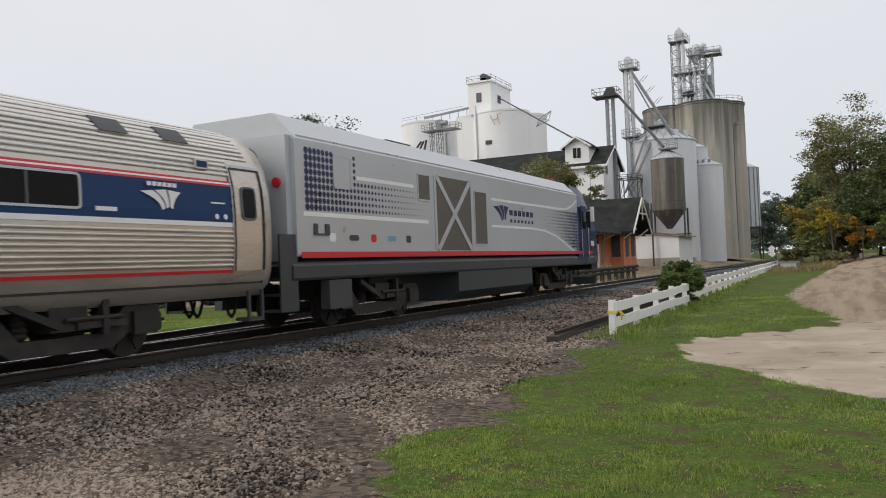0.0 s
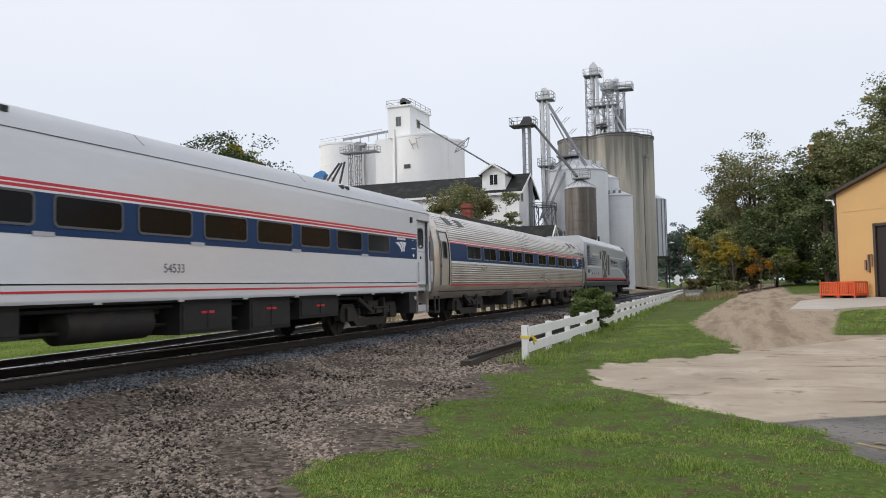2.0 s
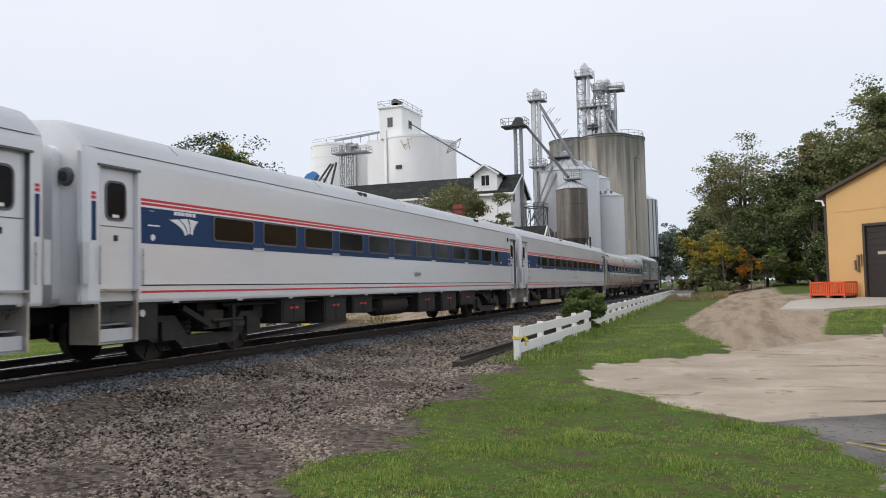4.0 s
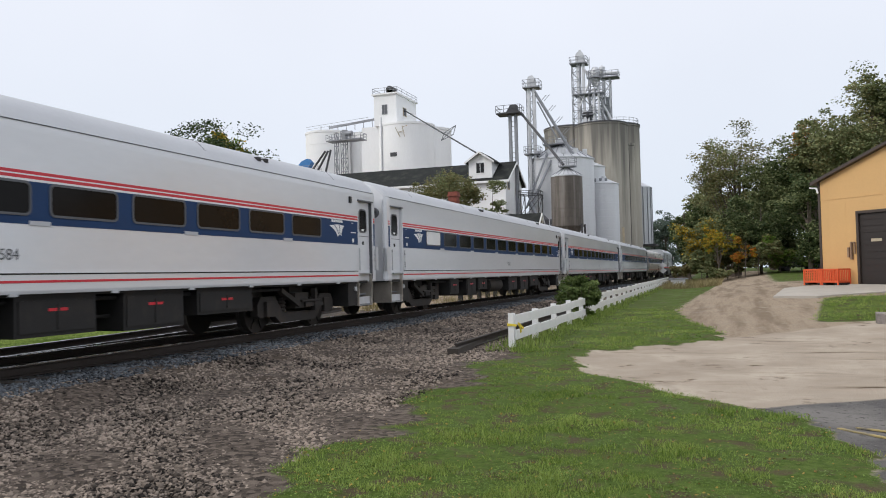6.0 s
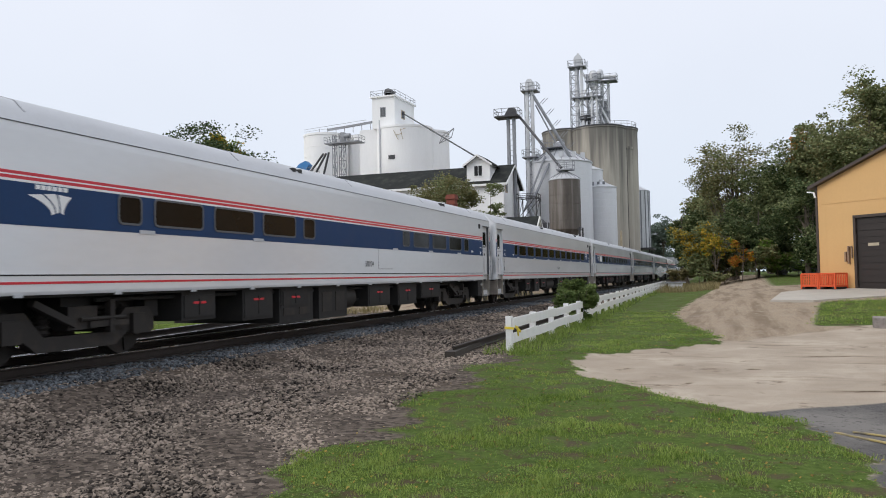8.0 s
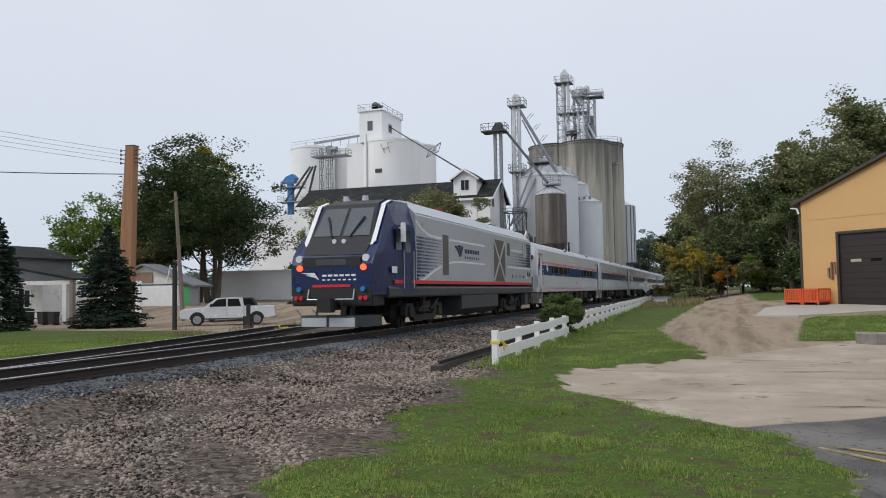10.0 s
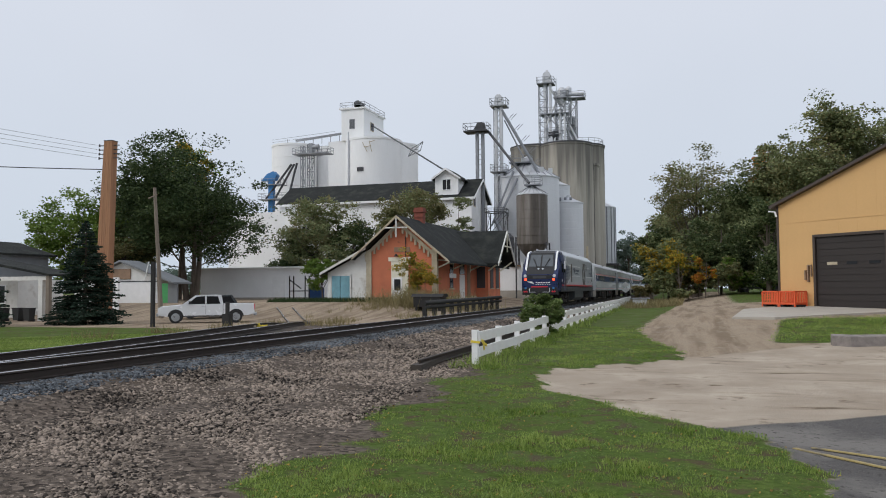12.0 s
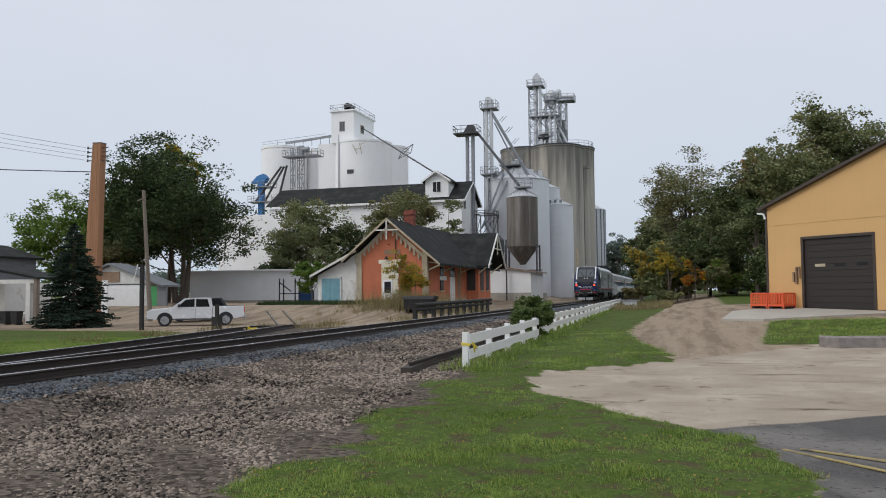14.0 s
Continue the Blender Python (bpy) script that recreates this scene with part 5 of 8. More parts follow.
# ---- white board fence beside the track ----
def fence_run(pts, label, spacing, hs):
    fence = thing("board_fence", pose(0, 0, 0), label, "fence")
    dense = []
    for (xa, ya), (xb, yb) in zip(pts, pts[1:]):
        L = math.hypot(xb - xa, yb - ya)
        k = max(1, round(L / spacing))
        dense += [(xa + (xb - xa) * i / k, ya + (yb - ya) * i / k) for i in range(k)]
    dense.append(pts[-1])
    base = boxed("post", "fence", fence, -0.065, 0.065, -0.065, 0.065, -0.10, hs)
    base.matrix_basis = pose(dense[0][0], dense[0][1], float(ground_z(*dense[0])))
    for x, y in dense[1:]:
        again(base, fence, pose(x - 0.02, y, float(ground_z(x, y)) + random.uniform(-0.03, 0.01), random.uniform(-2, 2), random.uniform(-2, 2)))
    for (xa, ya), (xb, yb) in zip(dense, dense[1:]):
        ga, gb = float(ground_z(xa, ya)), float(ground_z(xb, yb))
        for z, h in ((hs - 0.14, 0.21), (hs - 0.47, 0.21)):
            j = random.uniform(-0.02, 0.02)
            made("board", "fence", fence, lambda bm: loft(bm, [[(x + 0.07 + d, y, g + z + j + e) for d, e in ((0, -h / 2), (0.035, -h / 2), (0.035, h / 2), (0, h / 2))] for x, y, g in ((xa, ya - 0.04, ga), (xb, yb + 0.04, gb))]))
    return fence


near_fence = fence_run([(-4.42, 16.5), (-4.62, 26.3)], "white painted board fence, near run with yellow tape", 2.45, 0.74)
made("tape", "yellow", near_fence, lambda bm: (bar(bm, (-4.33, 16.62, 0.52), (-4.30, 17.0, 0.38), 0.03, 0.05), bar(bm, (-4.50, 16.42, 0.50), (-4.30, 16.44, 0.48), 0.02, 0.05), bar(bm, (-4.31, 16.75, 0.50), (-4.31, 16.85, 0.30), 0.02, 0.06)), "yellow plastic tape")
fence_run([(-4.72, 27.4), (-5.15, 42), (-5.6, 60), (-6.25, 89)], "white painted board fence, long run past the bush", 2.45, 0.76)

# ---- tan steel barn ----
BARN = Matrix.Translation((4.12, 41.0, 0.70)) @ Matrix.Rotation(-0.764, 4, "Z")   # x along the front, y into the depth
barn = thing("steel_barn", BARN, "tan steel barn with brown trim and a brown roller door", "barn")
SL = 0.353


def barn_front(bm):
    def rise(s):
        return 4.92 + SL * (s if s < 7.2 else 14.4 - s)
    outline = [(0, 0), (1.91, 0), (1.91, 3.24), (5.33, 3.24), (5.33, 0), (14.4, 0), (14.4, rise(14.4)), (7.2, rise(7.2)), (0, rise(0))]
    loft(bm, [[(a, y, z) for a, z in outline] for y in (0.0, 0.2)])


front = made("front_wall", "tan", barn, barn_front)
for k in range(16):
    s = 0.45 + 0.9 * k
    z0 = 3.30 if 1.8 < s < 5.45 else 0.05
    boxed("rib", "tan", front, s - 0.008, s + 0.008, -0.003, 0.0, z0, 4.88 + SL * (s if s < 7.2 else 14.4 - s))
boxed("seam_strip", "tan", front, 0.0, 14.4, -0.016, -0.004, 3.95, 3.985)
boxed("corner_trim", "brown_trim", barn, -0.06, 0.06, -0.03, 0.10, 0.0, 4.95)
boxed("side_wall", "tan", barn, 0.0, 0.2, 0.2, 18.0, 0, 4.85)
boxed("side_wall", "tan", barn, 14.2, 14.4, 0.2, 18.0, 0, 4.85)
boxed("back_wall", "tan", barn, 0.2, 14.2, 17.8, 18.0, 0, 4.85)
for s in (-1, 1):
    made("roof", "brown_trim", barn, lambda bm: loft(bm, [[(7.2, y, 4.95 + SL * 7.2), (7.2 + s * 7.5, y, 4.95 - SL * 0.3), (7.2 + s * 7.5, y, 4.80 - SL * 0.3), (7.2, y, 4.80 + SL * 7.2 + 0.02)] for y in (-0.25, 18.2)]), "dark brown sheet roof")
door = made("roller_door", "brown_door", barn, lambda bm: bx(bm, 1.97, 5.27, 0.10, 0.14, 0.0, 3.20), "brown sectional door")
for k in range(11):
    boxed("panel", "brown_door", door, 1.98, 5.26, 0.075, 0.10, 0.012 + 0.29 * k, 0.285 + 0.29 * k)
for a, mt in ((2.50, "buff"), (3.45, "dark_glass"), (4.50, "dark_glass")):
    boxed("door_light", mt, door, a, a + 0.5, 0.060, 0.074, 1.92, 2.05)
made("door_frame", "brown_trim", barn, lambda bm: (bx(bm, 1.85, 1.97, -0.03, 0.12, 0, 3.24), bx(bm, 5.27, 5.39, -0.03, 0.12, 0, 3.24), bx(bm, 1.85, 5.39, -0.03, 0.12, 3.20, 3.32)))
made("downlight", "white", barn, lambda bm: (bar(bm, (-0.05, -0.12, 4.55), (-0.4, -0.12, 4.60), 0.06), bar(bm, (-0.05, -0.12, 4.55), (0.02, -0.1, 4.3), 0.07)), "pale bent pipe at the eave")
made("wall_bracket", "plywood", barn, lambda bm: (bx(bm, 1.60, 1.66, -0.14, -0.004, 1.15, 1.95), bx(bm, 1.60, 1.80, -0.10, -0.04, 1.90, 1.95), bx(bm, 1.76, 1.80, -0.10, -0.04, 1.4, 1.95)), "brown hook bracket")
made("hose_box", "plywood", barn, lambda bm: bx(bm, 1.42, 1.5, -0.1, -0.004, 1.25, 1.7))

apron = made("concrete_apron", "slab", None, lambda bm: loft(bm, [[(x, y, float(ground_z(x, y)) + z) for x, y in ((1.6, 33.6), (3.0, 31.8), (6.2, 33.4), (9.0, 35.0), (5.2, 39.6), (4.0, 40.8), (2.4, 40.0))] for z in (-0.15, 0.035)]))
tagged(apron, "pale concrete apron before the barn door", "pavement", kind="structure")
kerb = made("kerb", "stone", None, lambda bm: loft(bm, [[(x, y + a, float(ground_z(x, y)) + z) for a, z in ((0, -0.1), (0.30, -0.1), (0.27, 0.24), (0.04, 0.20))] for x, y in ((3.5, 22.6), (3.9, 22.35), (9.5, 23.4))]))
tagged(kerb, "worn concrete kerb of the grass island", "kerb", kind="structure")


def crate(m):
    c = thing("plastic_crate", m, "orange plastic crate with slotted sides, beside the barn", "crate", "crates by the barn")
    w, d, h = 0.84, 0.75, 0.70

    def frame_bars(bm):
        for x in (0, w):
            for y in (0, d):
                bx(bm, x - 0.03, x + 0.03, y - 0.03, y + 0.03, 0, h)
        for z in (0.16, h):
            for y in (0, d):
                bx(bm, 0, w, y - 0.025, y + 0.025, z - 0.035, z + 0.035)
            for x in (0, w):
                bx(bm, x - 0.025, x + 0.025, 0, d, z - 0.035, z + 0.035)
        bx(bm, 0, w, 0, d, 0.10, 0.14)
    made("frame", "orange", c, frame_bars)
    for k in range(1, 9):
        boxed("slat", "orange", c, w * k / 9 - 0.02, w * k / 9 + 0.02, -0.012, 0.012, 0.18, h - 0.02)
        boxed("slat", "orange", c, w * k / 9 - 0.02, w * k / 9 + 0.02, d - 0.012, d + 0.012, 0.18, h - 0.02)
    for k in range(1, 4):
        boxed("cross_slat", "orange", c, 0, w, -0.010, 0.010, 0.18 + 0.13 * k, 0.21 + 0.13 * k)
        boxed("cross_slat", "orange", c, -0.010, 0.010, 0, d, 0.18 + 0.13 * k, 0.21 + 0.13 * k)
    for x in (0.0, w - 0.16):
        boxed("skid", "black", c, x, x + 0.16, 0, d, 0.0, 0.10)
    return c


crate(BARN @ pose(-0.22, -0.95, 0.02, 0, 0, 3))
crate(BARN @ pose(0.72, -0.92, 0.02, 0, 0, -4))

# ---- brick railway depot ----
depot = thing("brick_depot", pose(0, 0, 0), "old orange brick railway depot with a steep dark roof", "building")
X0, X1, Y0, Y1, ZB = -27.5, -21.3, 66.0, 88.0, 0.55


def depot_walls(bm):
    m = -24.6
    loft(bm, [[(X0, y, ZB), (X1, y, ZB), (X1, y, 5.2), (m, y, 7.9), (X0, y, 5.2)] for y in (Y0, Y1)])


walls = made("brick_wall", "brick", depot, depot_walls)
boxed("stone_base", "buff", walls, X0 - 0.05, X1 + 0.05, Y0 - 0.05, Y1, ZB - 0.2, 1.0)
for x in (X0, X1):
    boxed("corner_pier", "buff", walls, x - 0.25, x + 0.25, Y0 - 0.12, Y0 + 0.3, ZB, 5.2, label="buff corner pier")
made("pediment_band", "buff", walls, lambda bm: [loft(bm, [[(-24.6 + s * a, y, 7.75 - 0.87 * (a)) for a in (0.0, 3.3)] + [(-24.6 + s * a, y, 7.38 - 0.87 * a) for a in (3.3, 0.0)] for y in (Y0 - 0.10, Y0 - 0.005)]) for s in (-1, 1)], "stepped buff brick band")
for s in (-1, 1):
    for k in range(8):
        a = 0.35 + 0.4 * k
        boxed("corbel", "buff", walls, -24.6 + s * a - 0.09, -24.6 + s * a + 0.09, Y0 - 0.14, Y0 - 0.01, 6.95 - 0.87 * a, 7.42 - 0.87 * a)
for s, xe, ze in ((-1, -28.9, 4.35), (1, -19.7, 3.95)):
    made("roof_slope", "roof_dark", depot, lambda bm: loft(bm, [[(xe, y, ze), (-24.6, y, 8.05), (-24.6, y, 8.28), (xe, y, ze + 0.2)] for y in (Y0 - 0.75, Y1 + 1.0)]), "dark shingle roof")
    made("barge_board", "buff", depot, lambda bm: loft(bm, [[(xe, y, ze - 0.02), (-24.6, y, 8.03), (-24.6, y, 8.24), (xe, y, ze + 0.17)] for y in (Y0 - 0.87, Y0 - 0.75)]), "weathered white barge board")
made("gable_truss", "clapboard", depot, lambda bm: (bar(bm, (-24.6, Y0 - 0.81, 8.0), (-24.6, Y0 - 0.81, 6.3), 0.11), bar(bm, (-25.8, Y0 - 0.81, 7.15), (-23.4, Y0 - 0.81, 7.15), 0.11)), "pale gable truss")
# entrance in the gable
made("entrance_frame", "cream", walls, lambda bm: (bx(bm, -25.35, -23.75, Y0 - 0.10, Y0 - 0.004, ZB + 0.2, 4.35), bx(bm, -25.6, -23.5, Y0 - 0.14, Y0 - 0.004, 4.2, 4.55)), "cream boarded doorway")
ed = boxed("entrance_door", "white", walls, -25.22, -24.3, Y0 - 0.15, Y0 - 0.10, 0.75, 2.75)
boxed("door_pane", "dark_glass", ed, -25.05, -24.45, Y0 - 0.165, Y0 - 0.152, 1.6, 2.6)
boxed("faded_sign", "plywood", walls, -25.1, -23.6, Y0 - 0.05, Y0 - 0.004, 5.0, 5.45, label="faded dark sign board")
made("gable_lamp", "black", depot, lambda bm: (rod(bm, (-24.6, Y0 - 0.02, 5.9), (-24.6, Y0 - 0.4, 5.9), 0.03), rod(bm, (-24.8, Y0 - 0.35, 4.6), (-24.8, Y0 - 0.35, 4.85), 0.2, 0.05, 12), bar(bm, (-24.0, Y0 - 0.1, 4.5), (-24.0, Y0 - 0.1, 6.4), 0.06)), "black gooseneck lamp and conduit")
# lean-to
lean = made("lean_to", "clapboard", depot, lambda bm: loft(bm, [[(-31.6, y, ZB - 0.2), (X0, y, ZB - 0.2), (X0, y, 5.3), (-31.6, y, 3.25)] for y in (Y0 + 0.02, Y0 + 12)]), "white clapboard lean-to with peeling paint")
for k in range(24):
    z = ZB + 0.10 + 0.19 * k
    xl = -31.6 if z < 3.1 else -31.6 + (z - 3.1) * 2.0
    if xl < X0 - 0.4:
        made("clapboard", "clapboard", lean, lambda bm: loft(bm, [[(x, Y0 + 0.02, z), (x, Y0 - 0.03, z), (x, Y0 + 0.015, z + 0.18)] for x in (xl, X0 - 0.25)]))
made("lean_to_roof", "roof_dark", depot, lambda bm: loft(bm, [[(-32.1, y, 3.10), (-27.6, y, 5.35), (-27.6, y, 5.53), (-32.1, y, 3.28)] for y in (Y0 - 0.6, Y0 + 12.4)]))
made("lean_to_fascia", "clapboard", depot, lambda bm: loft(bm, [[(-32.1, y, 3.04), (-27.6, y, 5.29), (-27.6, y, 5.50), (-32.1, y, 3.25)] for y in (Y0 - 0.7, Y0 - 0.6)]))
for a in (-31.15, -30.25):
    dd = boxed("double_door", "teal", lean, a, a + 0.86, Y0 - 0.09, Y0 - 0.03, 0.6, 2.95, label="faded blue board door")
    for z in (0.75, 1.5, 2.25):
        boxed("door_panel", "teal", dd, a + 0.10, a + 0.76, Y0 - 0.105, Y0 - 0.092, z, z + 0.6)
made("door_casing", "clapboard", lean, lambda bm: (bx(bm, -31.3, -31.17, Y0 - 0.1, Y0 - 0.02, 0.5, 3.05), bx(bm, -29.37, -29.24, Y0 - 0.1, Y0 - 0.02, 0.5, 3.05), bx(bm, -31.3, -29.24, Y0 - 0.1, Y0 - 0.02, 2.96, 3.08)))
# track side: windows, door, eave brackets and the bay
for y, w, z0, z1, mt in ((70.5, 1.0, 1.8, 4.0, "dark_glass"), (76.5, 1.1, 0.8, 4.1, "plywood")):
    boxed("side_opening", mt, walls, X1 + 0.004, X1 + 0.06, y, y + w, z0, z1)
    boxed("lintel", "buff", walls, X1 + 0.004, X1 + 0.10, y - 0.2, y + w + 0.2, z1, z1 + 0.25)
    boxed("sill", "buff", walls, X1 + 0.004, X1 + 0.12, y - 0.15, y + w + 0.15, z0 - 0.14, z0)
boxed("side_board", "white", walls, X1 + 0.06, X1 + 0.10, 70.2, 72.4, 2.75, 3.15)
boxed("side_door", "white", walls, X1 + 0.004, X1 + 0.08, 73.8, 75.4, 0.7, 3.1, label="white boarded door")
boxed("door_transom", "dark_glass", walls, X1 + 0.004, X1 + 0.06, 73.8, 75.4, 3.15, 4.1)
for y in (66.6, 71.5, 77.5):
    made("eave_bracket", "cream", depot, lambda bm: (bar(bm, (X1, y, 3.55), (-19.9, y, 4.15), 0.12), bar(bm, (X1, y, 4.3), (-19.9, y, 4.15), 0.10), bar(bm, (X1 + 0.05, y, 3.4), (X1 + 0.05, y, 4.4), 0.12)), "pale timber eave bracket")
bay = made("bay", "brick", depot, lambda bm: loft(bm, [[(X1 - 0.3, y, ZB), (-20.0, y, ZB), (-20.0, y, 4.5), (X1 - 0.3, y, 4.5)] for y in (80.0, 85.5)]), "projecting brick bay")
for a, z0, z1 in ((80.9, 1.8, 4.0), (83.4, 1.8, 4.0)):
    boxed("boarded_window", "dark_steel", bay, -19.996, -19.95, a, a + 1.3, z0, z1)
    boxed("bay_lintel", "buff", bay, -19.996, -19.90, a - 0.15, a + 1.45, z1, z1 + 0.25)
    boxed("bay_sill", "buff", bay, -19.996, -19.88, a - 0.1, a + 1.4, z0 - 0.12, z0)
boxed("bay_window", "dark_steel", bay, -21.2, -20.3, 79.95, 79.996, 1.8, 4.0)
for s, ye in ((-1, 78.6), (1, 87.0)):
    made("bay_roof", "roof_dark", depot, lambda bm: loft(bm, [[(x, ye, 4.15), (x, 82.8, 7.75), (x, 82.8, 7.95), (x, ye, 4.33)] for x in (-24.6, -18.6)]), "dark shingle cross gable")
    made("bay_barge", "clapboard", depot, lambda bm: loft(bm, [[(x, ye, 4.05), (x, 82.8, 7.65), (x, 82.8, 7.93), (x, ye, 4.31)] for x in (-18.6, -18.48)]))
made("bay_truss", "cream", depot, lambda bm: (bar(bm, (-18.55, 82.8, 7.7), (-18.55, 82.8, 5.6), 0.12), bar(bm, (-18.55, 81.2, 6.2), (-18.55, 84.4, 6.2), 0.12), bar(bm, (-20.0, 80.2, 3.6), (-18.6, 80.2, 4.6), 0.14), bar(bm, (-20.0, 85.2, 3.6), (-18.6, 85.2, 4.6), 0.14)))
chim = made("chimney", "chimney", depot, lambda bm: (bx(bm, -25.15, -24.3, 71.6, 72.4, 7.0, 9.1), bx(bm, -25.24, -24.21, 71.51, 72.49, 9.1, 9.3), bx(bm, -25.18, -24.27, 71.57, 72.43, 9.3, 9.55), bx(bm, -25.2, -24.25, 71.55, 72.45, 8.6, 8.7)), "dark red brick chimney")

guard = thing("timber_guard", pose(0, 0, 0), "low black timber barrier between the depot and the track", "barrier")
for k in range(11):
    y = 44.5 + 1.85 * k
    z = float(ground_z(-15, y))
    boxed("post", "black_post", guard, -15.12, -14.88, y - 0.12, y + 0.12, z - 0.1, 0.98)
made("rail", "black_post", guard, lambda bm: rod(bm, (-14.85, 44.0, 0.86), (-14.85, 63.6, 0.98), 0.13, 0.13, 10))
made("lower_rail", "black_post", guard, lambda bm: rod(bm, (-14.85, 44.0, 0.58), (-14.85, 63.6, 0.68), 0.10, 0.10, 10))
tank = thing("dark_trough", pose(-18.8, 57.0, float(ground_z(-18.8, 57))), "black covered trough beside the depot", "trough")
made("body", "black", tank, lambda bm: loft(bm, [[(x, y * 0.6, z) for y, z in ((-1, 0.3), (1, 0.3), (1.15, 1.05), (-1.15, 1.05))] for x in (-1.1, 1.1)]))
made("lid", "black_post", tank, lambda bm: loft(bm, [[(x, y * 0.75, z) for y, z in ((-1, 1.05), (1, 1.05), (0.6, 1.28), (-0.6, 1.28))] for x in (-1.25, 1.25)]))
made("feet", "black_post", tank, lambda bm: (bx(bm, -1, -0.8, -0.5, 0.5, 0, 0.3), bx(bm, 0.8, 1, -0.5, 0.5, 0, 0.3)))

# ---- white mill building ----
mill = thing("white_mill", pose(0, 0, 0), "tall white clad mill with a dark gabled roof and dormer", "building")
mill_wall = made("wall", "white_wall", mill, lambda bm: loft(bm, [[(x, 112, 0.6), (x, 121.6, 0.6), (x, 121.6, 15.4), (x, 116.8, 18.4), (x, 112, 15.4)] for x in (-62, -30.4)]))
gable_roof(mill, "roof_slope", "roof_dark", -62, -30.4, 112, 121.6, 15.4, 18.4, "x", 0.55, 0.22)
made("fascia", "white", mill, lambda bm: bx(bm, -62.6, -29.8, 111.38, 111.46, 14.95, 15.28))
for s, ye in ((-1, 111.4), (1, 122.2)):
    made("gable_barge", "white", mill, lambda bm: loft(bm, [[(x, ye, 14.92), (x, 116.8, 18.25), (x, 116.8, 18.55), (x, ye, 15.22)] for x in (-29.84, -29.74)]))
for y, z in ((113.6, 14.0), (119.4, 12.4), (119.4, 8.0)):
    w = boxed("window_frame", "buff", mill_wall, -30.395, -30.33, y - 0.6, y + 0.6, z, z + 1.5)
    boxed("pane", "dark_glass", w, -30.34, -30.30, y - 0.45, y + 0.45, z + 0.15, z + 1.35)
for x in (-58, -54.5, -41):
    simple_window(mill_wall, x, x + 1.3, 9.5, 11.8, 112)
dormer = made("dormer", "white_wall", mill, lambda bm: loft(bm, [[(-36.1, y, 15.6), (-32.5, y, 15.6), (-32.5, y, 18.4), (-34.3, y, 19.6), (-36.1, y, 18.4)] for y in (112.3, 117.5)]), "small white dormer")
for s, xe in ((-1, -36.6), (1, -32.0)):
    made("dormer_roof", "roof_dark", mill, lambda bm: loft(bm, [[(xe, y, 18.05), (-34.3, y, 19.62), (-34.3, y, 19.8), (xe, y, 18.22)] for y in (111.8, 117.8)]))
    made("dormer_barge", "white", mill, lambda bm: loft(bm, [[(xe, y, 17.95), (-34.3, y, 19.5), (-34.3, y, 19.82), (xe, y, 18.24)] for y in (111.68, 111.78)]))
simple_window(dormer, -34.9, -33.7, 16.6, 18.1, 112.3)
for k in range(30):
    boxed("cladding_seam", "white_wall", mill_wall, -61.5 + 1.05 * k, -61.46 + 1.05 * k, 111.98, 112.0, 0.7, 15.3)

# ---- white concrete elevator ----
elev = thing("white_grain_elevator", pose(1.3, 0, -0.6), "white concrete grain elevator with a square headhouse", "grain elevator")
for x, y, r, z in ((-80.9, 150, 4.7, 32.9), (-74.2, 156, 4.4, 33.0), (-63.4, 151.6, 5.9, 33.2), (-59.6, 156, 4.2, 32.8)):
    s = made("silo", "white_conc", elev, lambda bm: turned(bm, [(r, 0.9), (r, z - 0.5), (r + 0.10, z - 0.45), (r + 0.10, z), (r - 0.3, z + 0.05)], 40, x, y), smooth=True)
    if x < -80:
        for k in range(12):
            made("hoop", "white_conc", s, lambda bm: turned(bm, [(r + 0.002, 8 + 2.0 * k), (r + 0.035, 8.03 + 2.0 * k), (r + 0.035, 8.10 + 2.0 * k), (r + 0.002, 8.13 + 2.0 * k)], 40, x, y))
made("core_block", "white_conc", elev, lambda bm: bx(bm, -72.2, -60.0, 148.4, 158, 0.9, 33.1))
head = made("headhouse", "white_conc", elev, lambda bm: bx(bm, -68.9, -63.9, 147.6, 158.4, 33.0, 39.6), "white square headhouse")
boxed("head_cornice", "white_conc", head, -69.25, -63.55, 147.25, 158.75, 39.35, 39.65)
simple_window(head, -67.0, -66.0, 35.4, 37.2, 147.6, "girder", "rubber")
wf = boxed("side_window", "buff", head, -63.9, -63.82, 151.0, 152.8, 35.4, 37.2)
boxed("pane", "dark_glass", wf, -63.84, -63.79, 151.2, 152.6, 35.55, 37.05)
made("roof_railing", "girder", head, lambda bm: railing(bm, -69.1, -63.7, 147.4, 158.6, 39.65, 1.1, 0.07, 2.6))
made("roof_machine", "dark_steel", head, lambda bm: (rod(bm, (-66.4, 150, 40.9), (-66.4, 152.2, 40.9), 0.85, 0.85, 16), bx(bm, -66.9, -65.7, 150, 152, 39.6, 41.0), bar(bm, (-67.0, 151, 41.4), (-65.0, 151, 41.0), 0.25)), "dark elevator head")
boxed("wall_vent", "dark_steel", elev, -64.6, -63.2, 145.6, 145.75, 26.2, 27.0)
made("faded_mark", "buff", elev, lambda bm: (bar(bm, (-63.4, 145.62, 32.0), (-62.4, 145.62, 30.0), 0.10), bar(bm, (-61.9, 145.62, 32.2), (-61.4, 145.62, 30.0), 0.10), bar(bm, (-62.9, 145.62, 31.0), (-61.6, 145.62, 31.2), 0.10), bar(bm, (-61.8, 145.62, 32.0), (-60.8, 145.62, 32.2), 0.10)), "faded painted strokes")
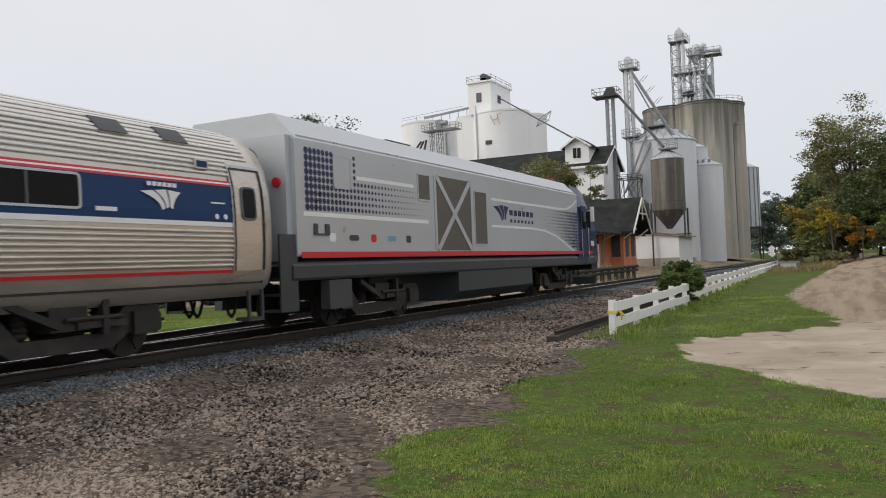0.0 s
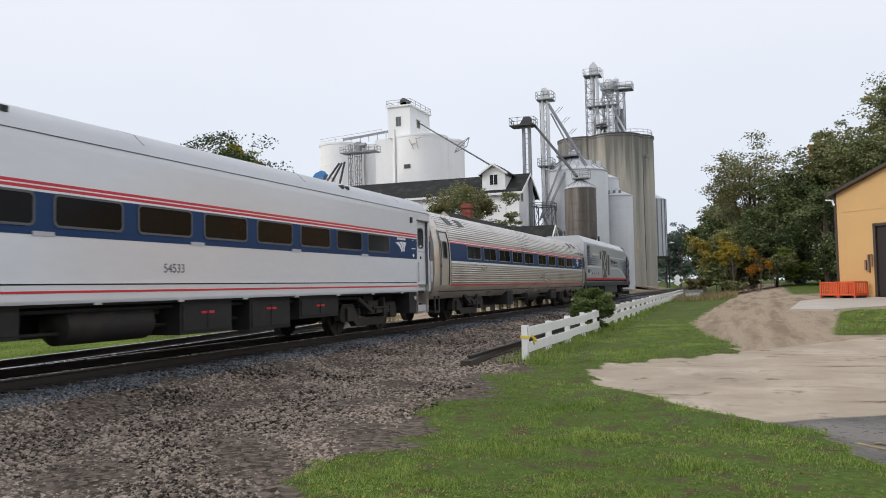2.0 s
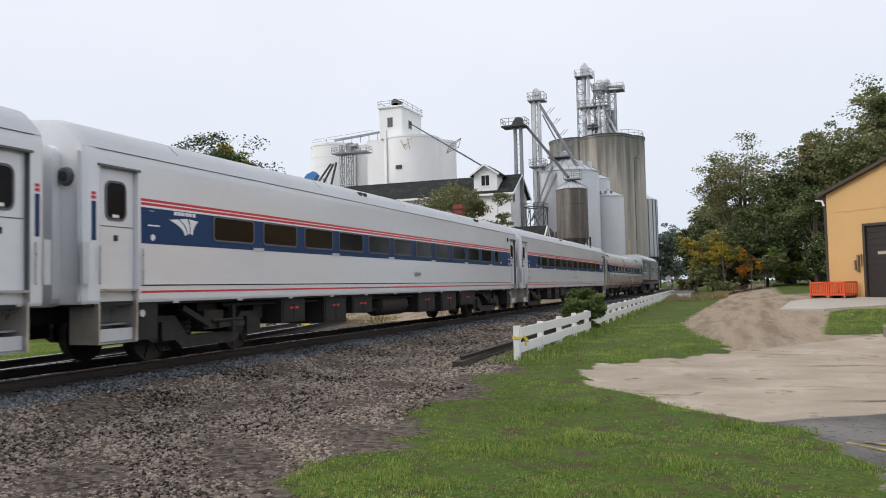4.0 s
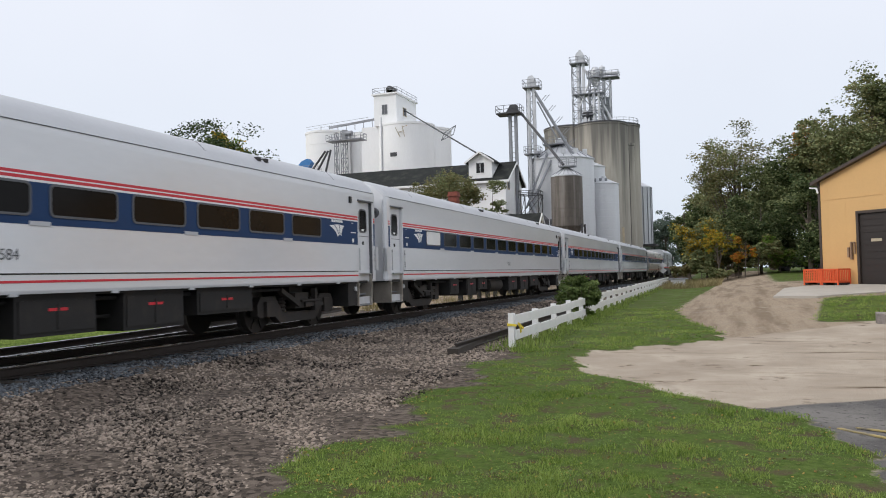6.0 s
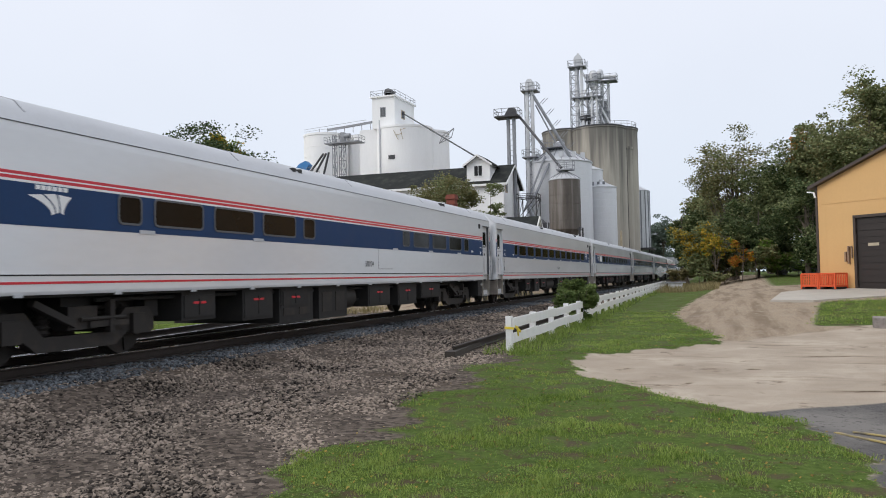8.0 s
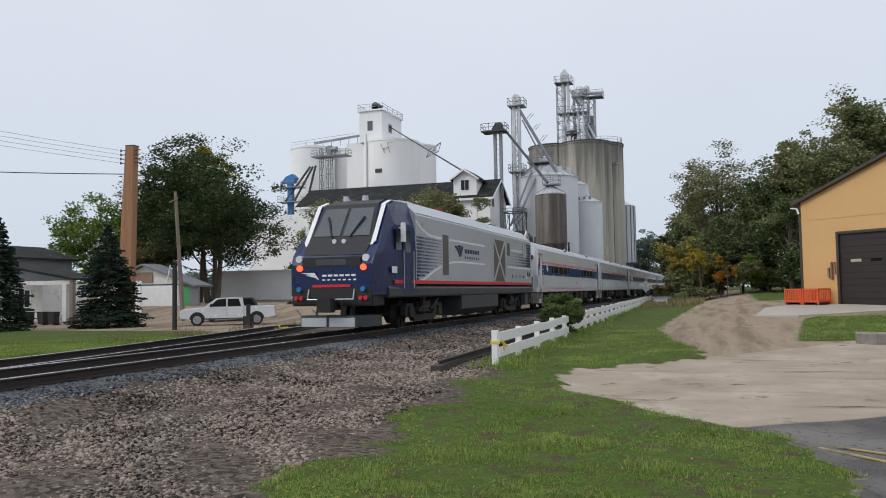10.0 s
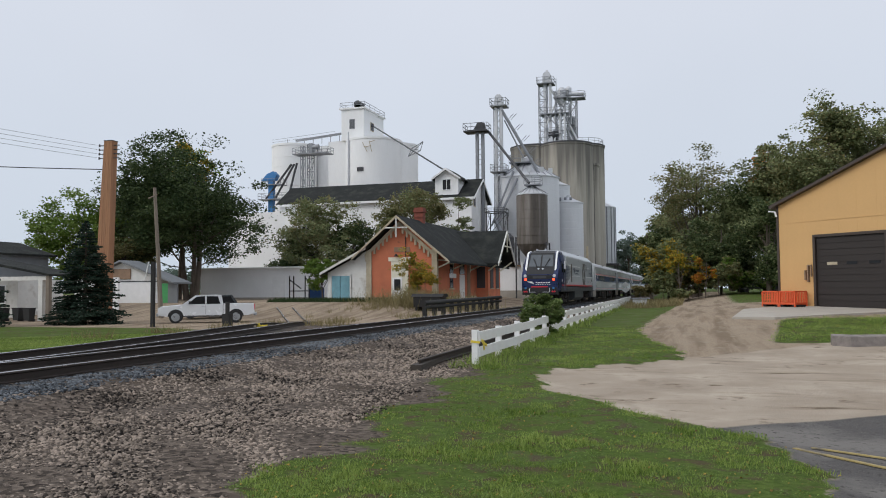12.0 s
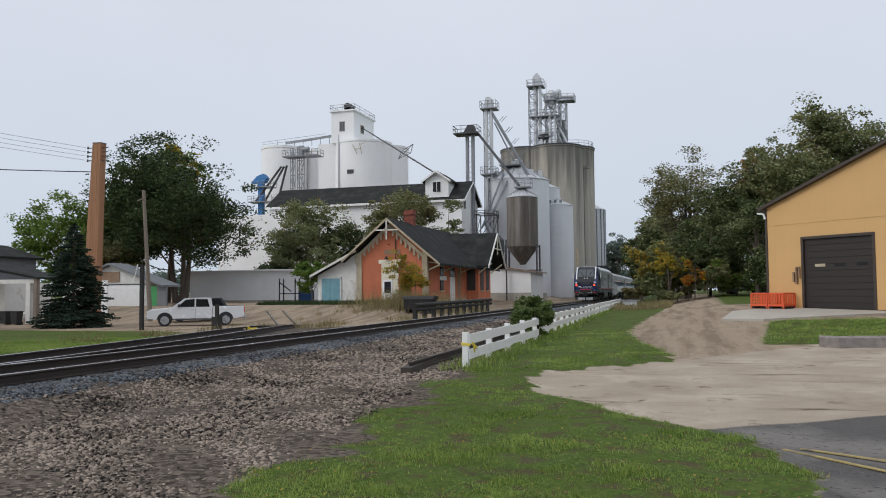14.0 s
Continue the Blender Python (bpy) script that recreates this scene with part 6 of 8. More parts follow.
made("conduit", "galv", elev, lambda bm: rod(bm, (-66.9, 146.6, 10), (-66.9, 146.6, 34.5), 0.16, 0.16, 8))
made("roof_conveyor", "girder", elev, lambda bm: (bar(bm, (-80, 149, 33.9), (-69, 149, 34.8), 0.5, 0.4), [bar(bm, (-82 + 2 * k, 149, 33.0), (-82 + 2 * k, 149, 34.4), 0.10) for k in range(7)], bar(bm, (-84.5, 147, 34.0), (-70, 147, 34.9), 0.06), bar(bm, (-84.5, 147, 33.5), (-70, 147, 34.3), 0.05)), "galvanised roof conveyor")
made("long_spout", "dark_steel", elev, lambda bm: rod(bm, (-63.8, 152.0, 36.6), (-36.2, 114.5, 20.2), 0.13, 0.13, 8), "long inclined spout")
made("spout_brace", "girder", elev, lambda bm: [bar(bm, p, q, 0.10) for p, q in (((-47.7, 131, 27.3), (-45.6, 131, 28.4)), ((-45.6, 131, 28.4), (-46.1, 131, 26.8)), ((-46.1, 131, 26.8), (-48.4, 131, 25.9)), ((-48.4, 131, 25.9), (-47.7, 131, 27.3)), ((-47.7, 131, 27.3), (-46.1, 131, 26.8)), ((-45.6, 131, 28.4), (-48.4, 131, 25.9)))])

# loading tower before the white elevator, and the blue machine
loader = thing("loading_tower", pose(0, 0, 0), "galvanised lattice loading tower with inclined spouts", "tower")
made("mast", "girder", loader, lambda bm: lattice(bm, -70.2, 139, 1, 30.2, 1.0, 1.0, 0.11, 2.6))
made("side_mast", "girder", loader, lambda bm: lattice(bm, -71.9, 139, 1, 30.0, 0.6, 0.8, 0.09, 2.6))
platform(loader, -73.5, -66.0, 137.6, 140.4, 28.4)
platform(loader, -81, -70.5, 137.6, 140.4, 19.8)
for a, b in (((-74.4, 139, 26.6), (-80.0, 139, 20.0)), ((-73.8, 139, 26.6), (-78.2, 139, 19.6)), ((-73.2, 139, 26.8), (-75.2, 139, 19.6))):
    made("spout", "dark_steel", loader, lambda bm: rod(bm, a, b, 0.22, 0.22, 8), "dark inclined spout")
made("motor", "girder", loader, lambda bm: (rod(bm, (-69.4, 138.4, 29.6), (-68.2, 138.4, 29.6), 0.5, 0.5, 12), bx(bm, -70.4, -69.6, 138.4, 139.6, 28.4, 30.4)))
bluem = thing("blue_leg_head", pose(0, 0, 0), "bright blue grain leg head on its column", "machine")
made("column", "blue_steel", bluem, lambda bm: bx(bm, -79.5, -78.5, 138.9, 139.9, 1, 23.6))
made("hood", "blue_steel", bluem, lambda bm: loft(bm, [[(x, y, z) for x, z in ((-81.0, 23.6), (-78.2, 23.6), (-77.6, 24.6), (-78.4, 25.4), (-79.8, 24.9))] for y in (138.8, 140.2)]))
platform(bluem, -80.6, -76.4, 138.2, 140.8, 22.8)

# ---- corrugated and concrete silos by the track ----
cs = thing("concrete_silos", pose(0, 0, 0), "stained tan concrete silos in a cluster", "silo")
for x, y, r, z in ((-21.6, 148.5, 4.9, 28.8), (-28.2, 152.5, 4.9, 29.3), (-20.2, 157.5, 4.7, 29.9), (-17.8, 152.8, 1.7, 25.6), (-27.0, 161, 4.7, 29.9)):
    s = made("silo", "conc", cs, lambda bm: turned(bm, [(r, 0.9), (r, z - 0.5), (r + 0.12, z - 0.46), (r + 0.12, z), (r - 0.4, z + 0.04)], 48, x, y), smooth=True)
    if r > 4:
        made("roof_rim", "dark_steel", s, lambda bm: turned(bm, [(r + 0.14, z - 0.22), (r + 0.16, z - 0.10), (r + 0.16, z + 0.02), (r + 0.02, z + 0.06)], 48, x, y))
made("ladder", "dark_steel", cs, lambda bm: (bar(bm, (-17.3, 151.0, 4), (-17.3, 151.0, 25.5), 0.07), bar(bm, (-16.9, 151.2, 4), (-16.9, 151.2, 25.5), 0.07), [bar(bm, (-17.3, 151.0, 4 + 0.6 * k), (-16.9, 151.2, 4 + 0.6 * k), 0.05) for k in range(36)]))
made("roof_railing", "girder", cs, lambda bm: [bar(bm, (-20.2 + 4.5 * math.cos(a), 157.5 + 4.5 * math.sin(a), 29.9), (-20.2 + 4.5 * math.cos(a), 157.5 + 4.5 * math.sin(a), 31.0), 0.06) for a in np.linspace(-2.2, 0.9, 12)] + [bar(bm, (-20.2 + 4.5 * math.cos(a), 157.5 + 4.5 * math.sin(a), z), (-20.2 + 4.5 * math.cos(a + 0.28), 157.5 + 4.5 * math.sin(a + 0.28), z), 0.06) for a in np.linspace(-2.2, 0.62, 11) for z in (30.5, 31.0)])
made("roof_duct", "galv", cs, lambda bm: bx(bm, -21.9, -20.1, 151.5, 153.0, 29.0, 34.7), "pale sheet duct")
made("wall_patch", "buff", cs, lambda bm: bx(bm, -18.5, -17.5, 145.35, 145.75, 6.2, 9.4))

leg = thing("elevator_legs", pose(0, 0, 0), "galvanised bucket elevator towers on the concrete silos", "tower")
made("tall_mast", "girder", leg, lambda bm: lattice(bm, -26.2, 150, 29.2, 41.0, 1.5, 1.5, 0.12, 1.5))
made("leg_casing", "galv", leg, lambda bm: (bx(bm, -26.0, -25.4, 149.3, 149.9, 29.2, 42.0), bx(bm, -25.0, -24.5, 149.3, 149.9, 29.2, 42.0)), "twin sheet casings")
platform(leg, -27.2, -24.0, 148.6, 151.4, 41.2)
made("leg_head", "galv", leg, lambda bm: (rod(bm, (-25.3, 148.9, 42.6), (-25.3, 150.4, 42.6), 0.75, 0.75, 16), bx(bm, -26.1, -24.5, 149, 150.3, 41.2, 42.6), bx(bm, -25.5, -25.1, 149.3, 149.9, 43.2, 43.7)))
made("second_mast", "girder", leg, lambda bm: (lattice(bm, -22.4, 150, 29.2, 39.4, 2.6, 2.2, 0.13, 1.3), lattice(bm, -20.4, 150.5, 30, 37.5, 1.2, 1.2, 0.10, 1.5)))
platform(leg, -26.6, -21.0, 148.6, 151.6, 35.2)
platform(leg, -24.0, -21.3, 148.6, 151.6, 38.2)
platform(leg, -21.6, -18.2, 148.8, 151.4, 38.0)
platform(leg, -25.2, -22.6, 148.4, 150.4, 31.2)
made("hopper", "dark_steel", leg, lambda bm: turned(bm, [(0.3, 29.8), (1.1, 30.8), (1.1, 31.6)], 4, -24.0, 149.2))
made("cyclone", "galv", leg, lambda bm: (turned(bm, [(0.35, 36.6), (0.95, 37.8), (0.95, 39.4), (0.5, 40.2)], 16, -22.6, 150), turned(bm, [(0.6, 38.6), (0.6, 40.0), (0.2, 40.4)], 12, -21.3, 150)), smooth=True)
made("screw_housing", "galv", leg, lambda bm: rod(bm, (-21.4, 150, 38.9), (-18.4, 150, 38.7), 0.4, 0.4, 12))
for a, b, r in (((-24.8, 149.4, 40.2), (-21.8, 149.4, 36.0), 0.25), ((-24.0, 149.2, 34.6), (-22.4, 149.4, 29.4), 0.22), ((-22.2, 149.4, 35), (-19.6, 149.6, 29.6), 0.22), ((-22.0, 149.4, 33), (-20.4, 149.4, 29.2), 0.18), ((-24.4, 148.8, 30.6), (-25.4, 146.0, 18.5), 0.3), ((-23.8, 148.8, 30.6), (-25.0, 146.0, 18.5), 0.2), ((-20.9, 150, 38), (-20.9, 150, 33), 0.2), ((-19.9, 150, 38), (-19.9, 150, 32.4), 0.2), ((-23.5, 149.2, 37.6), (-25.4, 149.2, 33.0), 0.16), ((-22.8, 149, 36), (-22.8, 149, 29.3), 0.3), ((-21.9, 149, 37), (-21.9, 149, 29.3), 0.24), ((-25.6, 149, 35), (-22, 149, 31.5), 0.12)):
    made("spout", "galv", leg, lambda bm: rod(bm, a, b, r, r, 8))
made("brace", "girder", leg, lambda bm: [bar(bm, a, b, 0.12) for a, b in (((-25.4, 148.9, 35), (-21.2, 148.9, 30)), ((-21.2, 148.9, 35), (-25.4, 148.9, 30)), ((-23.6, 148.7, 38), (-21.2, 148.7, 33)), ((-23.6, 148.7, 33), (-21.2, 148.7, 38)), ((-19.4, 148.9, 37), (-21.4, 148.9, 34)))])
made("aerial", "girder", leg, lambda bm: bar(bm, (-23.6, 150, 38), (-23.6, 150, 42.3), 0.06))

white_silo = thing("white_silo", pose(0, 0, 0), "large white corrugated silo with a conical roof", "silo")
made("drum", "white_bin", white_silo, lambda bm: ribbed_drum(bm, -24.8, 126, 5.15, 0.7, 19.4, 1.1, 48), smooth=True)
roofc = made("roof", "galv", white_silo, lambda bm: turned(bm, [(5.3, 19.35), (5.3, 19.5), (0.9, 22.2), (0.9, 22.9), (0.2, 23.2)], 40, -24.8, 126), "grey conical roof")
made("roof_rib", "girder", roofc, lambda bm: [bar(bm, (-24.8 + 5.25 * math.cos(a), 126 + 5.25 * math.sin(a), 19.56), (-24.8 + 0.9 * math.cos(a), 126 + 0.9 * math.sin(a), 22.25), 0.09) for a in np.linspace(0, math.tau, 25)[:-1]])
platform(white_silo, -27.2, -23.8, 123.4, 125.8, 22.0)
for k in range(5):
    made("roof_vent", "galv", white_silo, lambda bm: bx(bm, -24.8 + 4.2 * math.cos(-2.3 + 0.5 * k) - 0.3, -24.8 + 4.2 * math.cos(-2.3 + 0.5 * k) + 0.3, 126 + 4.2 * math.sin(-2.3 + 0.5 * k) - 0.3, 126 + 4.2 * math.sin(-2.3 + 0.5 * k) + 0.3, 20.0, 20.9))
for x, y, r, z in ((-21.3, 132.5, 2.45, 18.9), (-18.95, 131.5, 2.4, 15.8)):
    b = thing("slim_silo", pose(0, 0, 0), "slim white sheet metal silo beside the track", "silo", "slim silos by the track")
    made("drum", "white_bin", b, lambda bm: ribbed_drum(bm, x, y, r, 0.6, z, 1.1, 36), smooth=True)
    made("roof", "galv", b, lambda bm: turned(bm, [(r + 0.1, z - 0.05), (r + 0.1, z + 0.08), (0.5, z + 1.0), (0.4, z + 1.4)], 32, x, y))
    made("roof_vents", "girder", b, lambda bm: [bx(bm, x - 1.4 + 0.9 * k, x - 1.0 + 0.9 * k, y - 1.6, y - 1.2, z + 0.3, z + 0.95) for k in range(3)])

hop = thing("hopper_bin", pose(0, 0, 0), "tarnished steel hopper bin on tall legs", "hopper bin")
made("drum", "rust_bin", hop, lambda bm: ribbed_drum(bm, -21.0, 110, 2.2, 7.9, 14.9, 1.2, 36), "brown stained sheet drum", smooth=True)
made("cone", "rust_bin", hop, lambda bm: turned(bm, [(0.35, 5.4), (2.2, 7.85), (2.25, 7.95)], 36, -21.0, 110), smooth=True)
hr = made("roof", "galv", hop, lambda bm: turned(bm, [(2.3, 14.85), (2.3, 14.98), (0.45, 16.1), (0.45, 16.5), (0.2, 16.6)], 36, -21.0, 110), "grey ribbed conical roof")
made("roof_rib", "girder", hr, lambda bm: [bar(bm, (-21.0 + 2.3 * math.cos(a), 110 + 2.3 * math.sin(a), 15.02), (-21.0 + 0.45 * math.cos(a), 110 + 0.45 * math.sin(a), 16.15), 0.05) for a in np.linspace(0, math.tau, 21)[:-1]])
for dx, dy in ((-2.2, -1.2), (2.2, -1.2), (-2.2, 1.2), (2.2, 1.2)):
    made("leg", "dark_steel", hop, lambda bm: (bar(bm, (-21 + dx, 110 + dy, 0.3), (-21 + dx, 110 + dy, 8.2), 0.22),))
made("leg_brace", "dark_steel", hop, lambda bm: [bar(bm, (-23.2, 108.8, z), (-18.8, 108.8, z2), 0.14) for z, z2 in ((4.6, 4.6), (7.9, 7.9), (0.6, 4.6), (4.6, 0.8))] + [bar(bm, (-18.8, 108.8, 4.6), (-18.0, 108.8, 4.6), 0.14), bar(bm, (-18.8, 108.8, 2.4), (-18.1, 108.8, 4.4), 0.12)])
boxed("footing", "slab", hop, -18.9, -17.6, 108.2, 109.4, 0.2, 1.4)
platform(hop, -21.9, -19.6, 108.9, 110.6, 16.4)

legb = thing("bucket_elevator", pose(0, 0, 0), "galvanised twin-casing bucket elevator beside the white silo", "tower")
made("mast", "girder", legb, lambda bm: lattice(bm, -28.9, 123, 1, 30.6, 1.0, 1.2, 0.10, 1.8))
made("casing", "galv", legb, lambda bm: (bx(bm, -29.2, -28.75, 122, 122.5, 1, 32), bx(bm, -28.3, -27.9, 122, 122.5, 1, 32)), "twin sheet casings")
platform(legb, -29.8, -27.2, 121.4, 123.8, 31.0)
platform(legb, -29.8, -27.4, 121.4, 123.8, 20.4)
made("head", "galv", legb, lambda bm: (rod(bm, (-28.5, 121.8, 32.2), (-28.5, 122.8, 32.2), 0.6, 0.6, 14), bx(bm, -29.1, -27.8, 121.9, 122.7, 31.0, 32.2)))
for a, b, r in (((-28.0, 122.2, 30.2), (-22.2, 122.4, 19.8), 0.24), ((-27.6, 122.2, 28.6), (-24.6, 122.4, 22.4), 0.12), ((-26.0, 121, 20.2), (-28.8, 118, 11.5), 0.16), ((-25.4, 121, 19.0), (-27.8, 118, 12.2), 0.2), ((-28.2, 118, 12.4), (-26.0, 117, 7.5), 0.3)):
    made("spout", "girder", legb, lambda bm: rod(bm, a, b, r, r, 8))
made("spout_frames", "girder", legb, lambda bm: [bar(bm, (-28.0 + 5.8 * f + dx, 122.2, 30.2 - 10.4 * f), (-28.0 + 5.8 * f + dx + 0.9, 122.2, 30.2 - 10.4 * f + 0.9), 0.07) for f in (0.15, 0.32, 0.5, 0.68, 0.85) for dx in (0.1, 0.6)])
plat = thing("platform_leg", pose(0, 0, 0), "dark steel head platform on twin columns", "tower")
made("column", "girder", plat, lambda bm: (bx(bm, -31.2, -30.75, 117.6, 118.1, 8, 26.0),))
made("column", "girder", plat, lambda bm: (bx(bm, -30.3, -29.85, 117.6, 118.1, 8, 26.0),))
made("ladder", "girder", plat, lambda bm: [bar(bm, (-30.75, 117.5, 18.5 + 0.8 * k), (-30.3, 117.5, 18.5 + 0.8 * k), 0.05) for k in range(10)])
platform(plat, -32.9, -29.1, 116.6, 119.2, 26.2, "dark_steel")
made("machine", "dark_steel", plat, lambda bm: (loft(bm, [[(x, y, z) for x, z in ((-31.6, 26.2), (-29.6, 26.2), (-29.8, 27.4), (-30.8, 27.5))] for y in (117.4, 118.4)]),))
made("spout", "dark_steel", plat, lambda bm: rod(bm, (-29.3, 118, 26.2), (-21.6, 111.2, 16.8), 0.20, 0.20, 8), "long dark inclined spout")
made("duct", "dark_steel", plat, lambda bm: (rod(bm, (-29.6, 111.0, 9.8), (-23.6, 106, 8.6), 0.42, 0.42, 10), turned(bm, [(0.2, 3.0), (0.95, 7.0), (0.95, 8.6), (0.4, 9.2)], 14, -23.3, 104)), "dark dust duct and cyclone")
made("work_frame", "dark_steel", plat, lambda bm: (lattice(bm, -26.8, 113, 1, 13.0, 2.6, 2.6, 0.14, 3.0), railing(bm, -28.4, -25.4, 111.6, 114.4, 12.4, 1.1, 0.07)))

bin_far = thing("galvanised_bin", pose(0, 0, 0), "blue-grey galvanised bin on a raised deck", "silo")
made("drum", "galv", bin_far, lambda bm: ribbed_drum(bm, -17.4, 167, 3.0, 6.8, 18.6, 1.1, 36), smooth=True)
made("roof", "galv", bin_far, lambda bm: turned(bm, [(3.1, 18.5), (0.4, 20.0), (0.3, 20.4)], 32, -17.4, 167))
for a in np.linspace(0, math.tau, 19)[:-1]:
    made("stiffener", "girder", bin_far, lambda bm: bar(bm, (-17.4 + 3.06 * math.cos(a), 167 + 3.06 * math.sin(a), 6.8), (-17.4 + 3.06 * math.cos(a), 167 + 3.06 * math.sin(a), 18.5), 0.14))
made("deck", "dark_steel", bin_far, lambda bm: (bx(bm, -20.5, -13.6, 163.6, 170.2, 6.4, 6.8), [bar(bm, (x, y, 0.4), (x, y, 6.4), 0.25) for x in (-20, -14.4) for y in (164.2, 169.6)]))

hut = thing("white_shed", pose(0, 0, 0), "white sheet shed with a brown roof beside the silos", "shed")
hw_ = made("wall", "white_wall", hut, lambda bm: loft(bm, [[(-22.6, y, 0.4), (-17.2, y, 0.4), (-17.2, y, 4.0), (-22.6, y, 4.8)] for y in (95, 104)]))
made("roof", "plywood", hut, lambda bm: loft(bm, [[(-22.8, y, 4.86), (-16.7, y, 3.98), (-16.7, y, 4.12), (-22.8, y, 5.02)] for y in (94.6, 104.4)]), "brown sheet roof")
boxed("plinth", "slab", hw_, -22.65, -17.15, 94.94, 94.99, 0.4, 1.5)
made("column", "dark_steel", hut, lambda bm: bar(bm, (-20.1, 94.6, 0.3), (-20.1, 94.6, 8.0), 0.16))

# ---- far side of the track: garage, sheds, house ----
garage = thing("white_garage", pose(0, 0, 0), "white board garage with a boarded loft window", "garage")
gw = made("wall", "clapboard", garage, lambda bm: loft(bm, [[(-54.0, y, 0.2), (-46.8, y, 0.2), (-46.8, y, 2.9), (-50.8, y, 4.4), (-54.0, y, 3.2)] for y in (62, 64)]))
for s, xe, ze in ((-1, -54.6, 3.0), (1, -44.9, 2.35)):
    made("roof_slope", "grey_house", garage, lambda bm: loft(bm, [[(xe, y, ze), (-50.8, y, 4.45), (-50.8, y, 4.62), (xe, y, ze + 0.15)] for y in (61.5, 64.3)]))
gd = boxed("garage_door", "white", gw, -53.6, -47.0, 61.93, 61.99, 0.25, 2.55)
for k in range(5):
    boxed("door_panel", "white", gd, -53.55, -47.05, 61.91, 61.928, 0.28 + 0.45 * k, 0.70 + 0.45 * k)
boxed("lintel", "dark_steel", gw, -53.7, -46.8, 61.88, 61.99, 2.56, 2.66)
boxed("loft_board", "plywood", gw, -51.9, -49.9, 61.9, 61.99, 2.85, 3.8)
boxed("side_panel", "green_bin", garage, -46.6, -45.9, 62.1, 62.3, 0.3, 2.4)
boxed("side_boards", "grey_house", garage, -45.9, -44.9, 62.1, 62.3, 0.3, 2.5)
drum = thing("barrel", pose(-49.6, 58.6, float(ground_z(-49.6, 58.6)) + 0.45), "black barrel lying before the garage", "barrel")
made("shell", "black", drum, lambda bm: (rod(bm, (-0.6, 0, 0), (0.6, 0, 0), 0.42, 0.42, 18), rod(bm, (-0.25, 0, 0), (-0.2, 0, 0), 0.44, 0.44, 18), rod(bm, (0.2, 0, 0), (0.25, 0, 0), 0.44, 0.44, 18), bx(bm, -0.5, 0.5, -0.3, 0.3, -0.46, -0.3)))

shed = thing("long_white_shed", pose(0, 0, 0), "long low white shed behind the trees", "shed")
sw = made("wall", "white_wall", shed, lambda bm: bx(bm, -56, -33.5, 82, 90, 0.3, 4.3))
made("roof", "white_wall", shed, lambda bm: loft(bm, [[(x, 81.6, 4.25), (x, 90.4, 4.6), (x, 90.4, 4.75), (x, 81.6, 4.4)] for x in (-56.4, -33.1)]))
boxed("shed_door", "white", sw, -46.3, -44.7, 81.93, 81.99, 0.9, 3.3)
boxed("base_strip", "slab", sw, -56, -33.5, 81.94, 81.985, 0.3, 0.9)
tall = made("tall_wall", "white_wall", shed, lambda bm: bx(bm, -70, -58, 110, 118, 0.3, 14.0), "white upper block")
rack = thing("step_rack", pose(-40.6, 78.5, float(ground_z(-40.6, 78.5))), "black steel steps and rails before the shed", "steps")
made("stair", "black_post", rack, lambda bm: ([bar(bm, (x, -0.4, 0), (x, -0.4, 2.6), 0.10) for x in (-1.4, -0.9, 0.5, 1.0)] + [bar(bm, (-1.4, -0.4, 2.2), (0.0, -0.4, 1.2), 0.10), bar(bm, (0.5, -0.4, 2.4), (1.6, -0.4, 1.4), 0.10), bx(bm, -1.4, 0.9, -0.5, 0.5, 0.9, 1.0)]))
boxed("skip", "blue", rack, 0.9, 2.4, -0.4, 0.4, 0.0, 1.3, label="dark blue bin")

house = thing("grey_house", pose(0, 0, 0), "grey house with an open white-posted porch", "house")
hwl = made("wall", "clapboard", house, lambda bm: bx(bm, -66, -53, 52, 57, -0.6, 2.7))
made("upper_wall", "grey_house", house, lambda bm: bx(bm, -67, -59.5, 55, 62, 2.7, 5.2))
made("upper_roof", "roof_dark", house, lambda bm: loft(bm, [[(-68, y, 5.1), (-58.8, y, 5.1), (-58.8, y, 5.25), (-63.6, y, 6.6), (-68, y, 5.25)] for y in (54.6, 62.4)]))
made("porch_roof", "roof_dark", house, lambda bm: loft(bm, [[(-58, y, 4.9), (-45.4, y, 2.85), (-45.4, y, 3.0), (-58, y, 5.2)] for y in (47.4, 51.0)]))
made("porch_beam", "clapboard", house, lambda bm: bx(bm, -57, -45.7, 47.6, 47.85, 2.55, 2.85))
boxed("porch_post", "clapboard", house, -46.6, -46.2, 47.6, 47.95, -0.6, 2.55)
boxed("porch_post", "old_pole", house, -45.8, -45.5, 47.5, 47.8, -0.6, 3.0)
boxed("porch_rail", "clapboard", house, -57, -46.6, 47.65, 47.75, 0.3, 0.42)
boxed("white_wall_behind", "white_wall", house, -51.8, -47.2, 57, 57.2, -0.5, 2.9)
simple_window(hwl, -55.5, -54.3, 0.8, 2.2, 52)
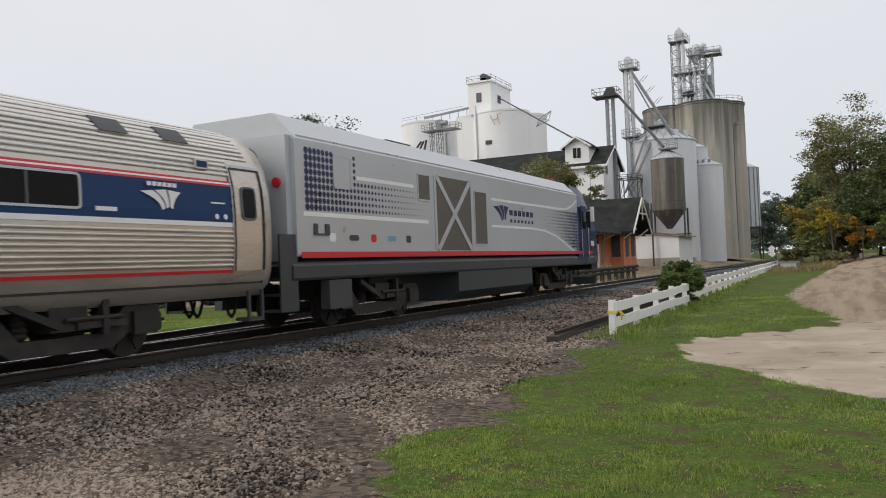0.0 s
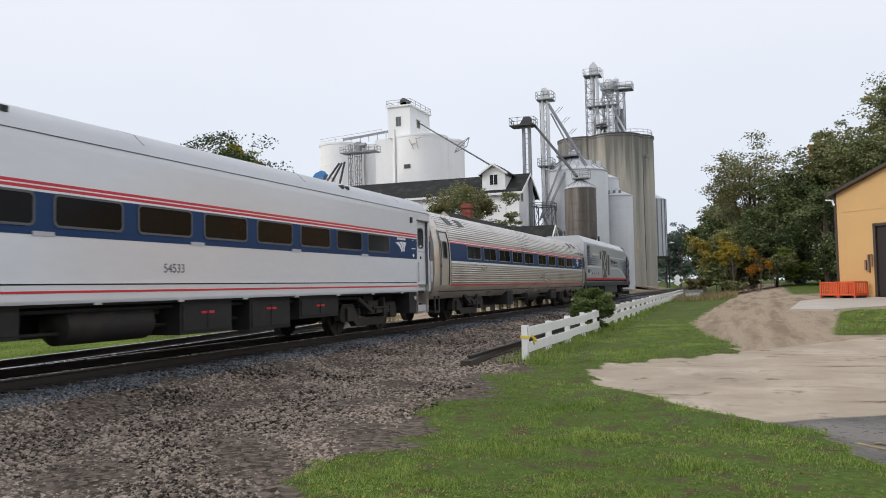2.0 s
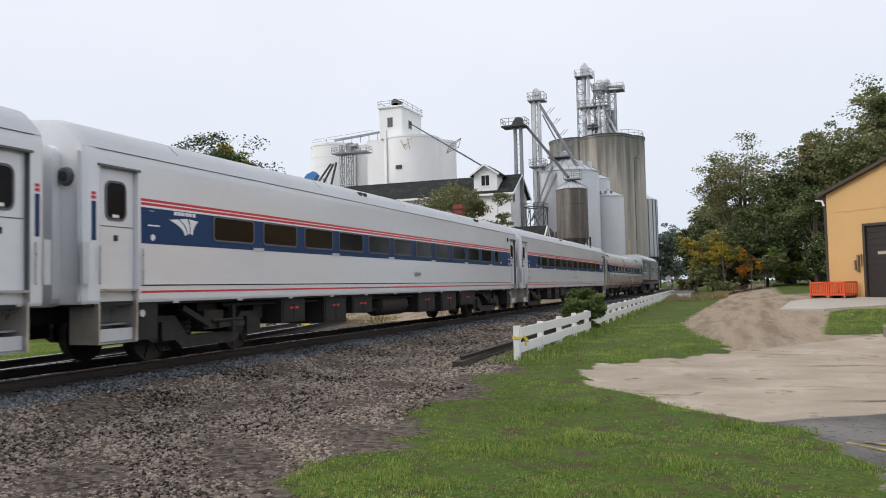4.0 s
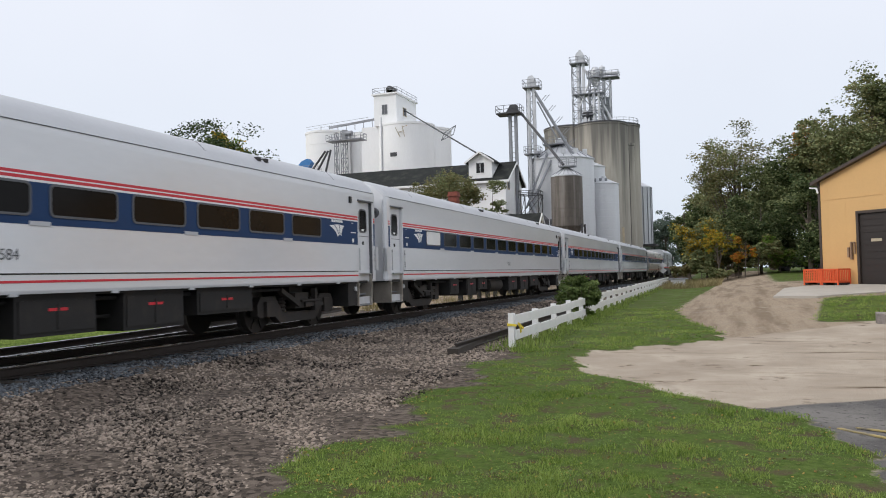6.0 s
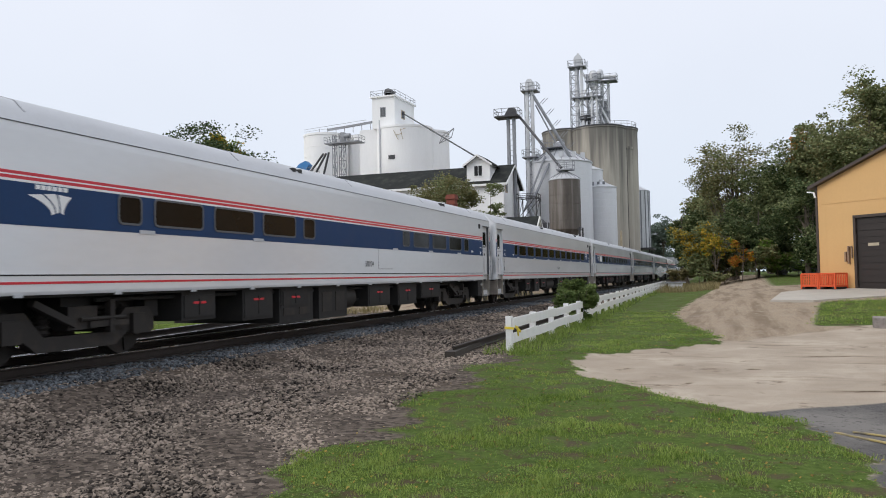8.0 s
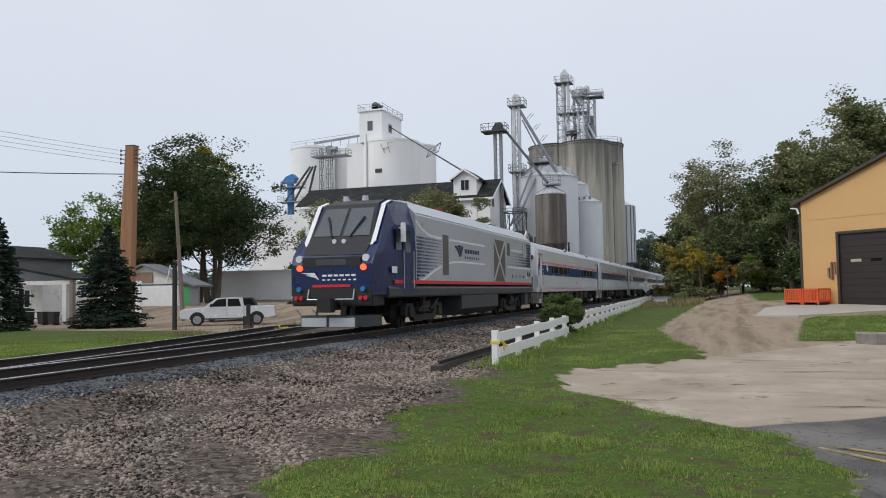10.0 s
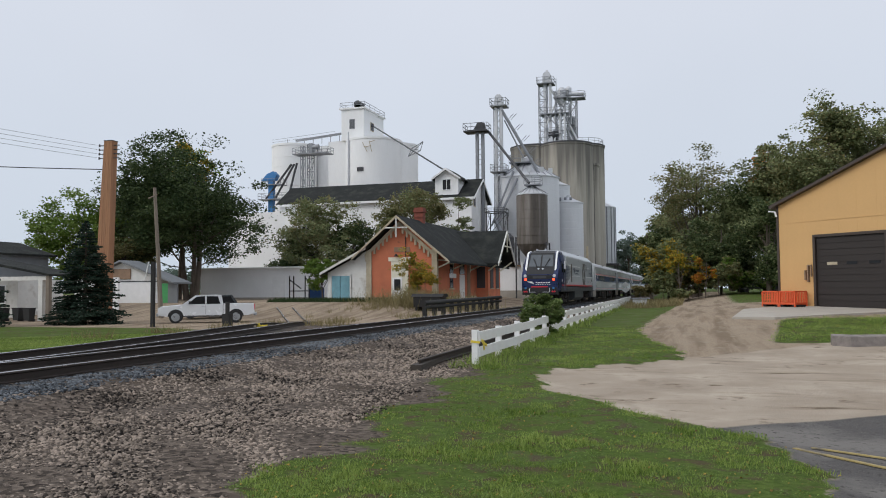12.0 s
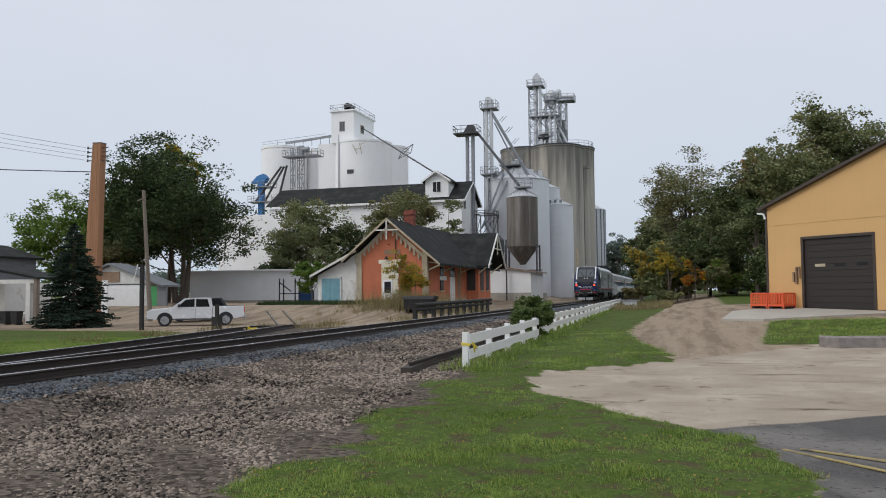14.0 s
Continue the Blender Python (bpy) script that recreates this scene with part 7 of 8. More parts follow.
for x, y in ((-47.4, 46.6), (-46.0, 46.2), (-48.6, 46.4)):
    b = thing("wheeled_bin", pose(x, y, float(ground_z(x, y))), "dark wheeled rubbish bin by the porch", "bin", "bins by the porch")
    made("body", "black", b, lambda bm: loft(bm, [[(sx * w, sy * w, z) for sx, sy in ((-1, -1), (1, -1), (1, 1), (-1, 1))] for z, w in ((0.08, 0.24), (0.95, 0.30))]))
    made("lid", "black_post", b, lambda bm: loft(bm, [[(sx * 0.33, sy * 0.33, z) for sx, sy in ((-1, -1), (1, -1), (1, 1), (-1, 1))] for z in (0.95, 1.0)]))
    made("wheel", "tyre", b, lambda bm: rod(bm, (-0.26, 0.24, 0.10), (0.26, 0.24, 0.10), 0.10, 0.10, 12))


# ---- poles, posts, wires ----
pole = thing("laminated_power_pole", pose(-39.15, 46.0, float(ground_z(-39, 46)), 0, 1.2), "broad reddish laminated timber power pole", "power pole")
for k in range(6):
    w = 0.115
    made("lamella", "pole", pole, lambda bm: loft(bm, [[(f * (-6 + k) * w + 0.37, -0.28, z), (f * (-5 + k) * w + 0.36, -0.28 - 0.012 * (k % 2), z), (f * (-5 + k) * w + 0.36, 0.28, z), (f * (-6 + k) * w + 0.37, 0.28, z)] for f, z in ((1.60, -0.2), (1.36, 6.6), (1.0, 12.75))]))
made("pole_cap", "dark_steel", pole, lambda bm: bx(bm, -0.33, 0.39, -0.3, 0.3, 12.75, 12.80))
for k in range(4):
    made("insulator", "dark_steel", pole, lambda bm: (bar(bm, (-0.85, -0.1, 12.45 - 0.30 * k), (0.85, -0.1, 12.45 - 0.30 * k), 0.06), rod(bm, (-0.85, -0.1, 12.38 - 0.30 * k), (-0.85, -0.1, 12.56 - 0.30 * k), 0.06, 0.05, 8)))
WIRES = [((-39.95, 45.9, 12.05 - 0.30 * k), (-70.0, 30.0 - k, 20.0 - 0.5 * k)) for k in range(4)] + [((-39.5, 45.9, 10.3), (-66, 34, 12.2))]
for k, (a, b) in enumerate(WIRES):
    ln = thing("overhead_wire", pose(0, 0, 0), "thin dark overhead wire at the timber pole", "wire", "wires at the pole")

    def hang(bm):
        pts = [Vector(a).lerp(Vector(b), i / 12) - Vector((0, 0, (0.9 if k < 4 else 0.5) * math.sin(math.pi * i / 12))) for i in range(13)]
        w = 0.012 if k < 4 else 0.035
        loft(bm, [[(p.x, p.y + w * math.cos(i * 1.2566), p.z + w * math.sin(i * 1.2566)) for i in range(5)] for p in pts])
    made("strand", "wire", ln, hang)
oldp = thing("old_pole", pose(-39.0, 52.0, float(ground_z(-39, 52)), 0, -4.2), "leaning grey weathered timber pole", "pole")
made("shaft", "old_pole", oldp, lambda bm: rod(bm, (0, 0, -0.2), (0, 0, 10.2), 0.18, 0.12, 12))
made("crosspiece", "old_pole", oldp, lambda bm: bar(bm, (-0.5, -0.15, 9.4), (0.3, -0.15, 9.6), 0.08))
sp = thing("black_signal_post", pose(-30.6, 40.0, float(ground_z(-30.6, 40))), "tall black post with a small pale board", "post")
made("post", "black_post", sp, lambda bm: bx(bm, -0.10, 0.10, -0.10, 0.10, -0.1, 3.9))
made("board", "white", sp, lambda bm: bar(bm, (-0.42, -0.18, 2.9), (-0.18, -0.18, 3.9), 0.08, 0.04))
st = thing("switch_stand", pose(-25.5, 40.0, float(ground_z(-25.5, 40))), "short black stand beside the siding", "post")
made("post", "black_post", st, lambda bm: (bx(bm, -0.09, 0.09, -0.09, 0.09, -0.1, 1.5), bx(bm, -0.22, 0.22, -0.22, 0.22, -0.05, 0.8)))
sw2 = thing("switch_machine", pose(-17.3, 29.4, 0.0), "yellow and dark switch machine beside the rails", "switch")
made("case", "dark_steel", sw2, lambda bm: bx(bm, -0.4, 0.4, -0.2, 0.2, -0.1, 0.12))
made("lever", "yellow", sw2, lambda bm: (bar(bm, (-0.35, 0.1, 0.14), (0.4, 0.1, 0.18), 0.07), rod(bm, (0, 0.1, 0.1), (0, 0.1, 0.26), 0.06, 0.04, 8)), "yellow lever")
made("block", "buff", sw2, lambda bm: bx(bm, -0.35, 0.15, -0.6, -0.35, -0.05, 0.2))
dia = thing("diamond_marker", pose(-8.15, 108.0, 0.1), "two white diamond boards on a thin post", "railway sign")
made("post", "dark_steel", dia, lambda bm: bx(bm, -0.05, 0.05, -0.05, 0.05, -0.1, 2.2))
for z in (2.05, 1.35):
    made("board", "white", dia, lambda bm: loft(bm, [[(0.48 * math.cos(i * math.pi / 2), y, z + 0.42 * math.sin(i * math.pi / 2)) for i in range(4)] for y in (-0.10, -0.06)]), "white diamond")
bx_ = thing("relay_cabinet", pose(-4.2, 72.0, 0.05), "low weathered metal box beyond the fence", "cabinet")
made("body", "galv", bx_, lambda bm: bx(bm, -0.6, 0.6, -0.3, 0.3, 0.1, 0.65))
made("lid", "girder", bx_, lambda bm: bx(bm, -0.85, 0.85, -0.4, 0.4, 0.65, 0.75))
made("legs", "dark_steel", bx_, lambda bm: (bx(bm, -0.5, -0.4, -0.1, 0.1, -0.05, 0.1), bx(bm, 0.4, 0.5, -0.1, 0.1, -0.05, 0.1)))


# ---- parked vehicles ----
def side_body(bm, prof, half, inset=None):
    """A vehicle body from its side outline, drawn in towards the top."""
    rings = []
    for y, k in ((-half, 0.94), (-half + 0.06, 1.0), (half - 0.06, 1.0), (half, 0.94)):
        rings.append([(x, y, z if k == 1.0 else z * 0.985) for x, z in prof])
    loft(bm, rings)


def pickup(m):
    t = thing("pickup_truck", m, "silver crew-cab pickup truck parked on the gravel", "pickup truck")
    body = made("body", "truck_silver", t, lambda bm: side_body(bm, [(-3.05, 0.55), (-3.1, 0.75), (-3.05, 1.0), (-2.9, 1.12), (-1.5, 1.24), (0.95, 1.28), (3.05, 1.30), (3.1, 0.62), (2.6, 0.50), (-2.6, 0.48)], 0.97), smooth=False)
    made("cab", "truck_silver", t, lambda bm: loft(bm, [[(x, y * k, z) for x, z in ((-1.6, 1.22), (-0.75, 1.84), (0.55, 1.90), (0.95, 1.84), (1.05, 1.26))] for y, k in ((-0.93, 1), (-0.78, 1.0), (0.78, 1.0), (0.93, 1))]))
    for s in (-1, 1):
        for a in ([(-1.22, 1.27), (-0.66, 1.76), (-0.12, 1.79), (-0.12, 1.27)], [(-0.02, 1.27), (-0.02, 1.79), (0.70, 1.78), (0.86, 1.27)]):
            made("side_glass", "dark_glass", t, lambda bm: loft(bm, [[(x, s * y, z) for x, z in a] for y in (0.90, 0.945)]))
        made("mirror", "black", t, lambda bm: bx(bm, -1.16, -1.0, s * 0.95, s * 1.18, 1.26, 1.46))
        for x in (-1.98, 1.88):
            w = made("wheel", "tyre", t, lambda bm: (rod(bm, (x, s * 0.74, 0.41), (x, s * 1.0, 0.41), 0.41, 0.41, 24),))
            made("rim", "alloy", w, lambda bm: ([bar(bm, (x, s * 1.005, 0.41), (x + 0.25 * math.cos(i * 1.2566), s * 1.005, 0.41 + 0.25 * math.sin(i * 1.2566)), 0.10, 0.03) for i in range(5)], rod(bm, (x, s * 0.96, 0.41), (x, s * 1.003, 0.41), 0.27, 0.27, 20)))
            made("wheel_arch", "black", t, lambda bm: loft(bm, [[(x + 0.50 * math.cos(i * math.pi / 10), s * y, 0.45 + 0.48 * math.sin(i * math.pi / 10)) for i in range(11)] for y in (0.955, 0.976)]))
        boxed("door_seam", "dark_steel", t, -0.08, -0.06, s * 0.972 - 0.004, s * 0.972 + 0.004, 0.6, 1.25)
        boxed("door_seam", "dark_steel", t, 1.03, 1.06, s * 0.972 - 0.004, s * 0.972 + 0.004, 0.55, 1.28)
        boxed("tail_lamp", "red", t, 3.0, 3.12, s * 0.86 - 0.1, s * 0.86 + 0.1, 0.86, 1.24)
        boxed("head_lamp", "lens", t, -3.10, -2.86, s * 0.72 - 0.2, s * 0.72 + 0.2, 0.84, 1.04)
        boxed("rocker", "dark_steel", t, -1.5, 1.4, s * 0.96 - 0.01, s * 0.96 + 0.01, 0.42, 0.52)
        boxed("handle", "alloy", t, -0.35, -0.15, s * 0.98 - 0.012, s * 0.98 + 0.012, 1.08, 1.12)
    made("windscreen", "dark_glass", t, lambda bm: loft(bm, [[(-1.56, -w, 1.29), (-1.56, w, 1.29), (-0.84, w - 0.08, 1.80), (-0.84, -w + 0.08, 1.80)] if k else [(-1.60, -w, 1.29), (-1.60, w, 1.29), (-0.88, w - 0.08, 1.80), (-0.88, -w + 0.08, 1.80)] for k, w in ((1, 0.78), (0, 0.78))]))
    boxed("grille", "black", t, -3.12, -3.06, -0.5, 0.5, 0.72, 1.0)
    boxed("bumper", "alloy", t, -3.18, -3.05, -0.95, 0.95, 0.48, 0.68)
    boxed("rear_bumper", "alloy", t, 3.06, 3.24, -0.93, 0.93, 0.48, 0.66)
    boxed("bed_floor", "black", t, 1.1, 3.0, -0.86, 0.86, 1.302, 1.31)
    return t


pickup(pose(-31.3, 46.6, float(ground_z(-31.3, 46.6)), 0, 0, 33.6))
suv = thing("dark_suv", pose(-34.8, 52.2, float(ground_z(-34.8, 52.2)), 0, 0, 33.6), "dark green car parked behind the pickup", "car")
made("body", "loco_dark", suv, lambda bm: side_body(bm, [(-2.2, 0.45), (-2.25, 0.85), (-1.4, 1.0), (2.1, 1.05), (2.25, 0.8), (2.2, 0.42)], 0.88))
made("cabin", "loco_dark", suv, lambda bm: loft(bm, [[(-1.3, y, 1.0), (-0.6, y, 1.72), (1.6, y, 1.75), (2.1, y, 1.02)] for y in (-0.78, 0.78)]))
made("side_glass", "dark_glass", suv, lambda bm: loft(bm, [[(-1.0, y, 1.06), (-0.5, y, 1.64), (1.5, y, 1.66), (1.85, y, 1.06)] for y in (-0.80, 0.80)]))
for x in (-1.4, 1.4):
    for s in (-1, 1):
        made("wheel", "tyre", suv, lambda bm: rod(bm, (x, s * 0.66, 0.33), (x, s * 0.89, 0.33), 0.33, 0.33, 20))
fc = thing("far_parked_car", pose(6.6, 88.0, float(ground_z(6.6, 88)), 0, 0, 20), "dark car half hidden by the trees", "car")
made("body", "black", fc, lambda bm: side_body(bm, [(-2.2, 0.35), (-2.2, 0.8), (-1.2, 0.9), (-0.5, 1.4), (1.0, 1.4), (1.6, 0.95), (2.2, 0.9), (2.2, 0.35)], 0.85))
for x in (-1.4, 1.4):
    made("wheel", "tyre", fc, lambda bm: rod(bm, (x, -0.87, 0.32), (x, 0.87, 0.32), 0.32, 0.32, 18))


# ---- trees and plants ----
LEAVES = {
    "dark": leaf_mat("dark_green_leaves", (0.036, 0.058, 0.022), (0.098, 0.128, 0.052)),
    "mid": leaf_mat("green_leaves", (0.110, 0.138, 0.058), (0.280, 0.300, 0.145)),
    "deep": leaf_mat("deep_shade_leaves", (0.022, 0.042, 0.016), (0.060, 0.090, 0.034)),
    "bush": leaf_mat("bush_leaves", (0.058, 0.096, 0.028), (0.20, 0.25, 0.085)),
    "clover": leaf_mat("clover_and_weeds", (0.060, 0.110, 0.020), (0.20, 0.29, 0.070)),
    "litter": leaf_mat("fallen_leaves", (0.10, 0.060, 0.028), (0.42, 0.30, 0.07)),
    "bright": leaf_mat("bright_green_leaves", (0.085, 0.150, 0.025), (0.21, 0.28, 0.065)),
    "turning": leaf_mat("turning_leaves", (0.105, 0.112, 0.048), (0.27, 0.235, 0.105)),
    "yellow": leaf_mat("yellow_leaves", (0.18, 0.16, 0.025), (0.60, 0.38, 0.045)),
    "orange": leaf_mat("orange_leaves", (0.28, 0.09, 0.02), (0.55, 0.22, 0.04)),
    "spruce": leaf_mat("spruce_needles", (0.014, 0.028, 0.018), (0.045, 0.072, 0.050)),
    "grass": leaf_mat("lawn_grass", (0.085, 0.150, 0.020), (0.37, 0.455, 0.125)),
    "straw": leaf_mat("dry_weeds", (0.14, 0.12, 0.05), (0.34, 0.28, 0.15)),
    # distance haze painted as a paler, bluer leaf colour
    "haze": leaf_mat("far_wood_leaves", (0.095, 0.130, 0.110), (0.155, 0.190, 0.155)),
}
rng = np.random.default_rng(7)


def leaf_quads(centres, size, flat=0.35, long=1.5):
    """Small leaf diamonds about the given centres, turned at random."""
    n = len(centres)
    a = rng.normal(size=(n, 3))
    a[:, 2] *= flat
    a /= np.linalg.norm(a, axis=1)[:, None] + 1e-9
    b = np.cross(a, rng.normal(size=(n, 3)))
    b /= np.linalg.norm(b, axis=1)[:, None] + 1e-9
    s = size * rng.uniform(0.6, 1.4, (n, 1))
    v = np.stack([centres - a * s * long / 2, centres + b * s / 2, centres + a * s * long / 2, centres - b * s / 2], 1).reshape(-1, 3)
    f = np.arange(4 * n).reshape(n, 4)
    return v, f


def crown_points(n, clumps, cx, cz, rx, rz, ragged=0.25, low=0.0):
    """Places of leaves: clumps on several uneven lobes that together make the crown, with gaps between them."""
    lobes = max(6, clumps // 12)
    ld = rng.normal(size=(lobes, 3))
    ld /= np.linalg.norm(ld, axis=1)[:, None]
    lc = ld * rng.uniform(0.35, 0.72, (lobes, 1)) * (1 + 0.35 * ragged * rng.normal(size=(lobes, 1)))
    lr = rng.uniform(0.22, 0.42, lobes) * (1.05 - 0.35 * ragged)
    d = rng.normal(size=(clumps, 3))
    d /= np.linalg.norm(d, axis=1)[:, None]
    k = rng.integers(0, lobes, clumps)
    c = lc[k] + d * (lr[k] * rng.uniform(0.2, 1.0, clumps) ** 0.5)[:, None]
    long = np.linalg.norm(c, axis=1)[:, None]
    c = c / np.maximum(long / 0.92, 1.0) * np.array([rx, rx, rz])
    size = rng.uniform(0.07, 0.17, len(c)) * min(rx, rz)
    k = rng.integers(0, len(c), n)
    o = rng.normal(size=(n, 3))
    o /= np.linalg.norm(o, axis=1)[:, None]
    o *= rng.uniform(0.1, 1, (n, 1)) ** 0.6 * (1 + 0.25 * np.abs(rng.normal(size=(n, 1))))
    p = c[k] + o * size[k][:, None] * np.array([1.25, 1.25, 0.7])
    return p + np.array([cx, 0, cz]), c + np.array([cx, 0, cz])


def tree(x, y, h, r, leaves, label, n=7000, clumps=90, base=0.25, size=0.26, trunks=1, trunk_r=0.28, second=None, ragged=0.25, category="tree", group=""):
    """A broadleaf tree: tapered trunk, forking limbs, and a crown of leaf clumps with gaps."""
    z = float(ground_z(x, y))
    t = thing("tree", pose(x, y, z), label, category, group)
    h, r = h * 1.04, r * 1.16
    rz = h * (1 - base) / 2
    pts, cl = crown_points(int(n * 2.8), int(clumps * 3.2), 0, h - rz, r, rz, ragged)
    seedang = rng.uniform(0, 6.28)
    bm = bmesh.new()
    tops = []
    for k in range(trunks):
        off = Vector((0.5 * k - 0.25 * (trunks - 1), 0.3 * (k % 2), 0))
        lean = Vector((math.cos(seedang + 2 * k) * 0.05 * h, math.sin(seedang + 2 * k) * 0.05 * h, 0))
        mid = off + lean * 0.5 + Vector((0, 0, h * (base + 0.10)))
        top = off + lean + Vector((0, 0, h * 0.72))
        rod(bm, off - Vector((0, 0, 0.3)), mid, trunk_r * 1.15, trunk_r * 0.8, 10)
        rod(bm, mid, top, trunk_r * 0.8, trunk_r * 0.3, 8)
        tops += [(mid, top)]
    part("trunk", bm, "bark", t, smooth=True)
    bm = bmesh.new()
    for i, c in enumerate(cl[rng.permutation(len(cl))[:26]]):
        mid, top = tops[i % trunks]
        f = rng.uniform(0.0, 0.9)
        a = mid.lerp(top, f)
        c = Vector(c)
        if c.z < a.z - 1.5:
            a = mid
        k = a.lerp(c, 0.5) + Vector((0, 0, -0.06 * (c - a).length))
        rr = trunk_r * 0.34 * (1 - 0.5 * f)
        rod(bm, a, k, rr, rr * 0.6, 6)
        rod(bm, k, c, rr * 0.6, rr * 0.15, 5)
    part("limb_fork", bm, "bark", t)
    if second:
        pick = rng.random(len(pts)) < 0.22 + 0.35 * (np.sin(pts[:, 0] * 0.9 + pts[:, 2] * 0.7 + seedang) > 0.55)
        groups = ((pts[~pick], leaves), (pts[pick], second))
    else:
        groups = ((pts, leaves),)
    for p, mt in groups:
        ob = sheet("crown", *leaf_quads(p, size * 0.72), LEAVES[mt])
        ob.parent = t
    return t


def spruce(x, y, h, r, label):
    z = float(ground_z(x, y))
    t = thing("spruce_tree", pose(x, y, z), label, "tree", "spruces on the lawn")
    made("trunk", "bark", t, lambda bm: rod(bm, (0, 0, -0.2), (0, 0, h * 0.98), 0.16, 0.02, 8))
    cs, ds = [], []
    bm = bmesh.new()
    lv = 0.15
    while lv < h * 0.985:
        f = lv / h
        br = r * (1 - f) ** 0.85 * rng.uniform(0.85, 1.1) + 0.05
        m = 13 if f < 0.7 else 8
        for k in range(m):
            a = rng.uniform(0, 6.283)
            L = br * rng.uniform(0.72, 1.12)
            d = np.array([math.cos(a), math.sin(a), 0])
            tip = np.array([0, 0, lv]) + d * L + np.array([0, 0, -0.16 * L + 0.25 * L * f])
            rod(bm, (0, 0, lv + 0.05), tuple(tip), 0.022, 0.006, 4)
            q = max(14, int(100 * L / max(r, 0.1)))
            s = rng.uniform(0.15, 1.0, q) ** 0.7
            side = rng.normal(0, 0.16, q) * (0.35 + 0.65 * (1 - np.abs(s - 0.55)))
            perp = np.array([-d[1], d[0], 0])
            p = np.array([0, 0, lv + 0.05]) * (1 - s)[:, None] + tip * s[:, None] + perp * side[:, None] * L * 0.8 + np.array([0, 0, 1]) * rng.normal(-0.03, 0.035, (q, 1))
            cs.append(p)
            ds.append(np.repeat((d + np.array([0, 0, -0.25]))[None], q, 0) + perp * np.sign(side)[:, None] * 0.7)
        lv += h * 0.019 + 0.03
    part("branch_whorl", bm, "bark", t)
    c, d = np.concatenate(cs), np.concatenate(ds)
    d = d + rng.normal(0, 0.25, d.shape)
    d /= np.linalg.norm(d, axis=1)[:, None]
    b = np.cross(d, rng.normal(size=d.shape))
    b /= np.linalg.norm(b, axis=1)[:, None]
    L, w = 0.20, 0.042
    v = np.stack([c - d * L / 2, c + b * w, c + d * L / 2, c - b * w], 1).reshape(-1, 3)
    ob = sheet("needles", v, np.arange(len(v)).reshape(-1, 4), LEAVES["spruce"])
    ob.parent = t


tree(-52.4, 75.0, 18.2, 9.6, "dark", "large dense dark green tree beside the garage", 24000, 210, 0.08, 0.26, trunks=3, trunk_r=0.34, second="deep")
tree(-59.0, 82.0, 19.2, 4.0, "bright", "yellow-green tree crown behind the dark tree", 6000, 70, 0.4, 0.30, second="yellow")
tree(-65.0, 72.0, 12.4, 6.4, "bright", "bright green tree behind the power pole", 7500, 80, 0.12, 0.26)
tree(-60.5, 74.0, 13.0, 4.2, "mid", "green tree between the pole and the dark tree", 4500, 50, 0.15, 0.26, second="turning")
tree(-57.5, 70.0, 8.0, 3.6, "turning", "low turning tree behind the garage", 3200, 40, 0.1, 0.24)
tree(-45.0, 91.0, 13.6, 6.6, "mid", "loose green tree before the white mill", 7000, 75, 0.2, 0.26, second="turning", ragged=0.4)
tree(-40.5, 93.0, 10.5, 4.4, "dark", "dark green tree beside the shed", 5200, 60, 0.1, 0.26)
tree(-50.0, 92.0, 9.0, 4.0, "dark", "low dark tree before the shed", 4200, 46, 0.1, 0.26)
tree(-34.2, 95.0, 15.0, 5.6, "turning", "turning tree behind the depot roof", 5400, 62, 0.3, 0.25, second="mid", ragged=0.4)
tree(-28.2, 97.0, 12.4, 2.9, "mid", "small loose tree behind the chimney", 2000, 30, 0.35, 0.24, ragged=0.5)
tree(-34.2, 70.5, 5.0, 1.9, "bright", "bright green shrub against the lean-to", 2400, 30, 0.02, 0.20, trunk_r=0.08, category="shrub")
tree(-22.0, 63.4, 5.0, 1.9, "yellow", "yellow autumn shrub before the depot", 2600, 40, 0.0, 0.12, trunks=3, trunk_r=0.04, second="bright", ragged=0.8, category="shrub")
spruce(-38.2, 43.0, 6.9, 2.75, "dark blue-green spruce on the lawn")
spruce(-43.0, 38.6, 7.4, 2.4, "tall dark spruce at the lawn's edge")

# wood on the right
tree(0.8, 93.0, 17.0, 4.6, "turning", "tall loose tree with thinning leaves by the drive", 7000, 110, 0.1, 0.20, trunks=2, second="mid", ragged=0.5)
tree(-2.2, 84.0, 8.2, 3.0, "mid", "green and yellow low tree at the wood's edge", 5200, 60, 0.0, 0.19, second="yellow", trunk_r=0.15, ragged=0.5)
tree(2.9, 82.0, 8.6, 3.3, "dark", "dark low tree beside the drive", 6000, 64, 0.0, 0.20, second="mid", trunk_r=0.15, ragged=0.5)
tree(-0.7, 79.0, 6.6, 1.5, "yellow", "small orange-yellow tree at the wood's edge", 1300, 24, 0.05, 0.16, trunk_r=0.08, second="bright", ragged=0.7)
tree(1.4, 78.6, 4.6, 1.2, "orange", "small orange-leaved tree by the drive", 900, 18, 0.2, 0.16, trunk_r=0.06, second="yellow", ragged=0.7)
tree(-4.0, 93.0, 10.6, 2.6, "dark", "dark tree at the end of the wood", 4800, 54, 0.0, 0.22, second="mid", ragged=0.5)
tree(5.2, 91.0, 14.6, 4.6, "mid", "dense green tree of the wood", 12000, 140, 0.02, 0.22, second="dark", ragged=0.3)
tree(7.0, 78.0, 9.0, 3.6, "dark", "lower green tree beside the barn", 6200, 64, 0.0, 0.20, second="mid", ragged=0.4)
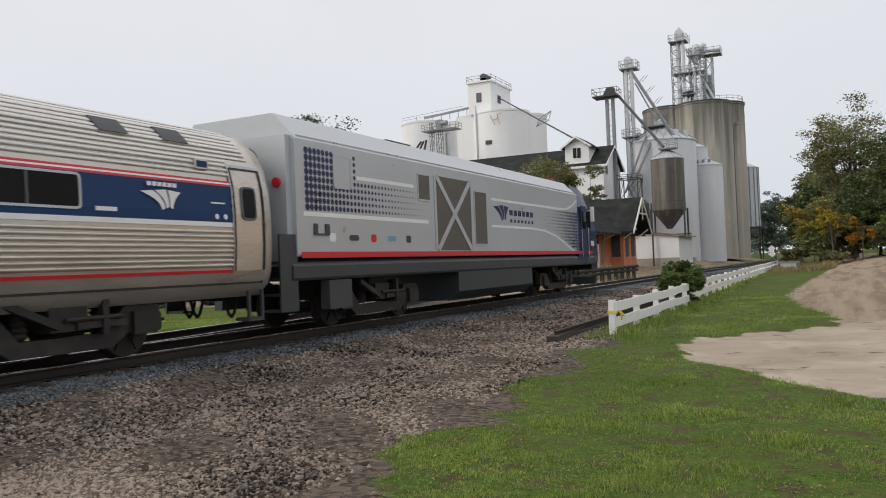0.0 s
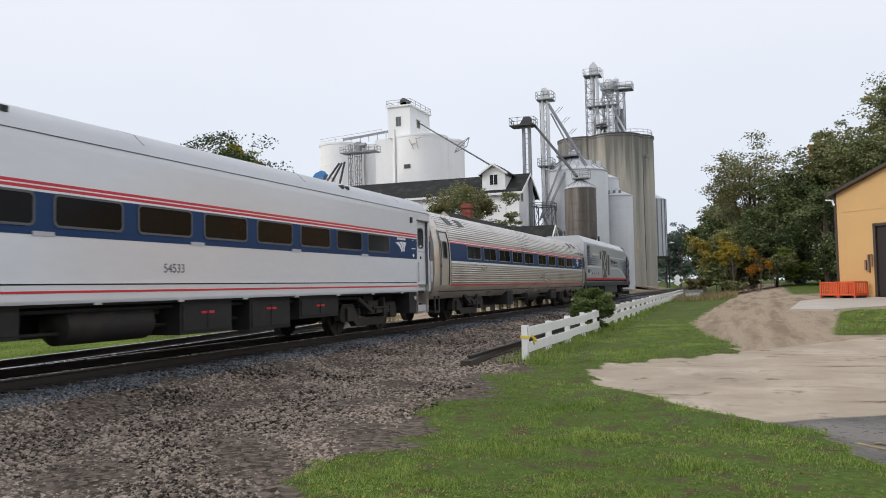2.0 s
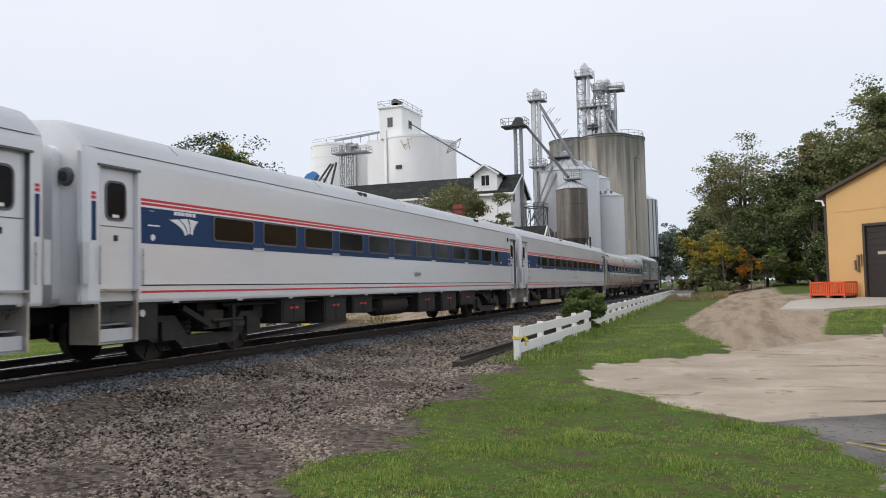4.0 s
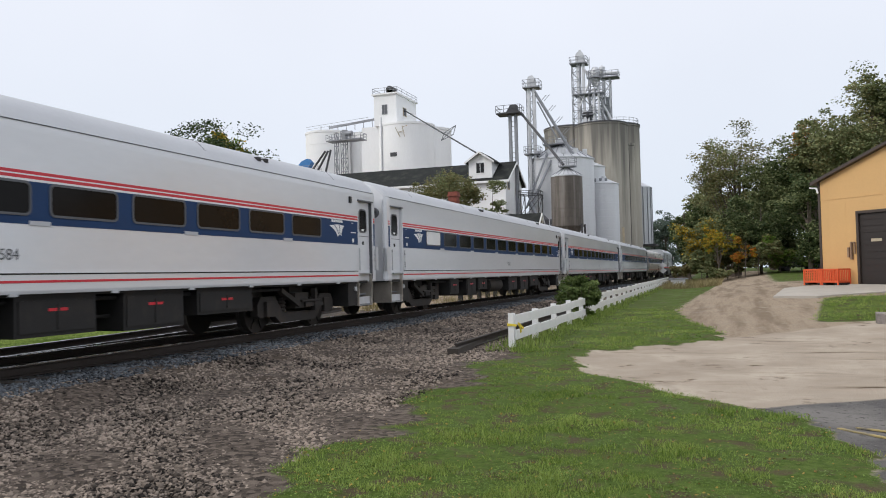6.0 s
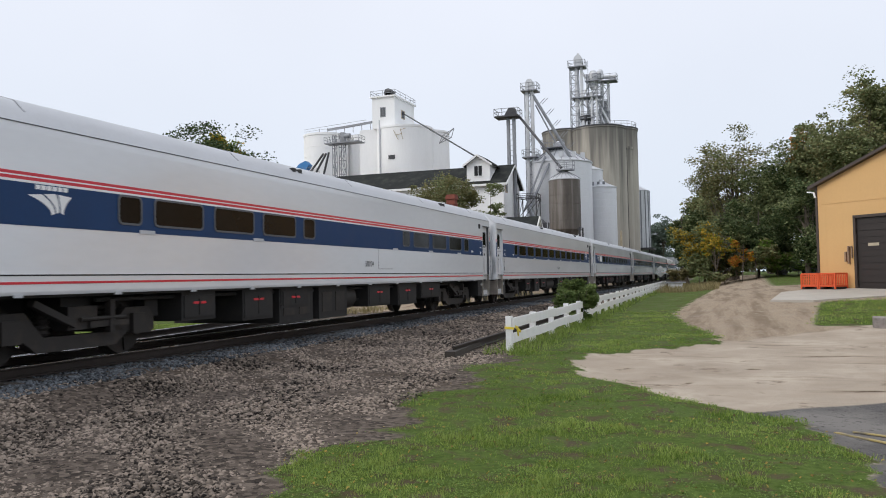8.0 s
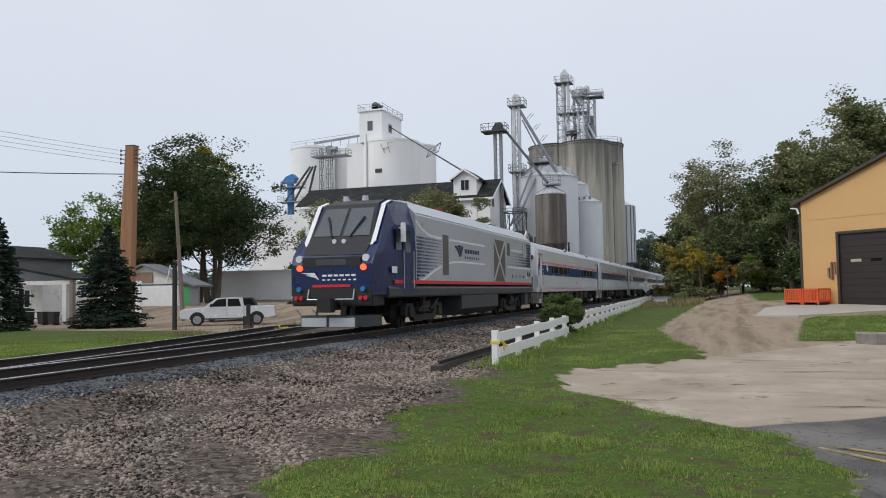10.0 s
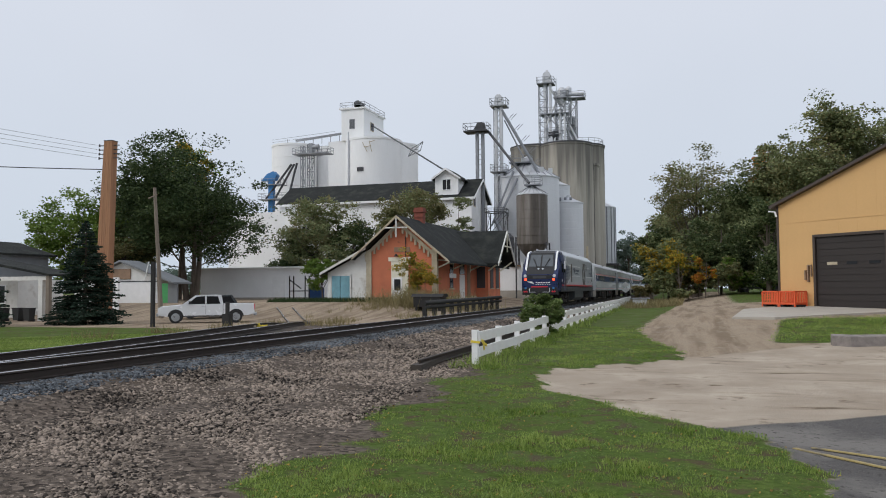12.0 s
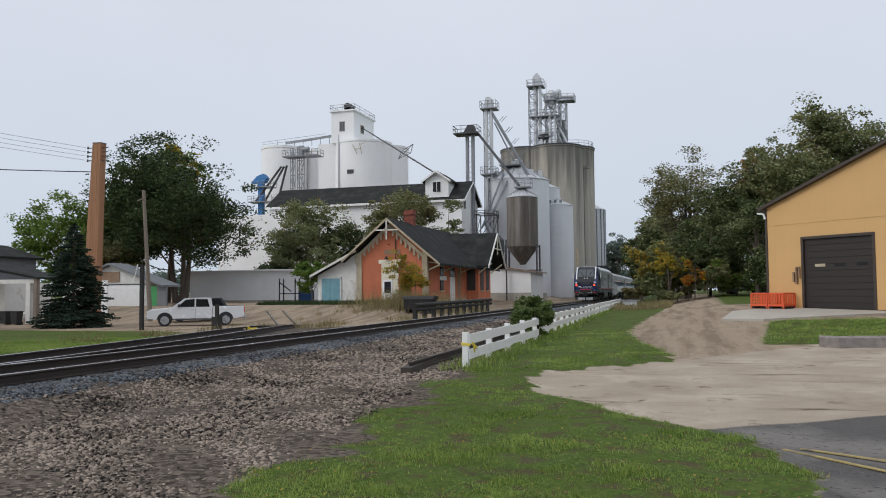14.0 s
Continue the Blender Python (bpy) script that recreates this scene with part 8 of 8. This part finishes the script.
tree(8.6, 99.0, 17.0, 2.2, "orange", "orange-red tree top behind the wood", 3000, 36, 0.5, 0.22, second="orange", ragged=0.5)
tree(13.2, 84.0, 19.2, 5.4, "mid", "tall grey-green tree behind the barn", 10500, 120, 0.25, 0.24, ragged=0.45, second="turning")
tree(9.0, 90.0, 16.2, 3.6, "mid", "green tree between the wood and the barn", 6500, 80, 0.1, 0.22, ragged=0.4, second="turning")
tree(18.8, 86.0, 18.6, 5.0, "mid", "tall green tree behind the barn roof", 7600, 100, 0.25, 0.24, ragged=0.5, second="turning")
tree(23.5, 82.0, 15.5, 4.6, "dark", "dark tree behind the barn", 3600, 44, 0.1, 0.3)
tree(10.8, 92.0, 14.5, 4.5, "mid", "green tree in the wood", 5200, 56, 0.1, 0.26, second="turning")
tree(6.4, 80.5, 2.2, 1.7, "bright", "low bright bush by the drive", 1500, 24, 0.0, 0.18, trunk_r=0.04, category="bush")
tree(-1.0, 77.0, 2.4, 1.8, "mid", "low weedy bush at the drive's edge", 1600, 24, 0.0, 0.18, trunk_r=0.04, second="straw", category="bush")
for k, (tx, ty) in enumerate(((0.8, 80.5), (2.6, 78.5), (4.6, 80.0), (8.6, 77.5), (-2.4, 81.0), (10.4, 80.0), (-0.2, 82.0), (5.6, 83.5))):
    tree(tx, ty, 3.0 + 0.7 * (k % 3), 2.2, ("dark", "mid", "bright")[k % 3], "leafy undergrowth at the wood's edge", 1500, 22, 0.0, 0.22, trunk_r=0.05, second="turning", category="bush", group="undergrowth at the wood's edge")
tree(-4.2, 84.0, 2.6, 1.5, "straw", "tan weeds at the end of the fence", 1300, 22, 0.0, 0.16, trunk_r=0.03, second="turning", category="bush")
# trees added out of sight behind the wood, to shade the far cars
for k, (tx, ty) in enumerate(((0.2, 104), (-0.4, 116), (0.8, 128), (-0.6, 142), (0.0, 158), (-1.0, 174), (5.5, 112), (6.5, 136))):
    tree(tx, ty, 13.5 + 1.5 * (k % 3), 4.6, "dark" if k % 2 else "mid", "green tree added behind the wood to shade the line", 2400, 30, 0.0, 0.36, second="turning" if k % 3 == 0 else None)
tree(-15.5, 215.0, 17.0, 5.5, "haze", "far tree beside the line, haze in its leaf colour", 3800, 60, 0.1, 0.45)
tree(-9.0, 240.0, 15.0, 6.0, "haze", "far tree at the line's end, haze in its leaf colour", 3800, 60, 0.05, 0.45)
tree(-22.0, 250.0, 14.0, 6.0, "haze", "far tree behind the silos, haze in its leaf colour", 3400, 60, 0.05, 0.45)
tree(-3.0, 200.0, 16.0, 5.5, "mid", "green tree beyond the wood", 3600, 60, 0.05, 0.4)

bush = thing("fence_bush", pose(-4.78, 26.8, 0.0), "leafy dark green bush growing through the white fence", "bush")
made("stems", "bark", bush, lambda bm: [rod(bm, (0.1 * math.cos(k), 0.1 * math.sin(k), -0.05), (0.55 * math.cos(k * 1.7), 0.8 * math.sin(k * 1.7), 0.9 + 0.03 * k), 0.014, 0.005, 5) for k in range(10)])
pts, _ = crown_points(12000, 150, 0.05, 1.0, 0.86, 0.98, 0.15)
pts[:, 2] = np.maximum(pts[:, 2], 0.02)
ob = sheet("foliage", *leaf_quads(pts, 0.058), LEAVES["bush"])
ob.parent = bush
pts, _ = crown_points(500, 12, 0.25, 0.22, 0.35, 0.25, 0.3)
ob = sheet("low_shoots", *leaf_quads(pts, 0.06), LEAVES["bright"])
ob.parent = bush

# far woods along the horizon, their haze put into the leaf colour
v = []
for k in range(150):
    a = radians(rng.uniform(-35, 75))
    d = rng.uniform(330, 460)
    c = np.array([-math.sin(a) * d, math.cos(a) * d, 0])
    p = rng.normal(size=(90, 3)) * np.array([7, 7, 3.2]) + c + np.array([0, 0, 6.5])
    p[:, 2] = np.abs(p[:, 2])
    v.append(p)
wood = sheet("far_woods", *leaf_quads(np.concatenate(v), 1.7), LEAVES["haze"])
tagged(wood, "woods along the horizon, haze in their leaf colour", "woods", kind="stuff")


# ---- grass, weeds and loose stones ----
def scatter(n, r0, r1, a0, a1):
    """Places thinning out with distance from the standing point."""
    r = r0 * (r1 / r0) ** rng.random(n)
    a = np.radians(rng.uniform(a0, a1, n))
    return -np.sin(a) * r, np.cos(a) * r


def blades(name, x, y, h, w, material, label, category):
    n = len(x)
    z = ground_z(x, y) - 0.01
    a = rng.uniform(0, 6.283, n)
    lean = rng.normal(0, 0.35, (n, 2)) * h[:, None]
    wx, wy = np.cos(a) * w, np.sin(a) * w
    v = np.stack([np.stack([x - wx, y - wy, z], 1), np.stack([x + wx, y + wy, z], 1), np.stack([x + lean[:, 0], y + lean[:, 1], z + h], 1)], 1).reshape(-1, 3)
    ob = sheet(name, v, np.arange(3 * n).reshape(n, 3), LEAVES[material])
    return tagged(ob, label, category, kind="stuff")


def patchy(x, y, s):
    return np.sin(x * 2.1 * s + 1.3 * np.sin(y * 1.7 * s)) * np.sin(y * 2.3 * s + 1.1 * np.sin(x * 1.9 * s + 2)) + 0.6 * np.sin(x * 5.3 * s + y * 3.1 * s) * np.sin(y * 4.7 * s - x * 2.2 * s)


x, y = scatter(470000, 4.3, 34.0, -18, 46)
cov = covers(x, y)[0]
g = cov + 0.22 * patchy(x + 3, y, 1.7)
bare = patchy(x, y, 1.15) + 0.6 * patchy(x + 9, y - 4, 2.9)
keep = (g > 0.35 + 0.40 * rng.random(len(x))) & (bare > -0.52 + 0.95 * rng.random(len(x)) - 0.5 * (y > 17)) & (cov > 0.03) & (x > -6.5)
x, y = x[keep], y[keep]
d = np.hypot(x, y)
tall = 0.75 + 0.9 * (patchy(x + 5, y, 1.1) > 0.5) + 0.35 * patchy(x - 2, y + 7, 2.6)
blades("lawn", x, y, rng.uniform(0.012, 0.038, len(x)) * np.maximum(tall, 0.4) * (1 + d / 50), 0.0032 * (0.6 + d / 9.0), "grass", "damp green lawn grass with bare patches", "grass")


def low_leaves(name, x, y, size, lift, material, label, category):
    """Small leaves lying about flat, a little over the soil."""
    c = np.stack([x, y, ground_z(x, y) + lift], 1)
    n = len(x)
    a = rng.uniform(0, 6.283, n)
    u = np.stack([np.cos(a), np.sin(a), rng.normal(0, 0.35, n)], 1) * size[:, None]
    w = np.stack([-np.sin(a), np.cos(a), rng.normal(0, 0.35, n)], 1) * size[:, None] * 0.8
    v = np.stack([c - u, c + w, c + u, c - w], 1).reshape(-1, 3)
    return tagged(sheet(name, v, np.arange(4 * n).reshape(n, 4), LEAVES[material]), label, category, kind="stuff")


x, y = scatter(150000, 4.3, 26.0, -18, 46)
cov = covers(x, y)[0]
clumped = patchy(x - 4, y + 2, 1.9) + 0.5 * patchy(x, y, 4.3)
keep = (cov > 0.25 + 0.5 * rng.random(len(x))) & (clumped > -0.1 + 0.6 * rng.random(len(x))) & (x > -6.5)
x, y = x[keep], y[keep]
low_leaves("clover", x, y, rng.uniform(0.004, 0.009, len(x)) * (0.6 + np.hypot(x, y) / 12), rng.uniform(0.012, 0.035, len(x)), "clover", "clover and broad weeds in the lawn", "weeds")
x, y = scatter(6000, 4.3, 34.0, -18, 46)
cov = covers(x, y)[0]
keep = (cov > 0.2) & (x > -6.5)
x, y = x[keep], y[keep]
low_leaves("leaf_litter", x, y, rng.uniform(0.007, 0.015, len(x)) * (0.7 + np.hypot(x, y) / 20), 0.02 + 0 * x, "litter", "small brown and yellow fallen leaves", "leaves")

x, y = scatter(46000, 14.0, 75.0, -5, 22)
g = covers(x, y)[0]
fence_x = np.interp(y, (16.5, 26.3, 42, 60, 89), (-4.42, -4.62, -5.15, -5.6, -6.25))
keep = (np.abs(x - fence_x - 0.15) < 0.35 + 0.3 * rng.random(len(x))) & (y > 15.5)
x, y = x[keep], y[keep]
blades("fence_weeds", x, y, rng.uniform(0.08, 0.26, len(x)), 0.004 * (0.6 + np.hypot(x, y) / 10), "grass", "taller weeds along the foot of the fence", "grass")

x, y = scatter(150000, 18.0, 42.0, 28, 52)
keep = (covers(x, y)[0] > 0.5) & (x < -12.6)
x, y = x[keep], y[keep]
blades("far_lawn", x, y, rng.uniform(0.04, 0.08, len(x)), 0.014 + 0 * x, "grass", "mown lawn beyond the track", "grass")

x, y = rng.uniform(-27, -12.4, 26000), rng.uniform(28, 66, 26000)
keep = (patchy(x, y, 0.35) > 0.8) & (np.abs(x - np.array([siding_x(q) for q in y])) > 1.0) & (x < -12.6 - 0.02 * (y - 30))
x, y = x[keep], y[keep]
blades("dry_weeds", x, y, rng.uniform(0.15, 0.55, len(x)), 0.018 + 0 * x, "straw", "dry tan weeds between track and depot", "weeds")
x, y = rng.normal(-20.5, 2.2, 2600), rng.normal(60.5, 1.6, 2600)
blades("tall_weeds", x, y, rng.uniform(0.5, 1.7, len(x)), 0.022 + 0 * x, "straw", "tall dry weeds before the depot", "weeds")
x, y = rng.uniform(-36, -24.5, 5200), rng.uniform(62.4, 65.8, 5200)
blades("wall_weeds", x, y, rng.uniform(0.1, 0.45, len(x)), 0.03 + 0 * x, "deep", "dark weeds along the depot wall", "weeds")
x, y = rng.uniform(-5.5, 4.5, 9000), rng.uniform(66, 90, 9000)
keep = x < -0.6 + 0.0 * y
x, y = x[keep], y[keep]
blades("verge_weeds", x, y, rng.uniform(0.2, 0.7, len(x)), 0.03 + 0 * x, "straw", "tan verge weeds beyond the fence", "weeds")


def stones(name, x, y, s, dz, material, label):
    """Loose stones: squashed, turned octahedra."""
    n = len(x)
    base = np.array([[1, 0, 0], [0, 1, 0], [-1, 0, 0], [0, -1, 0], [0, 0, 1], [0, 0, -1]], float)
    v = base[None] * rng.uniform(0.5, 1.3, (n, 6, 1)) * s[:, None, None] * np.array([1, 1, 0.6])
    a, t = rng.uniform(0, 6.283, n), rng.normal(0, 0.5, n)
    ca, sa, ct, st_ = np.cos(a), np.sin(a), np.cos(t), np.sin(t)
    X = v[:, :, 0] * ca[:, None] - v[:, :, 1] * sa[:, None]
    Y = v[:, :, 0] * sa[:, None] + v[:, :, 1] * ca[:, None]
    Z = v[:, :, 2]
    X, Z = X * ct[:, None] - Z * st_[:, None], X * st_[:, None] + Z * ct[:, None]
    v = np.stack([X + x[:, None], Y + y[:, None], Z + (ground_z(x, y) + dz)[:, None]], 2).reshape(-1, 3)
    f = np.array([[0, 1, 4], [1, 2, 4], [2, 3, 4], [3, 0, 4], [1, 0, 5], [2, 1, 5], [3, 2, 5], [0, 3, 5]])
    faces = (np.arange(n)[:, None, None] * 6 + f[None]).reshape(-1, 3)
    return tagged(sheet(name, v, faces, material), label, "stones", kind="stuff")


def stone_mat(name, lo, hi):
    m = leaf_mat(name, lo, hi, 0.8)
    n, l = m.node_tree.nodes, m.node_tree.links
    n["Map Range"].inputs[1].default_value, n["Map Range"].inputs[2].default_value = 0.52, 1.02
    l.new(n["Principled BSDF"].outputs[0], n["Material Output"].inputs[0])
    return m


x, y = scatter(290000, 4.3, 50.0, -3, 62)
edge = np.interp(y, (-20, 5.5, 7.6, 10.5, 12.4, 15.5, 17.7, 27, 60, 90), (-3.1, -3.30, -3.5, -3.75, -3.85, -4.15, -4.3, -4.9, -5.9, -6.6))
muddy = patchy(x * 1.6, y * 0.6, 0.55)
inset = np.where(y < 14, 0.55, 0.1)
keep = (x < edge - inset * (0.3 + 1.2 * rng.random(len(x)))) & (x > TRACK_X + 1.75) & (muddy < 1.15 + 0.8 * rng.random(len(x)))
x, y = x[keep], y[keep]
d = np.hypot(x, y)
size = (0.009 + 0.030 * rng.random(len(x)) ** 1.6) * (0.75 + d / 22)
stones("gravel", x, y, size, -0.004, stone_mat("mixed_brown_gravel", (0.018, 0.015, 0.013), (0.35, 0.285, 0.232)), "loose brown and grey gravel beside the track")
x = TRACK_X + rng.uniform(-3.6, 2.05, 62000)
y = 5.0 * (80.0 / 5.0) ** rng.random(len(x))
d = np.abs(x - TRACK_X)
keep = (np.abs(d - 0.7175) > 0.09) & ((x > TRACK_X - 2.2) | (y < 24))
x, y = x[keep], y[keep]
# near-black stones: oil, and the far rail's shadow put into their colour
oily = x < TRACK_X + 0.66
stones("ballast", x[~oily], y[~oily], rng.uniform(0.020, 0.045, int((~oily).sum())) * (0.8 + y[~oily] / 40), 0.01, stone_mat("blue_grey_ballast", (0.022, 0.025, 0.029), (0.15, 0.164, 0.180)), "blue-grey crushed stone ballast on the track shoulder")
stones("oily_ballast", x[oily], y[oily], rng.uniform(0.020, 0.045, int(oily.sum())) * (0.8 + y[oily] / 40), 0.01, stone_mat("oil_black_ballast", (0.006, 0.006, 0.006), (0.032, 0.030, 0.029)), "oil-blackened ballast with the rail's shade in its colour")

# yellow bay lines on the asphalt
for a, b in (((0.98, 8.78), (2.6, 7.0)), ((1.16, 8.86), (3.2, 7.55))):
    za = float(ground_z(*a)) - 0.028
    ln = made("bay_line", "line", None, lambda bm: loft(bm, [[(p[0] - 0.022, p[1] - 0.012, za), (p[0] + 0.022, p[1] + 0.012, za), (p[0] + 0.022, p[1] + 0.012, za + 0.012), (p[0] - 0.022, p[1] - 0.012, za + 0.012)] for p in (a, b)]))
    tagged(ln, "faded yellow parking line on the asphalt", "road marking", kind="structure")


# ---- what moves ----
def motions():
    ts, ys = [t for t, _ in HEAD], [y for _, y in HEAD]
    for ob, back, turn in TRAIN:
        walk(ob, [(t, pose(TRACK_X, y - back, RAIL_Z + 0.004, 0, 0, turn)) for t, y in HEAD])
        way = -1 if turn == 0 else 1
        for w in [o for o in ob.children if o.name.startswith("wheelset")]:
            y0 = w.matrix_basis.translation.y
            walk(w, [(k / 30, pose(0, y0, 0.457, way * math.degrees(float(np.interp(k / 30, ts, ys)) / 0.457))) for k in range(421)])


motions()
